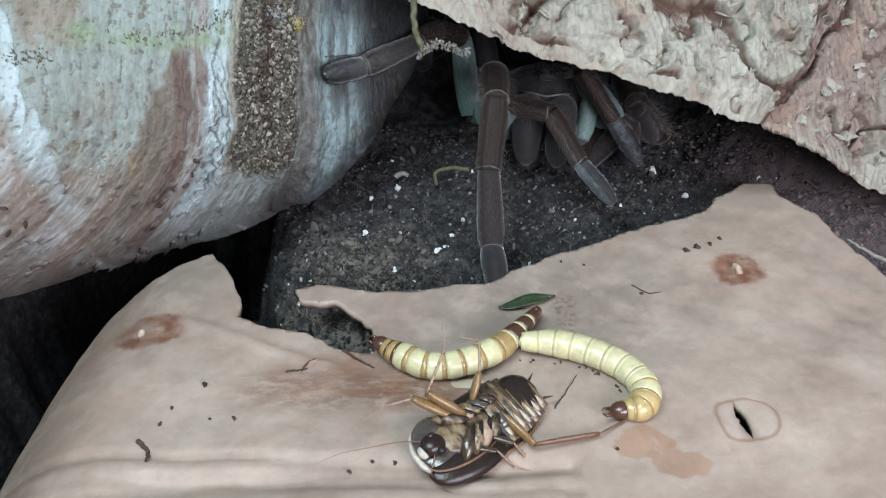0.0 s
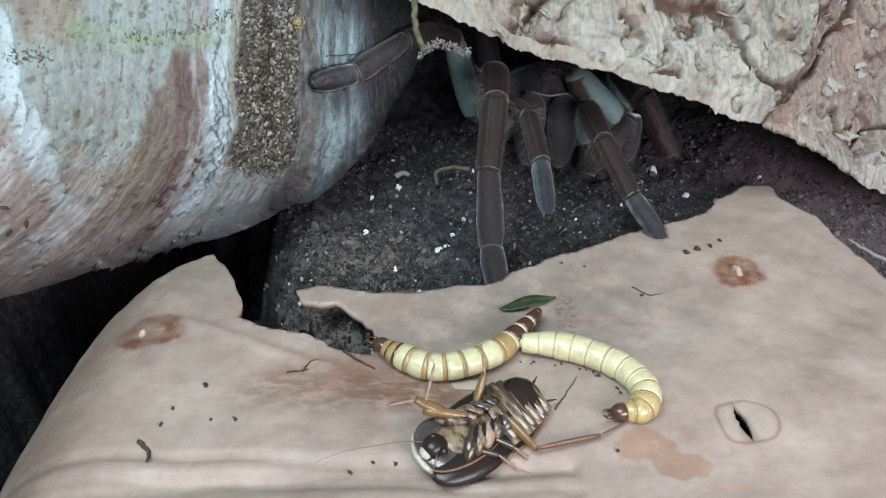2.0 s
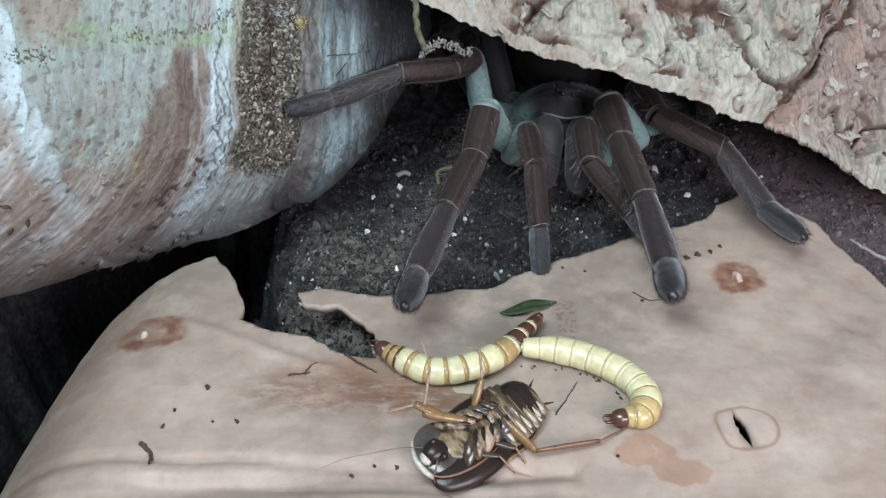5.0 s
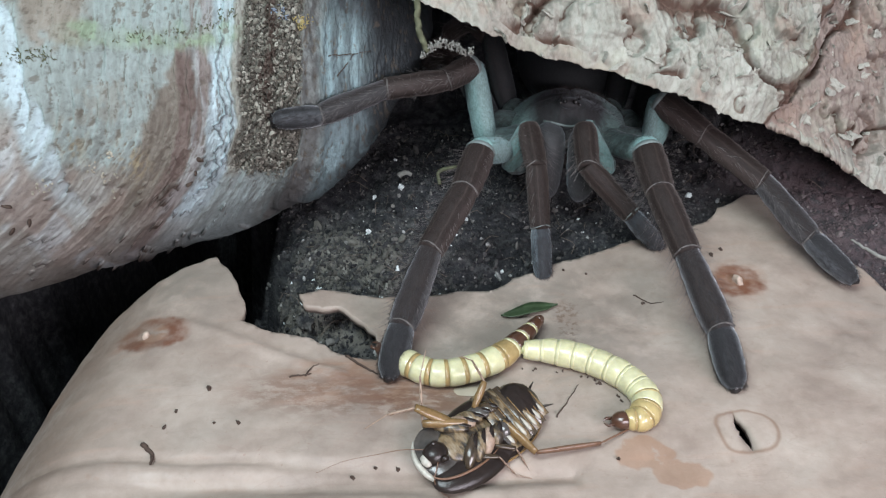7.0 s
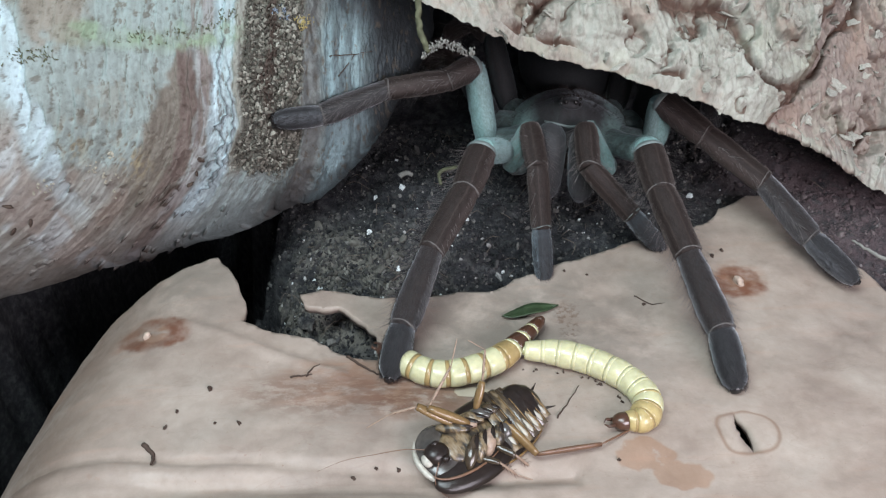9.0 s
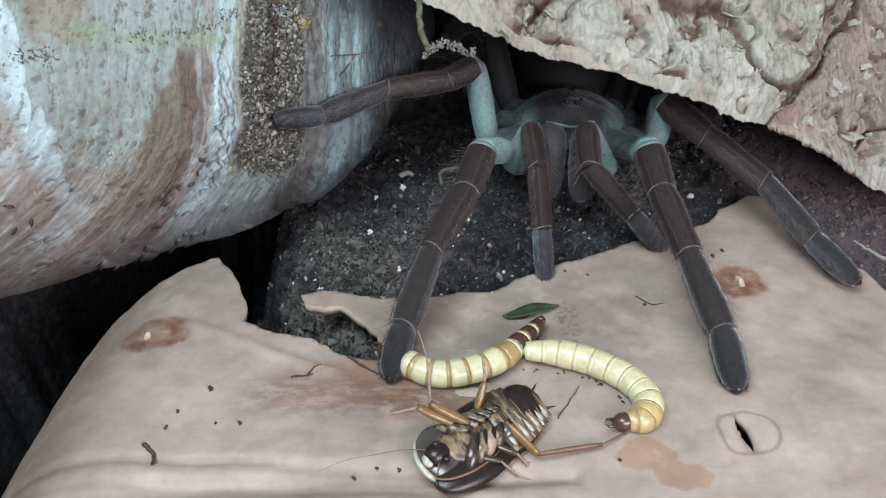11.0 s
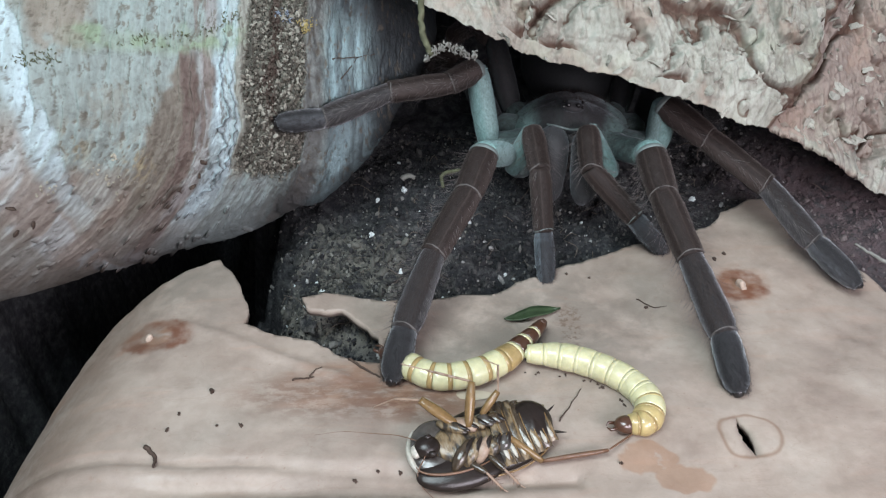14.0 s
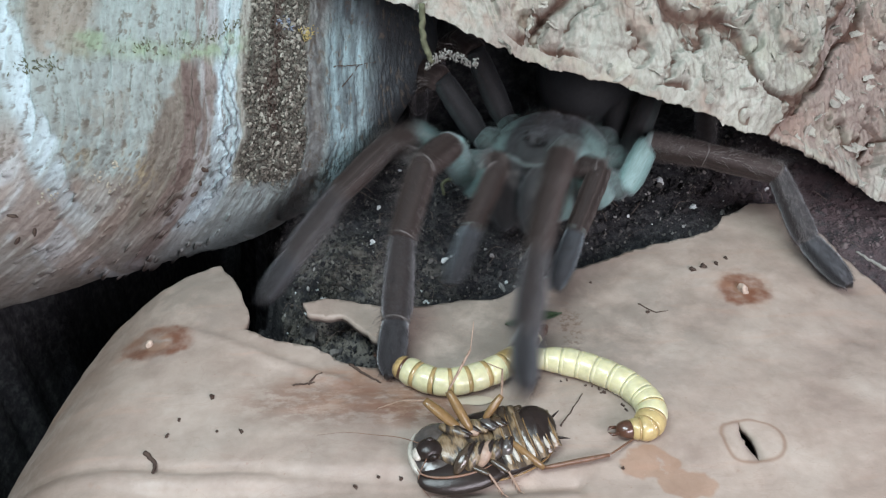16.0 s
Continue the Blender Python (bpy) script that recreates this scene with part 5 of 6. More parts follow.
BAND = simple("spider_joint", (0.105, 0.095, 0.09), 0.6, 0.3, 0.3, 900)
RIM = simple("spider_pale_rim", (0.135, 0.16, 0.155), 0.5, 0.4, 0.3, 900)
FANG = simple("spider_black", (0.012, 0.010, 0.010), 0.25, 0.5, 0.2, 900)
HAIR = simple("spider_hair", (0.030, 0.0215, 0.0185), 0.6, 0.3, 0.3, 900, 0)
GREYHAIR = simple("spider_grey_hair", (0.042, 0.040, 0.042), 0.6, 0.3, 0.3, 900, 0)
# Paler than the other hair: the light these long hairs catch is painted.
LONGHAIR = simple("spider_long_hair", (0.17, 0.155, 0.15), 0.5, 0.4, 0.3, 900, 0)
TEALHAIR = simple("spider_teal_hair", (0.13, 0.18, 0.17), 0.6, 0.3, 0.3, 900, 0)


def flanks(ob, values):
    at = ob.data.attributes.new("flank", "FLOAT", "POINT")
    at.data.foreach_set("value", np.array(values, dtype=np.float32))


SHAPES = {  # thickness along the length, as shares of the limb's
    "femur": (0.70, 0.88, 0.96, 1.0, 1.0, 1.0, 0.98, 0.95, 0.90, 0.72),
    "patella": (0.82, 0.99, 1.03, 1.04, 1.04, 1.03, 1.01, 0.99, 0.97, 0.88),
    "tibia": (0.82, 0.91, 0.95, 0.95, 0.94, 0.92, 0.90, 0.89, 0.90, 0.83),
    "metatarsus": (0.72, 0.78, 0.82, 0.85, 0.88, 0.91, 0.93, 0.93, 0.90, 0.74),
    "tarsus": (0.66, 0.80, 0.85, 0.87, 0.87, 0.86, 0.83, 0.77, 0.64, 0.34),
}


def segment(kind, length, thick, parent, seed, foot, thigh):
    """One length of a leg along its own z, with its bristles and a pale joint rim."""
    n = 24
    prof = SHAPES[kind]
    path, rad = [], []
    for i in range(n + 1):
        u = i / n
        k = u * (len(prof) - 1)
        a = min(int(k), len(prof) - 2)
        rad.append(thick * (prof[a] + (prof[a + 1] - prof[a]) * (k - a)))
        path.append(Vector((0, 0, length * (-0.03 + 1.06 * u))))
    bm = bmesh.new()
    tube(bm, path, rad, 20, 0.9, Vector((0, 1, 0)))
    for v in bm.verts:
        v.co += 0.00022 * noise.noise_vector(v.co * 600 + Vector((seed, 0, 0)))
    palp = len(foot) == 1
    tone = thigh if kind == "femur" else {"metatarsus": SHIN, "tarsus": PALPFOOT if palp else FRINGED}.get(kind, HAIRY)
    sides = [min(1.0, abs(v.co.x) / (0.93 * max(1e-6, math.hypot(v.co.x, v.co.y / 0.9)))) for v in bm.verts]
    ob = part(kind, bm, tone, parent)
    flanks(ob, sides)
    if kind != "tarsus":
        bm = bmesh.new()
        e = length * 1.0
        tube(bm, [Vector((0, 0, e - 0.0003)), Vector((0, 0, e - 0.0001)), Vector((0, 0, e + 0.0001))], [rad[-3] * 0.975, rad[-3] * 1.003, rad[-2] * 0.965], 24, 0.9, Vector((0, 1, 0)))
        for v in bm.verts:
            v.co.z += 0.0004 * math.cos(2 * math.atan2(v.co.y, v.co.x)) + 0.00015 * noise.noise(v.co * 900)
        part("joint_rim", bm, thigh if kind == "femur" else RIM if palp and kind == "tibia" else BAND, ob, "pale joint rim")
        if kind == "patella" and thigh is TEAL and not palp:
            bm = bmesh.new()
            tube(bm, [Vector((0, 0, z)) for z in (-0.0008, 0.0000, 0.0006, 0.0010)], [thick * s for s in (0.80, 0.96, 1.02, 0.99)], 24, 0.9, Vector((0, 1, 0)), False)
            part("knee_rim", bm, RIM, ob, "pale rim of the knee")
    else:
        bm = bmesh.new()
        lump(bm, (0, 0, length * 0.98), (thick * 0.42, thick * 0.35, thick * 0.35), 0.3, 2, seed)
        part("claw_tuft", bm, FANG, ob, "dark claw tuft")
    rg = random.Random(seed)
    V, Fc, W, Fw = [], [], [], []
    dense = kind in foot
    for _ in range(4200 if dense else 2000):
        u = rg.random()
        r = rad[min(n, int(u * n))] * 0.97
        w = rg.uniform(0, 2 * math.pi)
        base = Vector((r * math.cos(w), 0.9 * r * math.sin(w), u * length))
        out = Vector((math.cos(w), math.sin(w), 0))
        far = abs(math.cos(w)) > 0.72 and rg.random() > (0.985 if kind == "tarsus" else 0.88 if thigh is TEAL else 0.97)
        long = rg.uniform(0.0024, 0.0058) if far and kind != "femur" else rg.uniform(0.0007, 0.0019) if dense else rg.uniform(0.0005, 0.0013)
        tip = base + (out * (rg.uniform(0.8, 1.2) if far else rg.uniform(0.3, 0.7) if dense else rg.uniform(0.3, 0.9)) + Vector((rg.uniform(-.3, .3), rg.uniform(-.3, .3), rg.uniform(0.4, 1.2)))) * long
        sd = Vector((-math.sin(w), math.cos(w), 0.3)).normalized() * (0.00006 if far else 0.00005)
        vs, fs = (W, Fw) if far and kind != "femur" else (V, Fc)
        k = len(vs)
        vs += [base + sd, base - sd, tip]
        fs.append((k, k + 1, k + 2))
    if W and kind != "tarsus":
        from_arrays("long_hairs", W, Fw, LONGHAIR, ob, "sparse long hairs paled as if catching light")
    fur = GREYHAIR if dense else TEALHAIR if tone is TEAL else HAIR
    from_arrays("bristles", V, Fc, fur, ob, "fine grey bristles" if dense else "fine short bristles")
    return ob


spider = tagged(new("tarantula"), "large dark brown hairy tarantula standing before its burrow", "spider")
NAMES = ("femur", "patella", "tibia", "metatarsus", "tarsus")


class Limb:
    """A leg or a palp: its root on the body, the lengths of its parts, and its joints at their times."""

    def __init__(self, root, lengths, thick):
        self.root, self.lengths, self.keys = Vector(root) / 1000, [v / 1000 for v in lengths], []
        kinds = NAMES if len(lengths) == 5 else NAMES[:3] + NAMES[4:]
        foot = ("metatarsus", "tarsus") if len(lengths) == 5 else ("tarsus",)
        self.segs = [segment(kind, ln, thick / 1000, spider, 7 * i + int(root[0] * 9) + int(root[1]), foot, SHADEFUR if root[1] > 0 else TEAL) for i, (kind, ln) in enumerate(zip(kinds, self.lengths))]

    def at(self, t, *joints):
        """The joints at a time, from the knee to the tip, in the world, in millimetres."""
        self.keys.append((t, [Vector(j) / 1000 for j in joints]))


legs = {
    "first_l": Limb((-19.0, -19.3, -2.0), (22.2, 14.8, 20.4, 23.0, 14.0), 4.4),
    "first_r": Limb((23.6, -13.3, -2.0), (21.0, 14.6, 19.4, 23.1, 15.8), 4.4),
    "second_l": Limb((-25.1, -12.1, -3.5), (24.5, 11.2, 18.9, 21.9, 13.8), 4.2),
    "second_r": Limb((27.4, -4.7, -3.5), (15.5, 17.2, 21.4, 21.5, 16.8), 4.4),
    "third_l": Limb((-24.6, 2.6, -3.0), (23.0, 10.5, 15.6, 18.5, 11.0), 4.1),
    "third_r": Limb((22.9, 9.3, -3.0), (23.0, 10.5, 15.6, 18.5, 11.0), 4.1),
    "fourth_l": Limb((-20.1, 13.3, -3.0), (25.0, 11.8, 17.1, 20.8, 11.0), 4.2),
    "fourth_r": Limb((15.6, 18.3, -3.0), (25.0, 11.8, 17.1, 20.8, 11.0), 4.2),
    "palp_l": Limb((-17.0, -19.5, -7.0), (16.0, 14.0, 17.5, 16.5), 3.5),
    "palp_r": Limb((13.0, -18.5, -7.0), (17.5, 13.8, 18.7, 17.0), 3.5),
}


def shell_point(d):
    """The carapace in this direction: flat behind, its head part domed, furrows that run in to the middle."""
    x, y, z = d
    front = max(0.0, -y)
    head = math.exp(-((y + 0.52) / 0.36) ** 2 - (x / 0.55) ** 2)
    p = Vector((0.0190 * x * (1 - 0.42 * front ** 1.6) * (1 - 0.25 * max(0.0, z) ** 2), 0.0015 + 0.0180 * y, (0.0104 + 0.0044 * head if z > 0 else 0.006) * z + 0.0015 * front ** 2 - 0.0022))
    if z > 0:
        p.z -= 0.0013 * max(0.0, math.cos(math.atan2(x, y) * 4)) ** 6 * math.hypot(x, y)
    return p


def spider_body():
    bm = bmesh.new()
    bmesh.ops.create_uvsphere(bm, u_segments=64, v_segments=40, radius=1)
    sides = []
    for v in bm.verts:
        sides.append(min(1.0, 0.28 + 0.9 * abs(v.co.x) ** 1.3 + 0.45 * max(0.0, v.co.y)) if v.co.y > -0.85 else 0.2)
        v.co = shell_point(v.co)
        v.co += 0.0003 * noise.noise_vector(v.co * 500)
    shell = part("carapace", bm, CARA, spider, "grey brown domed carapace with teal flanks")
    flanks(shell, sides)
    rg = random.Random(77)
    for kind, count, low, high, lengths, fur, words in (("bristles", 3200, 0.05, 1.0, (0.0005, 0.0013), HAIR, "short brown fur"), ("fringe", 1500, -0.25, 0.35, (0.0015, 0.0042), TEALHAIR, "long teal grey fringe of the rim")):
        V, Fc = [], []
        for _ in range(count):
            w, e = rg.uniform(0, 6.283), rg.uniform(low, high)
            d = Vector((math.cos(w) * math.sqrt(1 - e * e), math.sin(w) * math.sqrt(1 - e * e), e))
            if kind == "fringe" and d.y < -0.6:
                continue
            base = shell_point(d)
            sd = Vector((rg.uniform(-1, 1), rg.uniform(-1, 1), 0)).normalized() * 0.00006
            k = len(V)
            V += [base + sd, base - sd, base + (d + Vector((rg.uniform(-.5, .5), rg.uniform(-.5, .5), rg.uniform(0, .5)))) * rg.uniform(*lengths)]
            Fc.append((k, k + 1, k + 2))
        from_arrays(kind, V, Fc, fur, shell, words)
    # Pale front edge of the face; its glint is put in as colour.
    bm = bmesh.new()
    tube(bm, spline([(-0.0075, -0.0128, 0.0058), (-0.0040, -0.0155, 0.0066), (0.0, -0.0162, 0.0062), (0.0040, -0.0155, 0.0066), (0.0075, -0.0128, 0.0058)], 18), [0.00035] * 18, 8)
    part("face_rim", bm, RIM, shell, "pale shining rim above the jaws")
    bm = bmesh.new()
    lump(bm, (0, -0.0084, 0.0102), (0.0036, 0.0026, 0.0017), 0.1, 3)
    knob = part("eye_knob", bm, CARA, spider)
    for x, y, z, r in ((-0.0015, -0.0104, 0.0116, 0.0007), (0.0015, -0.0104, 0.0116, 0.0007), (-0.0029, -0.0100, 0.0108, 0.0005), (0.0029, -0.0100, 0.0108, 0.0005),
                       (-0.0028, -0.0084, 0.0118, 0.0005), (0.0028, -0.0084, 0.0118, 0.0005)):
        bm = bmesh.new()
        bmesh.ops.create_uvsphere(bm, u_segments=14, v_segments=10, radius=r, matrix=Matrix.Translation((x, y, z)))
        part("eye", bm, FANG, knob, "tiny shining black eye")
    for s in (-1, 1):
        bm = bmesh.new()
        tube(bm, spline([(s * 0.0056, -0.0130, 0.002), (s * 0.0054, -0.0190, 0.001), (s * 0.0054, -0.0215, -0.006), (s * 0.0050, -0.0205, -0.0165)], 14),
             [0.0040, 0.0046, 0.0049, 0.0050, 0.0051, 0.0051, 0.0050, 0.0050, 0.0049, 0.0047, 0.0045, 0.0041, 0.0034, 0.0018], 20, 1.0, Vector((1, 0, 0)))
        for v in bm.verts:
            v.co += 0.0002 * noise.noise_vector(v.co * 700)
        sides = [0.2 + 0.62 * min(1.0, max(0.0, (-0.008 - v.co.z) / 0.008)) for v in bm.verts]
        jaw = part("chelicera", bm, CARA, spider, "bulky dark jaw, teal grey below")
        flanks(jaw, sides)
        V, Fc = [], []
        for _ in range(500):
            u = rg.random()
            w = rg.uniform(0, 6.283)
            c = Vector((s * 0.0052, -0.0210, -0.004 - 0.0125 * u))
            r = 0.0047 * (1 - 0.5 * u * u)
            base = c + Vector((r * math.cos(w), r * math.sin(w), 0))
            sd = Vector((-math.sin(w), math.cos(w), 0)) * 0.00006
            k = len(V)
            V += [base + sd, base - sd, base + Vector((0.4 * math.cos(w), 0.4 * math.sin(w), -1)) * rg.uniform(0.001, 0.0035)]
            Fc.append((k, k + 1, k + 2))
        from_arrays("bristles", V, Fc, GREYHAIR, jaw, "grey jaw fringe")
        bm = bmesh.new()
        tube(bm, spline([(s * 0.0046, -0.0205, -0.0160), (s * 0.0042, -0.0190, -0.0205), (s * 0.0036, -0.0140, -0.0230)], 8),
             [0.0016, 0.0016, 0.0015, 0.0013, 0.0010, 0.0008, 0.0005, 0.0002], 10, 1.0, Vector((1, 0, 0)))
        part("fang", bm, FANG, jaw, "black curved fang")
    bm = bmesh.new()
    tube(bm, [Vector((0, -0.015, -0.005)), Vector((0, 0.0, -0.006)), Vector((0, 0.016, -0.005))], [0.008, 0.0115, 0.009], 18, 0.5)
    part("sternum", bm, HAIRY, spider)
    for limb in legs.values():
        c = limb.root
        bm = bmesh.new()
        tube(bm, spline([c * 0.30 + Vector((0, 0, -0.002)), c * 0.7 + Vector((0, 0, -0.001)), c], 9), [0.0045, 0.0048, 0.0048, 0.0047, 0.0044, 0.0045, 0.0046, 0.0044, 0.0034], 14, 0.9)
        base = part("coxa", bm, CARA, spider)
        flanks(base, [0.85] * len(base.data.vertices))
    bm = bmesh.new()
    bmesh.ops.create_uvsphere(bm, u_segments=36, v_segments=24, radius=1)
    for v in bm.verts:
        x, y, z = v.co
        v.co = Vector((0.0195 * x, 0.044 + 0.026 * y, 0.004 + 0.0165 * z))
        v.co += 0.0004 * noise.noise_vector(v.co * 500)
    part("abdomen", bm, SHADEFUR, spider, "hairy swollen abdomen, darkened as by the cave's shade")


spider_body()


# where the joints are, from the knee to the tip, in millimetres
legs["first_l"].at(0, (17.6, 33.0, 53.9), (17.1, 21.4, 42.7), (14.6, 8.4, 25.8), (15.0, -4.3, 7.7), (16.8, -19.2, -1.0))
legs["first_l"].at(2.6, (17.3, 32.9, 53.8), (16.7, 21.3, 42.5), (14.3, 8.3, 25.7), (14.6, -4.4, 7.6), (16.5, -19.5, -1.0))
legs["first_l"].at(3, (18.1, 29.0, 48.2), (15.0, 18.4, 38.4), (11.3, 3.6, 31.2), (7.8, -11.8, 18.0), (5.7, -20.7, 8.7))
legs["first_l"].at(3.2, (17.2, 28.0, 46.8), (12.7, 16.5, 37.5), (5.0, -2.7, 27.4), (1.8, -11.8, 18.0), (-0.6, -25.2, 24.9))
legs["first_l"].at(3.5, (16.8, 27.0, 45.4), (11.8, 14.7, 38.3), (2.5, -5.3, 30.7), (-2.1, -19.7, 27.6), (-4.8, -32.8, 33.3))
legs["first_l"].at(3.8, (15.6, 20.8, 40.0), (10.8, 10.0, 35.2), (2.5, -9.7, 27.8), (-3.6, -27.8, 23.0), (-6.2, -40.1, 26.3))
legs["first_l"].at(4, (14.3, 16.5, 37.4), (9.9, 5.0, 31.4), (1.6, -15.0, 23.8), (-5.1, -32.4, 19.9), (-7.2, -45.1, 22.7))
legs["first_l"].at(4.3, (14.2, 16.5, 37.4), (9.8, 5.0, 31.4), (1.6, -15.0, 23.8), (-5.1, -32.4, 19.9), (-7.2, -45.1, 22.7))
legs["first_l"].at(6.3, (10.9, 1.2, 33.0), (5.9, -11.5, 27.1), (-3.3, -27.4, 18.3), (-10.4, -46.7, 8.1), (-13.4, -58.5, 2.0))
legs["first_l"].at(8, (10.9, 1.2, 33.0), (5.9, -11.5, 27.1), (-3.3, -27.4, 18.3), (-10.4, -46.7, 8.1), (-13.4, -58.5, 2.0))
legs["first_l"].at(15.3, (10.9, 1.2, 33.0), (5.9, -11.5, 27.1), (-3.3, -27.4, 18.3), (-10.4, -46.7, 8.1), (-13.4, -58.5, 2.0))
legs["first_l"].at(15.5, (10.3, 4.9, 34.8), (3.7, -7.9, 28.7), (-4.4, -25.1, 18.1), (-11.1, -44.8, 7.4), (-13.9, -58.5, 2.0))
legs["first_l"].at(15.7, (10.3, 5.0, 35.0), (3.7, -7.8, 28.8), (-4.5, -25.0, 18.3), (-11.1, -44.7, 7.6), (-13.9, -58.2, 2.0))
legs["first_l"].at(15.85, (7.5, 8.5, 40.0), (1.3, -3.7, 33.0), (-5.6, -20.9, 20.7), (-10.5, -41.0, 9.4), (-14.4, -55.8, 2.0))
legs["first_l"].at(16, (0.5, 0.5, 42.4), (-7.1, -8.9, 39.5), (-12.0, -21.9, 26.1), (-12.6, -41.6, 12.0), (-14.4, -54.6, 3.0))
legs["first_r"].at(0, (50.5, 47.7, 36.7), (53.6, 45.3, 29.8), (58.4, 43.4, 18.4), (63.3, 43.5, 9.8), (64.7, 43.6, 6.4))
legs["first_r"].at(1.8, (50.2, 47.7, 36.6), (53.4, 45.3, 29.7), (58.1, 43.4, 18.3), (63.0, 43.4, 9.6), (64.4, 43.5, 6.3))
legs["first_r"].at(2.5, (48.3, 36.2, 37.7), (54.2, 26.7, 34.5), (59.4, 21.7, 27.3), (56.8, 23.2, 22.6), (55.5, 23.0, 18.7))
legs["first_r"].at(3, (42.2, 25.9, 40.4), (44.9, 15.9, 33.1), (46.7, 6.9, 23.8), (43.5, -7.2, 24.5), (40.7, -20.1, 30.5))
legs["first_r"].at(3.2, (42.2, 25.9, 40.4), (44.9, 16.4, 33.8), (48.4, 5.0, 21.0), (45.3, -11.5, 25.3), (42.9, -24.3, 31.4))
legs["first_r"].at(3.5, (44.3, 23.6, 40.5), (47.8, 14.1, 34.0), (52.0, 1.5, 23.0), (52.3, -12.5, 20.3), (50.7, -25.6, 26.1))
legs["first_r"].at(3.8, (45.6, 19.8, 38.6), (49.1, 10.9, 32.9), (53.6, -3.3, 23.1), (54.5, -18.2, 19.3), (52.0, -31.5, 24.7))
legs["first_r"].at(4, (48.6, 15.1, 35.4), (52.0, 6.3, 29.8), (55.1, -8.6, 22.5), (55.8, -24.1, 17.8), (53.1, -37.8, 22.6))
legs["first_r"].at(4.3, (48.5, 15.1, 35.4), (51.9, 6.3, 29.7), (55.0, -8.6, 22.5), (55.8, -24.1, 17.8), (53.1, -37.8, 22.6))
legs["first_r"].at(6.3, (58.0, 1.7, 33.8), (59.9, -11.3, 27.4), (65.0, -27.4, 18.3), (70.4, -47.7, 8.5), (71.6, -62.4, 2.0))
legs["first_r"].at(8, (58.0, 1.7, 33.8), (59.9, -11.3, 27.4), (65.0, -27.4, 18.3), (70.4, -47.7, 8.5), (71.6, -62.4, 2.0))
legs["first_r"].at(15.3, (58.0, 1.7, 33.8), (59.9, -11.3, 27.4), (65.0, -27.4, 18.3), (70.4, -47.7, 8.5), (71.6, -62.4, 2.0))
legs["first_r"].at(15.5, (49.6, 3.8, 36.7), (53.1, -8.4, 29.8), (57.8, -22.3, 20.3), (59.5, -37.4, 12.7), (58.2, -49.4, 13.1))
legs["first_r"].at(15.7, (49.6, 3.9, 36.8), (53.1, -8.2, 30.0), (57.8, -22.2, 20.5), (59.5, -37.3, 12.9), (58.2, -49.2, 13.3))
legs["first_r"].at(15.85, (42.0, 10.4, 40.9), (39.3, -2.8, 34.3), (36.7, -16.9, 24.5), (34.0, -30.5, 19.1), (30.7, -42.7, 22.6))
legs["first_r"].at(16, (33.2, 3.6, 40.0), (29.8, -9.8, 34.8), (24.5, -24.5, 24.2), (20.5, -45.2, 12.1), (18.9, -62.4, 5.0))
legs["second_l"].at(0, (10.1, 65.2, 49.4), (0.7, 58.3, 48.3), (-9.7, 33.6, 51.3), (-23.9, 18.6, 50.9), (-32.0, 10.9, 52.1))
legs["second_l"].at(0.8, (10.0, 65.1, 49.3), (0.5, 58.8, 49.0), (-11.4, 32.6, 53.4), (-25.5, 15.6, 50.1), (-34.8, 7.5, 50.8))
legs["second_l"].at(3.5, (9.6, 65.0, 49.2), (0.2, 58.7, 48.9), (-11.7, 32.5, 53.3), (-25.0, 15.2, 49.6), (-36.1, 7.6, 50.9))
legs["second_l"].at(3.8, (9.3, 55.0, 47.1), (1.0, 44.2, 45.6), (-11.7, 27.5, 49.7), (-26.7, 16.7, 49.9), (-37.8, 9.2, 51.4))
legs["second_l"].at(4, (8.6, 41.3, 44.9), (0.9, 32.2, 45.9), (-13.2, 21.8, 48.5), (-30.1, 14.3, 44.8), (-42.1, 6.5, 44.0))
legs["second_l"].at(4.3, (8.6, 41.3, 44.9), (0.9, 32.2, 45.9), (-13.3, 21.8, 48.5), (-30.2, 14.3, 44.8), (-42.2, 6.5, 44.0))
legs["second_l"].at(6.3, (9.4, 33.8, 44.8), (0.7, 27.6, 42.8), (-16.9, 20.6, 43.2), (-35.2, 8.8, 40.4), (-47.2, 2.2, 42.2))
legs["second_l"].at(8, (9.4, 33.8, 44.8), (0.7, 27.6, 42.8), (-16.9, 20.6, 43.2), (-35.2, 8.8, 40.4), (-47.2, 2.2, 42.2))
legs["second_l"].at(15.3, (9.4, 33.8, 44.8), (0.7, 27.6, 42.8), (-16.9, 20.6, 43.2), (-35.2, 8.8, 40.4), (-47.2, 2.2, 42.2))
legs["second_l"].at(15.4, (9.9, 33.9, 44.8), (1.2, 27.4, 42.5), (-16.4, 20.3, 42.9), (-34.7, 8.7, 40.3), (-46.7, 2.1, 42.1))
legs["second_l"].at(15.5, (10.2, 31.3, 44.6), (1.5, 24.7, 45.6), (-13.4, 16.7, 44.7), (-27.7, 6.9, 37.7), (-38.4, 0.6, 35.6))
legs["second_l"].at(15.7, (10.1, 31.4, 44.7), (1.4, 24.8, 45.8), (-13.4, 16.8, 44.8), (-27.8, 7.1, 37.9), (-38.5, 0.7, 35.8))
legs["second_l"].at(15.85, (7.4, 30.1, 46.4), (-2.8, 19.2, 44.8), (-16.6, 5.2, 31.7), (-30.8, -9.4, 17.9), (-36.6, -17.3, 13.6))
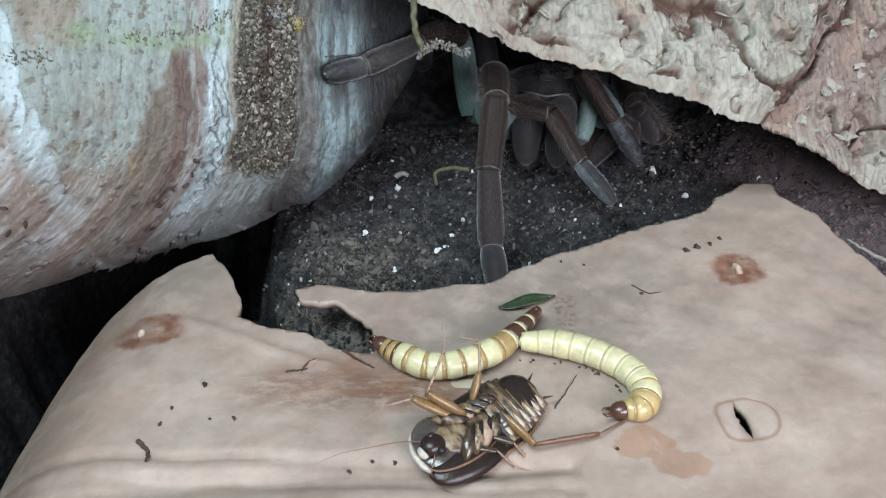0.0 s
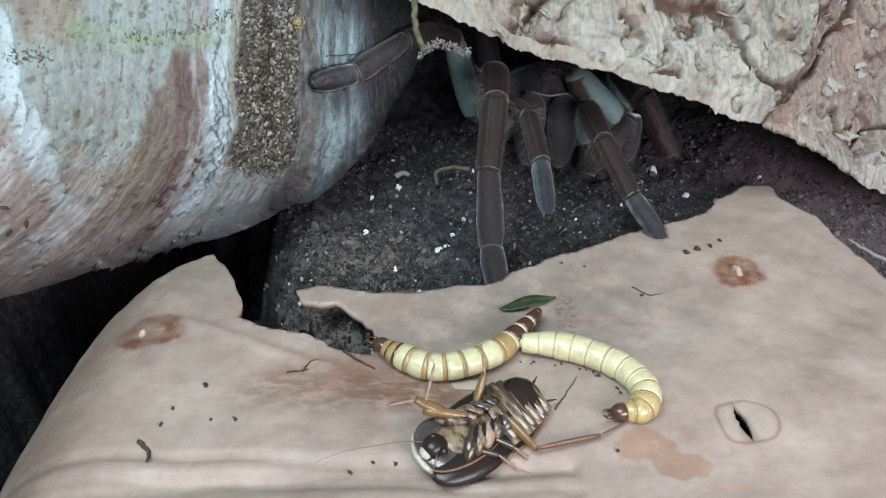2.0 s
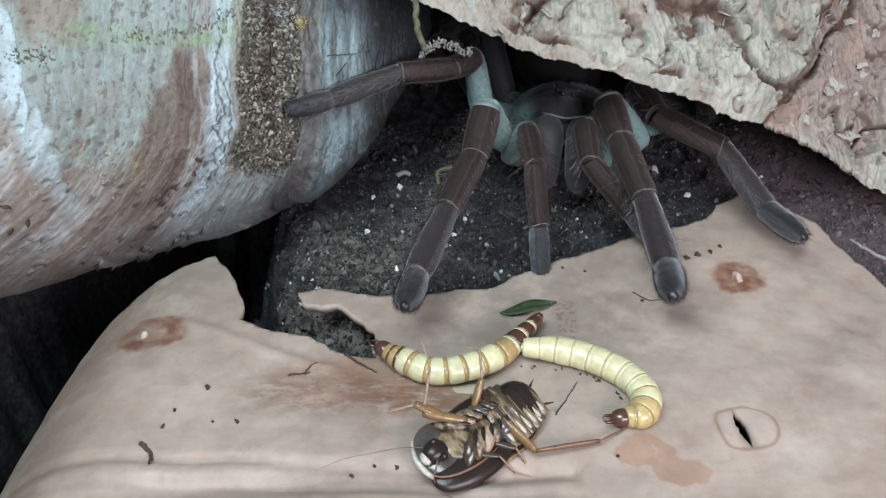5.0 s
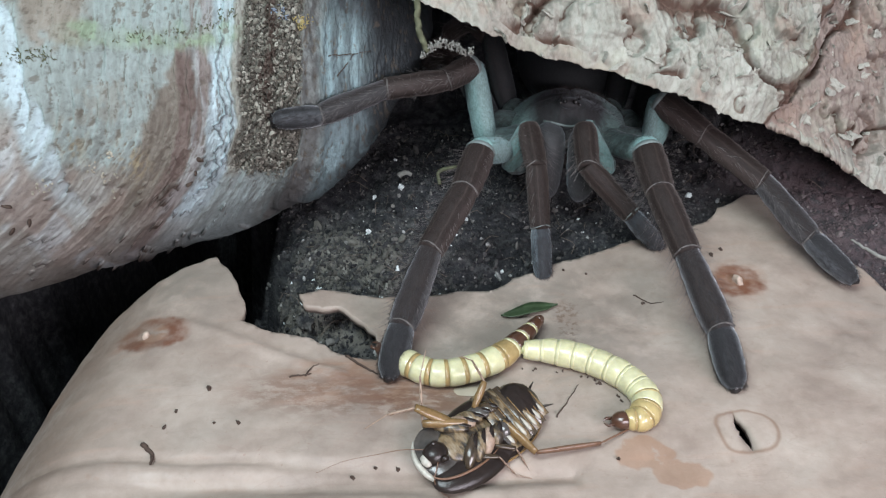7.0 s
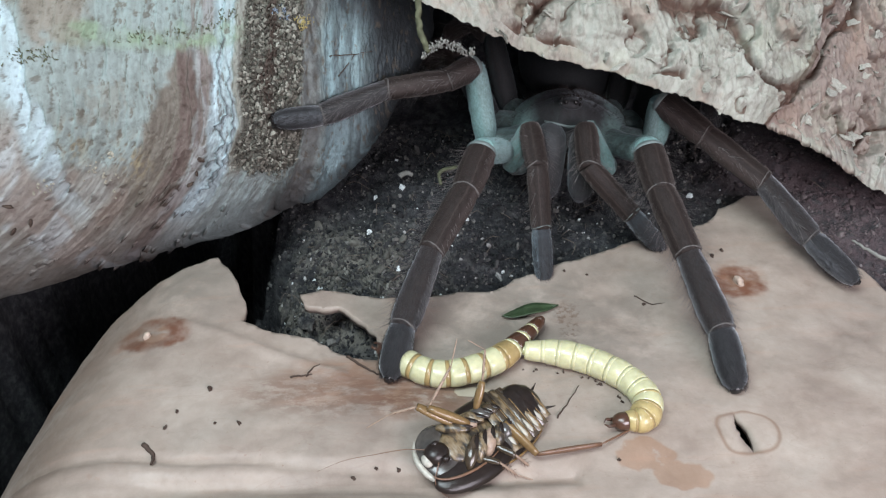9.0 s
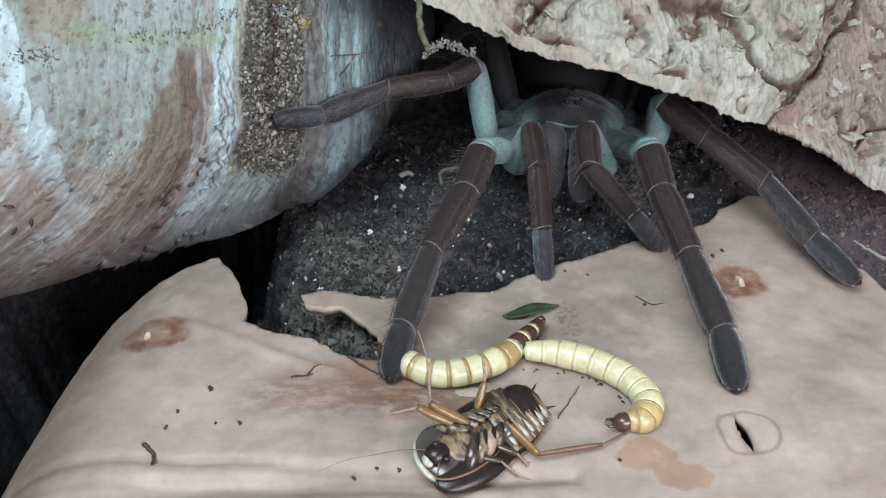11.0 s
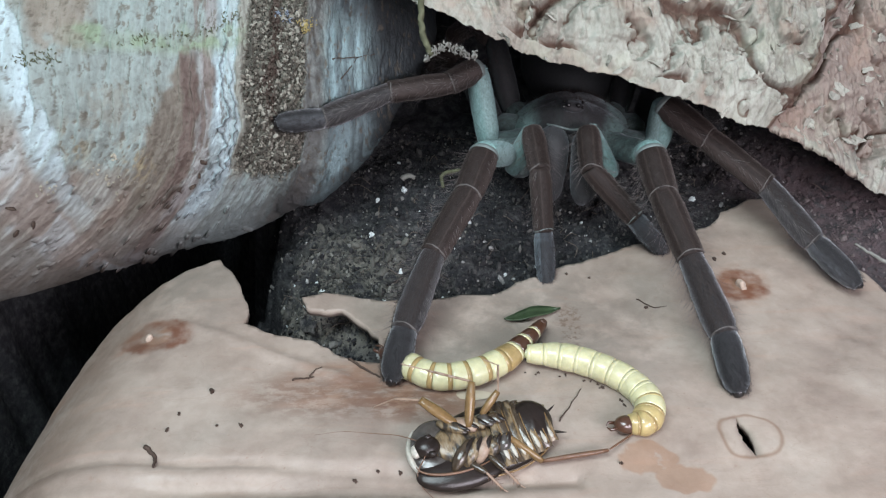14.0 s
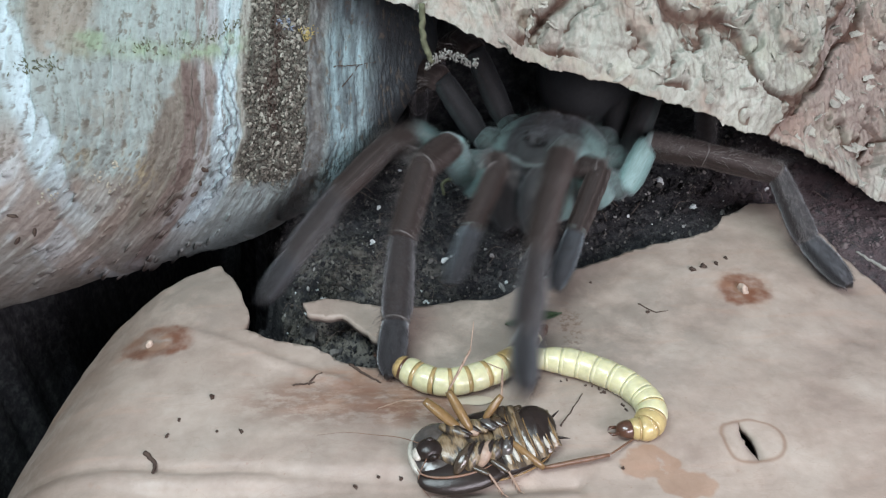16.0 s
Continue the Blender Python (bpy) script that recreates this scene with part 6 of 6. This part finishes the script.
legs["second_l"].at(16, (1.4, 20.3, 46.3), (-10.0, 11.4, 44.1), (-24.2, -0.0, 34.7), (-39.5, -16.2, 18.7), (-50.0, -27.6, 5.8))
legs["second_r"].at(0, (64.2, 57.9, 30.3), (66.6, 52.2, 25.6), (70.5, 47.8, 19.3), (71.9, 46.8, 14.5), (73.4, 47.5, 12.0))
legs["second_r"].at(1.8, (64.0, 57.8, 30.2), (66.4, 52.1, 25.5), (70.2, 47.7, 19.2), (71.7, 46.8, 14.4), (73.1, 47.4, 11.9))
legs["second_r"].at(2.5, (65.4, 46.3, 31.2), (69.4, 38.7, 30.7), (75.6, 32.9, 29.5), (79.5, 27.0, 24.6), (78.9, 19.5, 24.2))
legs["second_r"].at(3, (64.8, 39.7, 32.2), (68.7, 32.1, 31.8), (74.2, 22.6, 28.8), (80.5, 15.4, 21.9), (81.9, 5.8, 22.1))
legs["second_r"].at(3.5, (65.2, 37.3, 32.3), (69.9, 29.3, 31.2), (77.0, 17.4, 24.7), (85.1, 8.5, 19.0), (87.7, -1.1, 19.2))
legs["second_r"].at(3.8, (65.6, 35.2, 32.7), (71.1, 25.9, 30.0), (79.8, 15.1, 25.0), (89.5, 6.2, 19.3), (91.6, -3.5, 19.3))
legs["second_r"].at(4, (65.4, 31.3, 34.1), (73.5, 21.0, 29.9), (85.3, 8.7, 22.7), (93.9, -2.7, 16.9), (96.5, -12.0, 17.7))
legs["second_r"].at(4.3, (65.4, 31.3, 34.1), (73.4, 21.0, 29.9), (85.2, 8.7, 22.7), (93.9, -2.7, 16.9), (96.4, -12.0, 17.7))
legs["second_r"].at(6.3, (65.4, 27.5, 35.6), (78.4, 16.5, 30.4), (94.4, 5.2, 21.3), (105.8, -9.5, 10.7), (115.9, -21.7, 4.0))
legs["second_r"].at(8, (65.4, 27.5, 35.6), (78.4, 16.5, 30.4), (94.4, 5.2, 21.3), (105.8, -9.5, 10.7), (115.9, -21.7, 4.0))
legs["second_r"].at(15.3, (65.4, 27.5, 35.6), (78.4, 16.5, 30.4), (94.4, 5.2, 21.3), (105.8, -9.5, 10.7), (115.9, -21.7, 4.0))
legs["second_r"].at(15.5, (65.0, 26.7, 34.5), (78.0, 16.0, 29.7), (96.8, 4.8, 20.6), (106.8, -10.0, 10.0), (115.9, -22.3, 4.0))
legs["second_r"].at(15.7, (65.0, 26.8, 34.7), (77.9, 16.1, 29.9), (96.8, 4.9, 20.8), (106.8, -9.9, 10.2), (115.9, -21.9, 4.0))
legs["second_r"].at(15.85, (66.2, 24.6, 35.0), (79.0, 13.8, 30.0), (99.3, 3.8, 19.3), (107.5, -10.7, 9.0), (116.0, -21.7, 4.0))
legs["second_r"].at(16, (66.8, 20.5, 36.2), (80.9, 10.6, 29.0), (100.1, 2.0, 20.2), (106.7, -9.7, 10.5), (112.9, -20.1, 6.0))
legs["palp_l"].at(0, (31.1, 29.2, 38.2), (38.9, 23.3, 29.6), (46.5, 16.5, 16.5), (53.7, 9.8, 10.4))
legs["palp_l"].at(0.5, (29.0, 26.9, 38.3), (36.8, 20.4, 29.1), (46.5, 16.0, 15.8), (54.5, 10.0, 10.6))
legs["palp_l"].at(1, (29.0, 27.3, 39.0), (35.9, 20.9, 29.8), (45.7, 14.7, 17.4), (54.4, 10.2, 11.0))
legs["palp_l"].at(1.5, (28.0, 28.8, 41.1), (32.1, 21.1, 33.5), (38.0, 10.8, 29.3), (45.2, 1.1, 22.4))
legs["palp_l"].at(2, (26.9, 26.4, 41.2), (28.2, 16.9, 34.5), (29.6, 4.4, 27.1), (30.5, -9.0, 18.5))
legs["palp_l"].at(2.5, (27.5, 21.7, 37.8), (28.7, 12.7, 32.0), (29.6, 1.7, 16.2), (29.8, -11.2, 1.4))
legs["palp_l"].at(3, (27.5, 17.9, 35.9), (28.4, 6.9, 27.2), (29.4, -2.1, 12.6), (29.4, -12.2, -2.0))
legs["palp_l"].at(4.3, (27.2, 16.5, 35.6), (27.3, 5.2, 26.6), (28.6, -3.9, 11.8), (29.0, -14.0, -2.0))
legs["palp_l"].at(6.3, (26.6, 14.8, 35.0), (27.3, 3.8, 26.3), (28.6, -5.3, 11.5), (29.4, -14.9, -2.0))
legs["palp_l"].at(8, (26.6, 14.8, 35.0), (27.3, 3.8, 26.3), (28.6, -5.3, 11.5), (29.4, -14.9, -2.0))
legs["palp_l"].at(15.3, (26.6, 14.8, 35.0), (27.3, 3.8, 26.3), (28.6, -5.3, 11.5), (29.4, -14.9, -2.0))
legs["palp_l"].at(15.5, (25.5, 12.8, 35.7), (24.6, 2.2, 27.4), (26.1, -5.7, 12.7), (28.9, -13.2, -1.5))
legs["palp_l"].at(15.7, (25.5, 13.0, 35.8), (24.6, 2.3, 27.6), (26.1, -5.6, 12.9), (28.8, -13.0, -1.3))
legs["palp_l"].at(15.85, (23.6, 11.2, 36.9), (21.6, 1.6, 30.0), (19.0, -8.5, 19.2), (16.5, -18.8, 7.8))
legs["palp_l"].at(16, (17.4, 2.7, 35.1), (11.6, -7.2, 27.9), (6.0, -16.2, 18.7), (1.3, -25.0, 9.6))
legs["palp_r"].at(0, (48.1, 42.8, 34.9), (53.0, 35.9, 30.2), (59.1, 33.4, 21.5), (65.3, 30.8, 12.5))
legs["palp_r"].at(0.5, (51.3, 36.3, 37.8), (53.5, 28.9, 30.7), (58.0, 20.3, 18.4), (64.6, 8.3, 8.2))
legs["palp_r"].at(1, (47.8, 31.0, 37.3), (51.3, 24.5, 27.9), (58.3, 15.5, 15.0), (66.4, 0.9, 4.7))
legs["palp_r"].at(1.5, (45.6, 29.2, 38.1), (49.6, 20.4, 29.0), (58.2, 10.5, 14.9), (67.7, 0.4, 3.0))
legs["palp_r"].at(2.5, (44.3, 26.8, 38.2), (47.9, 15.8, 29.4), (56.4, 6.1, 15.5), (67.2, -1.3, 3.0))
legs["palp_r"].at(3.5, (42.6, 21.1, 37.1), (45.3, 10.6, 28.9), (55.4, 1.2, 15.5), (66.9, -2.9, 2.0))
legs["palp_r"].at(4.3, (41.8, 17.8, 35.8), (44.0, 7.1, 27.4), (55.4, -0.8, 14.4), (66.7, -2.1, 1.0))
legs["palp_r"].at(6.3, (41.2, 14.8, 35.0), (42.5, 4.2, 26.9), (54.9, -2.2, 14.2), (65.9, -1.3, 1.0))
legs["palp_r"].at(8, (41.2, 14.8, 35.0), (42.5, 4.2, 26.9), (54.9, -2.2, 14.2), (65.9, -1.3, 1.0))
legs["palp_r"].at(15.3, (41.2, 14.8, 35.0), (42.5, 4.2, 26.9), (54.9, -2.2, 14.2), (65.9, -1.3, 1.0))
legs["palp_r"].at(15.5, (40.5, 12.8, 35.7), (42.3, 2.7, 28.1), (50.4, -5.8, 16.1), (58.1, -12.6, 9.8))
legs["palp_r"].at(15.7, (40.4, 13.0, 35.8), (42.2, 2.8, 28.3), (50.4, -5.7, 16.2), (58.1, -12.5, 10.0))
legs["palp_r"].at(15.85, (42.5, 10.8, 36.2), (43.5, 0.6, 28.7), (39.9, -9.4, 17.9), (38.0, -18.4, 8.5))
legs["palp_r"].at(16, (36.4, -0.9, 33.4), (38.6, -12.5, 27.4), (33.6, -21.3, 18.4), (29.5, -29.0, 10.7))
legs["third_l"].at(0, (3.0, 68.0, 42.0), (-4.0, 75.0, 43.0), (-6.0, 88.0, 33.0), (-6.0, 100.0, 18.0), (-7.0, 106.0, 8.0))
legs["third_l"].at(2.6, (3.0, 67.0, 42.0), (-4.0, 74.0, 43.0), (-6.0, 87.0, 33.0), (-6.0, 99.0, 18.0), (-7.0, 105.0, 8.0))
legs["third_l"].at(4, (5.0, 56.0, 42.0), (-2.0, 63.0, 43.0), (-4.0, 76.0, 33.0), (-4.0, 88.0, 18.0), (-5.0, 94.0, 8.0))
legs["third_l"].at(6.3, (5.0, 50.0, 42.0), (-2.0, 57.0, 43.0), (-4.0, 70.0, 33.0), (-4.0, 82.0, 18.0), (-5.0, 88.0, 8.0))
legs["third_l"].at(15.3, (5.0, 50.0, 42.0), (-2.0, 57.0, 43.0), (-4.0, 70.0, 33.0), (-4.0, 82.0, 18.0), (-5.0, 88.0, 8.0))
legs["third_l"].at(16, (-1.0, 38.0, 42.0), (-8.0, 45.0, 43.0), (-10.0, 58.0, 33.0), (-10.0, 70.0, 18.0), (-11.0, 76.0, 8.0))
legs["third_r"].at(0, (73.0, 70.0, 40.0), (82.0, 74.0, 38.0), (91.0, 78.0, 26.0), (95.0, 84.0, 10.0), (97.0, 86.0, 4.0))
legs["third_r"].at(2.6, (73.0, 69.0, 40.0), (82.0, 73.0, 38.0), (91.0, 77.0, 26.0), (95.0, 83.0, 10.0), (97.0, 85.0, 4.0))
legs["third_r"].at(4, (75.0, 58.0, 40.0), (84.0, 62.0, 38.0), (93.0, 66.0, 26.0), (97.0, 72.0, 10.0), (99.0, 74.0, 4.0))
legs["third_r"].at(6.3, (75.0, 52.0, 40.0), (84.0, 56.0, 38.0), (93.0, 60.0, 26.0), (97.0, 66.0, 10.0), (99.0, 68.0, 4.0))
legs["third_r"].at(15.3, (75.0, 52.0, 40.0), (84.0, 56.0, 38.0), (93.0, 60.0, 26.0), (97.0, 66.0, 10.0), (99.0, 68.0, 4.0))
legs["third_r"].at(16, (69.0, 40.0, 40.0), (78.0, 44.0, 38.0), (87.0, 48.0, 26.0), (91.0, 54.0, 10.0), (93.0, 56.0, 4.0))
legs["fourth_l"].at(0, (14.0, 84.0, 42.0), (8.0, 94.0, 44.0), (1.0, 106.0, 34.0), (-2.0, 116.0, 16.0), (-4.0, 120.0, 8.0))
legs["fourth_l"].at(2.6, (14.0, 83.0, 42.0), (8.0, 93.0, 44.0), (1.0, 105.0, 34.0), (-2.0, 115.0, 16.0), (-4.0, 119.0, 8.0))
legs["fourth_l"].at(4, (16.0, 72.0, 42.0), (10.0, 82.0, 44.0), (3.0, 94.0, 34.0), (0.0, 104.0, 16.0), (-2.0, 108.0, 8.0))
legs["fourth_l"].at(6.3, (16.0, 66.0, 42.0), (10.0, 76.0, 44.0), (3.0, 88.0, 34.0), (0.0, 98.0, 16.0), (-2.0, 102.0, 8.0))
legs["fourth_l"].at(15.3, (16.0, 66.0, 42.0), (10.0, 76.0, 44.0), (3.0, 88.0, 34.0), (0.0, 98.0, 16.0), (-2.0, 102.0, 8.0))
legs["fourth_l"].at(16, (10.0, 54.0, 42.0), (4.0, 64.0, 44.0), (-3.0, 76.0, 34.0), (-6.0, 86.0, 16.0), (-8.0, 90.0, 8.0))
legs["fourth_r"].at(0, (62.0, 84.0, 42.0), (68.0, 94.0, 44.0), (75.0, 106.0, 34.0), (78.0, 116.0, 16.0), (80.0, 120.0, 8.0))
legs["fourth_r"].at(2.6, (62.0, 83.0, 42.0), (68.0, 93.0, 44.0), (75.0, 105.0, 34.0), (78.0, 115.0, 16.0), (80.0, 119.0, 8.0))
legs["fourth_r"].at(4, (64.0, 72.0, 42.0), (70.0, 82.0, 44.0), (77.0, 94.0, 34.0), (80.0, 104.0, 16.0), (82.0, 108.0, 8.0))
legs["fourth_r"].at(6.3, (64.0, 66.0, 42.0), (70.0, 76.0, 44.0), (77.0, 88.0, 34.0), (80.0, 98.0, 16.0), (82.0, 102.0, 8.0))
legs["fourth_r"].at(15.3, (64.0, 66.0, 42.0), (70.0, 76.0, 44.0), (77.0, 88.0, 34.0), (80.0, 98.0, 16.0), (82.0, 102.0, 8.0))
legs["fourth_r"].at(16, (58.0, 54.0, 42.0), (64.0, 64.0, 44.0), (71.0, 76.0, 34.0), (74.0, 86.0, 16.0), (76.0, 90.0, 8.0))


# ---- what moves ----
def slab_turn(tilt):
    """The slab rocks on its left rim: its right side lies lower the more the spider leans on it."""
    c = Matrix.Translation((-0.17, 0, 0))
    return c @ Matrix.Rotation(radians(-tilt), 4, "Y") @ c.inverted()


ROCK = [(0.0, 0.95), (1.0, 0.95), (1.5, 0.82), (2.0, 0.76), (2.5, 0.66), (3.0, 0.47), (3.5, 0.38), (4.0, 0.33), (6.5, 0.12), (7.0, 0.04),
        (8.0, 0.0), (15.5, 0.0), (15.8, 0.1), (16.0, 0.28)]


def ride(thing):
    """A thing that lies on the slab rocks with it."""
    m = thing.matrix_basis.copy()
    walk(thing, [(t, slab_turn(a) @ m) for t, a in ROCK])


def lerp_keys(keys, t):
    if t <= keys[0][0]:
        return keys[0][1]
    for (a, ja), (b, jb) in zip(keys, keys[1:]):
        if t <= b:
            u = (t - a) / (b - a)
            u = u * u * (3 - 2 * u)
            return [p.lerp(q, u) for p, q in zip(ja, jb)]
    return keys[-1][1]


def reach(root, joints, lengths):
    """Joints with the true lengths between them, from the root to a tip as near the wanted one as it gets."""
    P = [root] + [j.copy() for j in joints]
    tip = joints[-1]
    for _ in range(12):
        P[-1] = tip.copy()
        for i in range(len(P) - 2, -1, -1):
            d = P[i] - P[i + 1]
            P[i] = P[i + 1] + d * (lengths[i] / max(1e-9, d.length))
        P[0] = root.copy()
        for i in range(1, len(P)):
            d = P[i] - P[i - 1]
            P[i] = P[i - 1] + d * (lengths[i - 1] / max(1e-9, d.length))
    return P


BODY = [(0.0, (37.0, 58.0, 25.0, 0, 0, -8)), (2.0, (37.5, 58.0, 25.0, 0, 0, -8)), (2.5, (38.5, 57.0, 25.0, 0, 0, -8)), (3.0, (39.5, 54.0, 25.0, 0, 0, -8)),
        (3.5, (40.0, 50.5, 25.0, 0, 0, -8)), (4.0, (41.0, 43.5, 25.0, 0, 0, -8)), (4.3, (41.0, 43.5, 25.0, 0, 0, -8)), (6.3, (40.4, 35.9, 25.1, 0, 0, -8)),
        (15.3, (40.4, 35.9, 25.1, 0, 0, -8)), (15.5, (38.5, 35.0, 25.0, 2, 0, -12)), (15.7, (38.5, 35.0, 25.0, 2, 0, -12)), (15.85, (36.0, 31.0, 25.0, 5, 0, -20)),
        (16.0, (31.0, 23.0, 25.0, 10, 0, -28))]


def body_at(t):
    keys = [(a, [Vector(r[:3]), Vector(r[3:])]) for a, r in BODY]
    p, e = lerp_keys(keys, t)
    return pose(p.x / 1000, p.y / 1000, p.z / 1000, *e)


def spider_times():
    return sorted({0.0, 15.85, 16.0, 8.0, 9.2, 10.0, 11.3, 13.0} | {round(0.1 * k, 1) for k in range(0, 75)} | {round(0.1 * k, 1) for k in range(150, 161)})


ROACH = [(0.0, (8.2, -78.0, 37)), (1.5, (8.8, -78.0, 35)), (3.5, (8.4, -78.0, 37)), (6.5, (8.0, -78.0, 38)), (9.2, (8.2, -78.0, 37)), (12.6, (8.2, -78.0, 37)),
         (12.9, (8.4, -78.2, 32)), (13.3, (8.2, -78.6, 24)), (14.0, (7.8, -79.0, 18)), (15.0, (7.8, -79.0, 15)), (16.0, (8.2, -78.6, 16))]


def key_limb(limb, times, body):
    """Keys a limb's lengths in its owner's space."""
    rows = [[] for _ in limb.segs]
    for t in times:
        m = body(t)
        inv = m.inverted()
        P = [inv @ p for p in reach(m @ limb.root, [m @ j for j in lerp_keys(limb.keys, t)] if body is still else lerp_keys(limb.keys, t), limb.lengths)]
        bend = (P[1] - P[0]).cross(P[-1] - P[1])
        for i in range(len(limb.segs)):
            z = (P[i + 1] - P[i]).normalized()
            x = (bend - bend.dot(z) * z).normalized()
            q = Matrix((x, z.cross(x), z)).transposed().to_4x4()
            q.translation = P[i]
            rows[i].append((t, q))
    for ob, r in zip(limb.segs, rows):
        walk(ob, r)


def still(t):
    return Matrix()


def roach_at(t):
    keys = [(a, [Vector(r)]) for a, r in ROACH]
    p = lerp_keys(keys, t)[0]
    tilt = np.interp(t, [r[0] for r in ROCK], [r[1] for r in ROCK])
    return slab_turn(tilt) @ pose(p.x / 1000, p.y / 1000, on_slab(p.x / 1000, p.y / 1000) + 0.0012, 0, 0, p.z) @ pose(0, 0, 0, 14, 0, 0)


def motions():
    for k in range(33):
        inv = roach_at(0.5 * k).inverted()
        tilt = slab_turn(np.interp(0.5 * k, [r[0] for r in ROCK], [r[1] for r in ROCK]))
        roach_legs["hind"].at(0.5 * k, *[inv @ (tilt @ (Vector(p) / 1000)) * (1000 / ROACH_SIZE) for p in HIND])
    walk(roach, [(t, roach_at(t)) for t in [round(0.25 * k, 2) for k in range(65)]])
    for limb in roach_legs.values():
        key_limb(limb, sorted({k[0] for k in limb.keys} | {round(0.5 * k, 1) for k in range(33)}), still)
    for thing in RIDERS:
        ride(thing)
    times = spider_times()
    walk(spider, [(t, body_at(t)) for t in times])
    for limb in legs.values():
        key_limb(limb, times, body_at)


RIDERS = [slab, larva_banded, larva_pale, *bits]
motions()
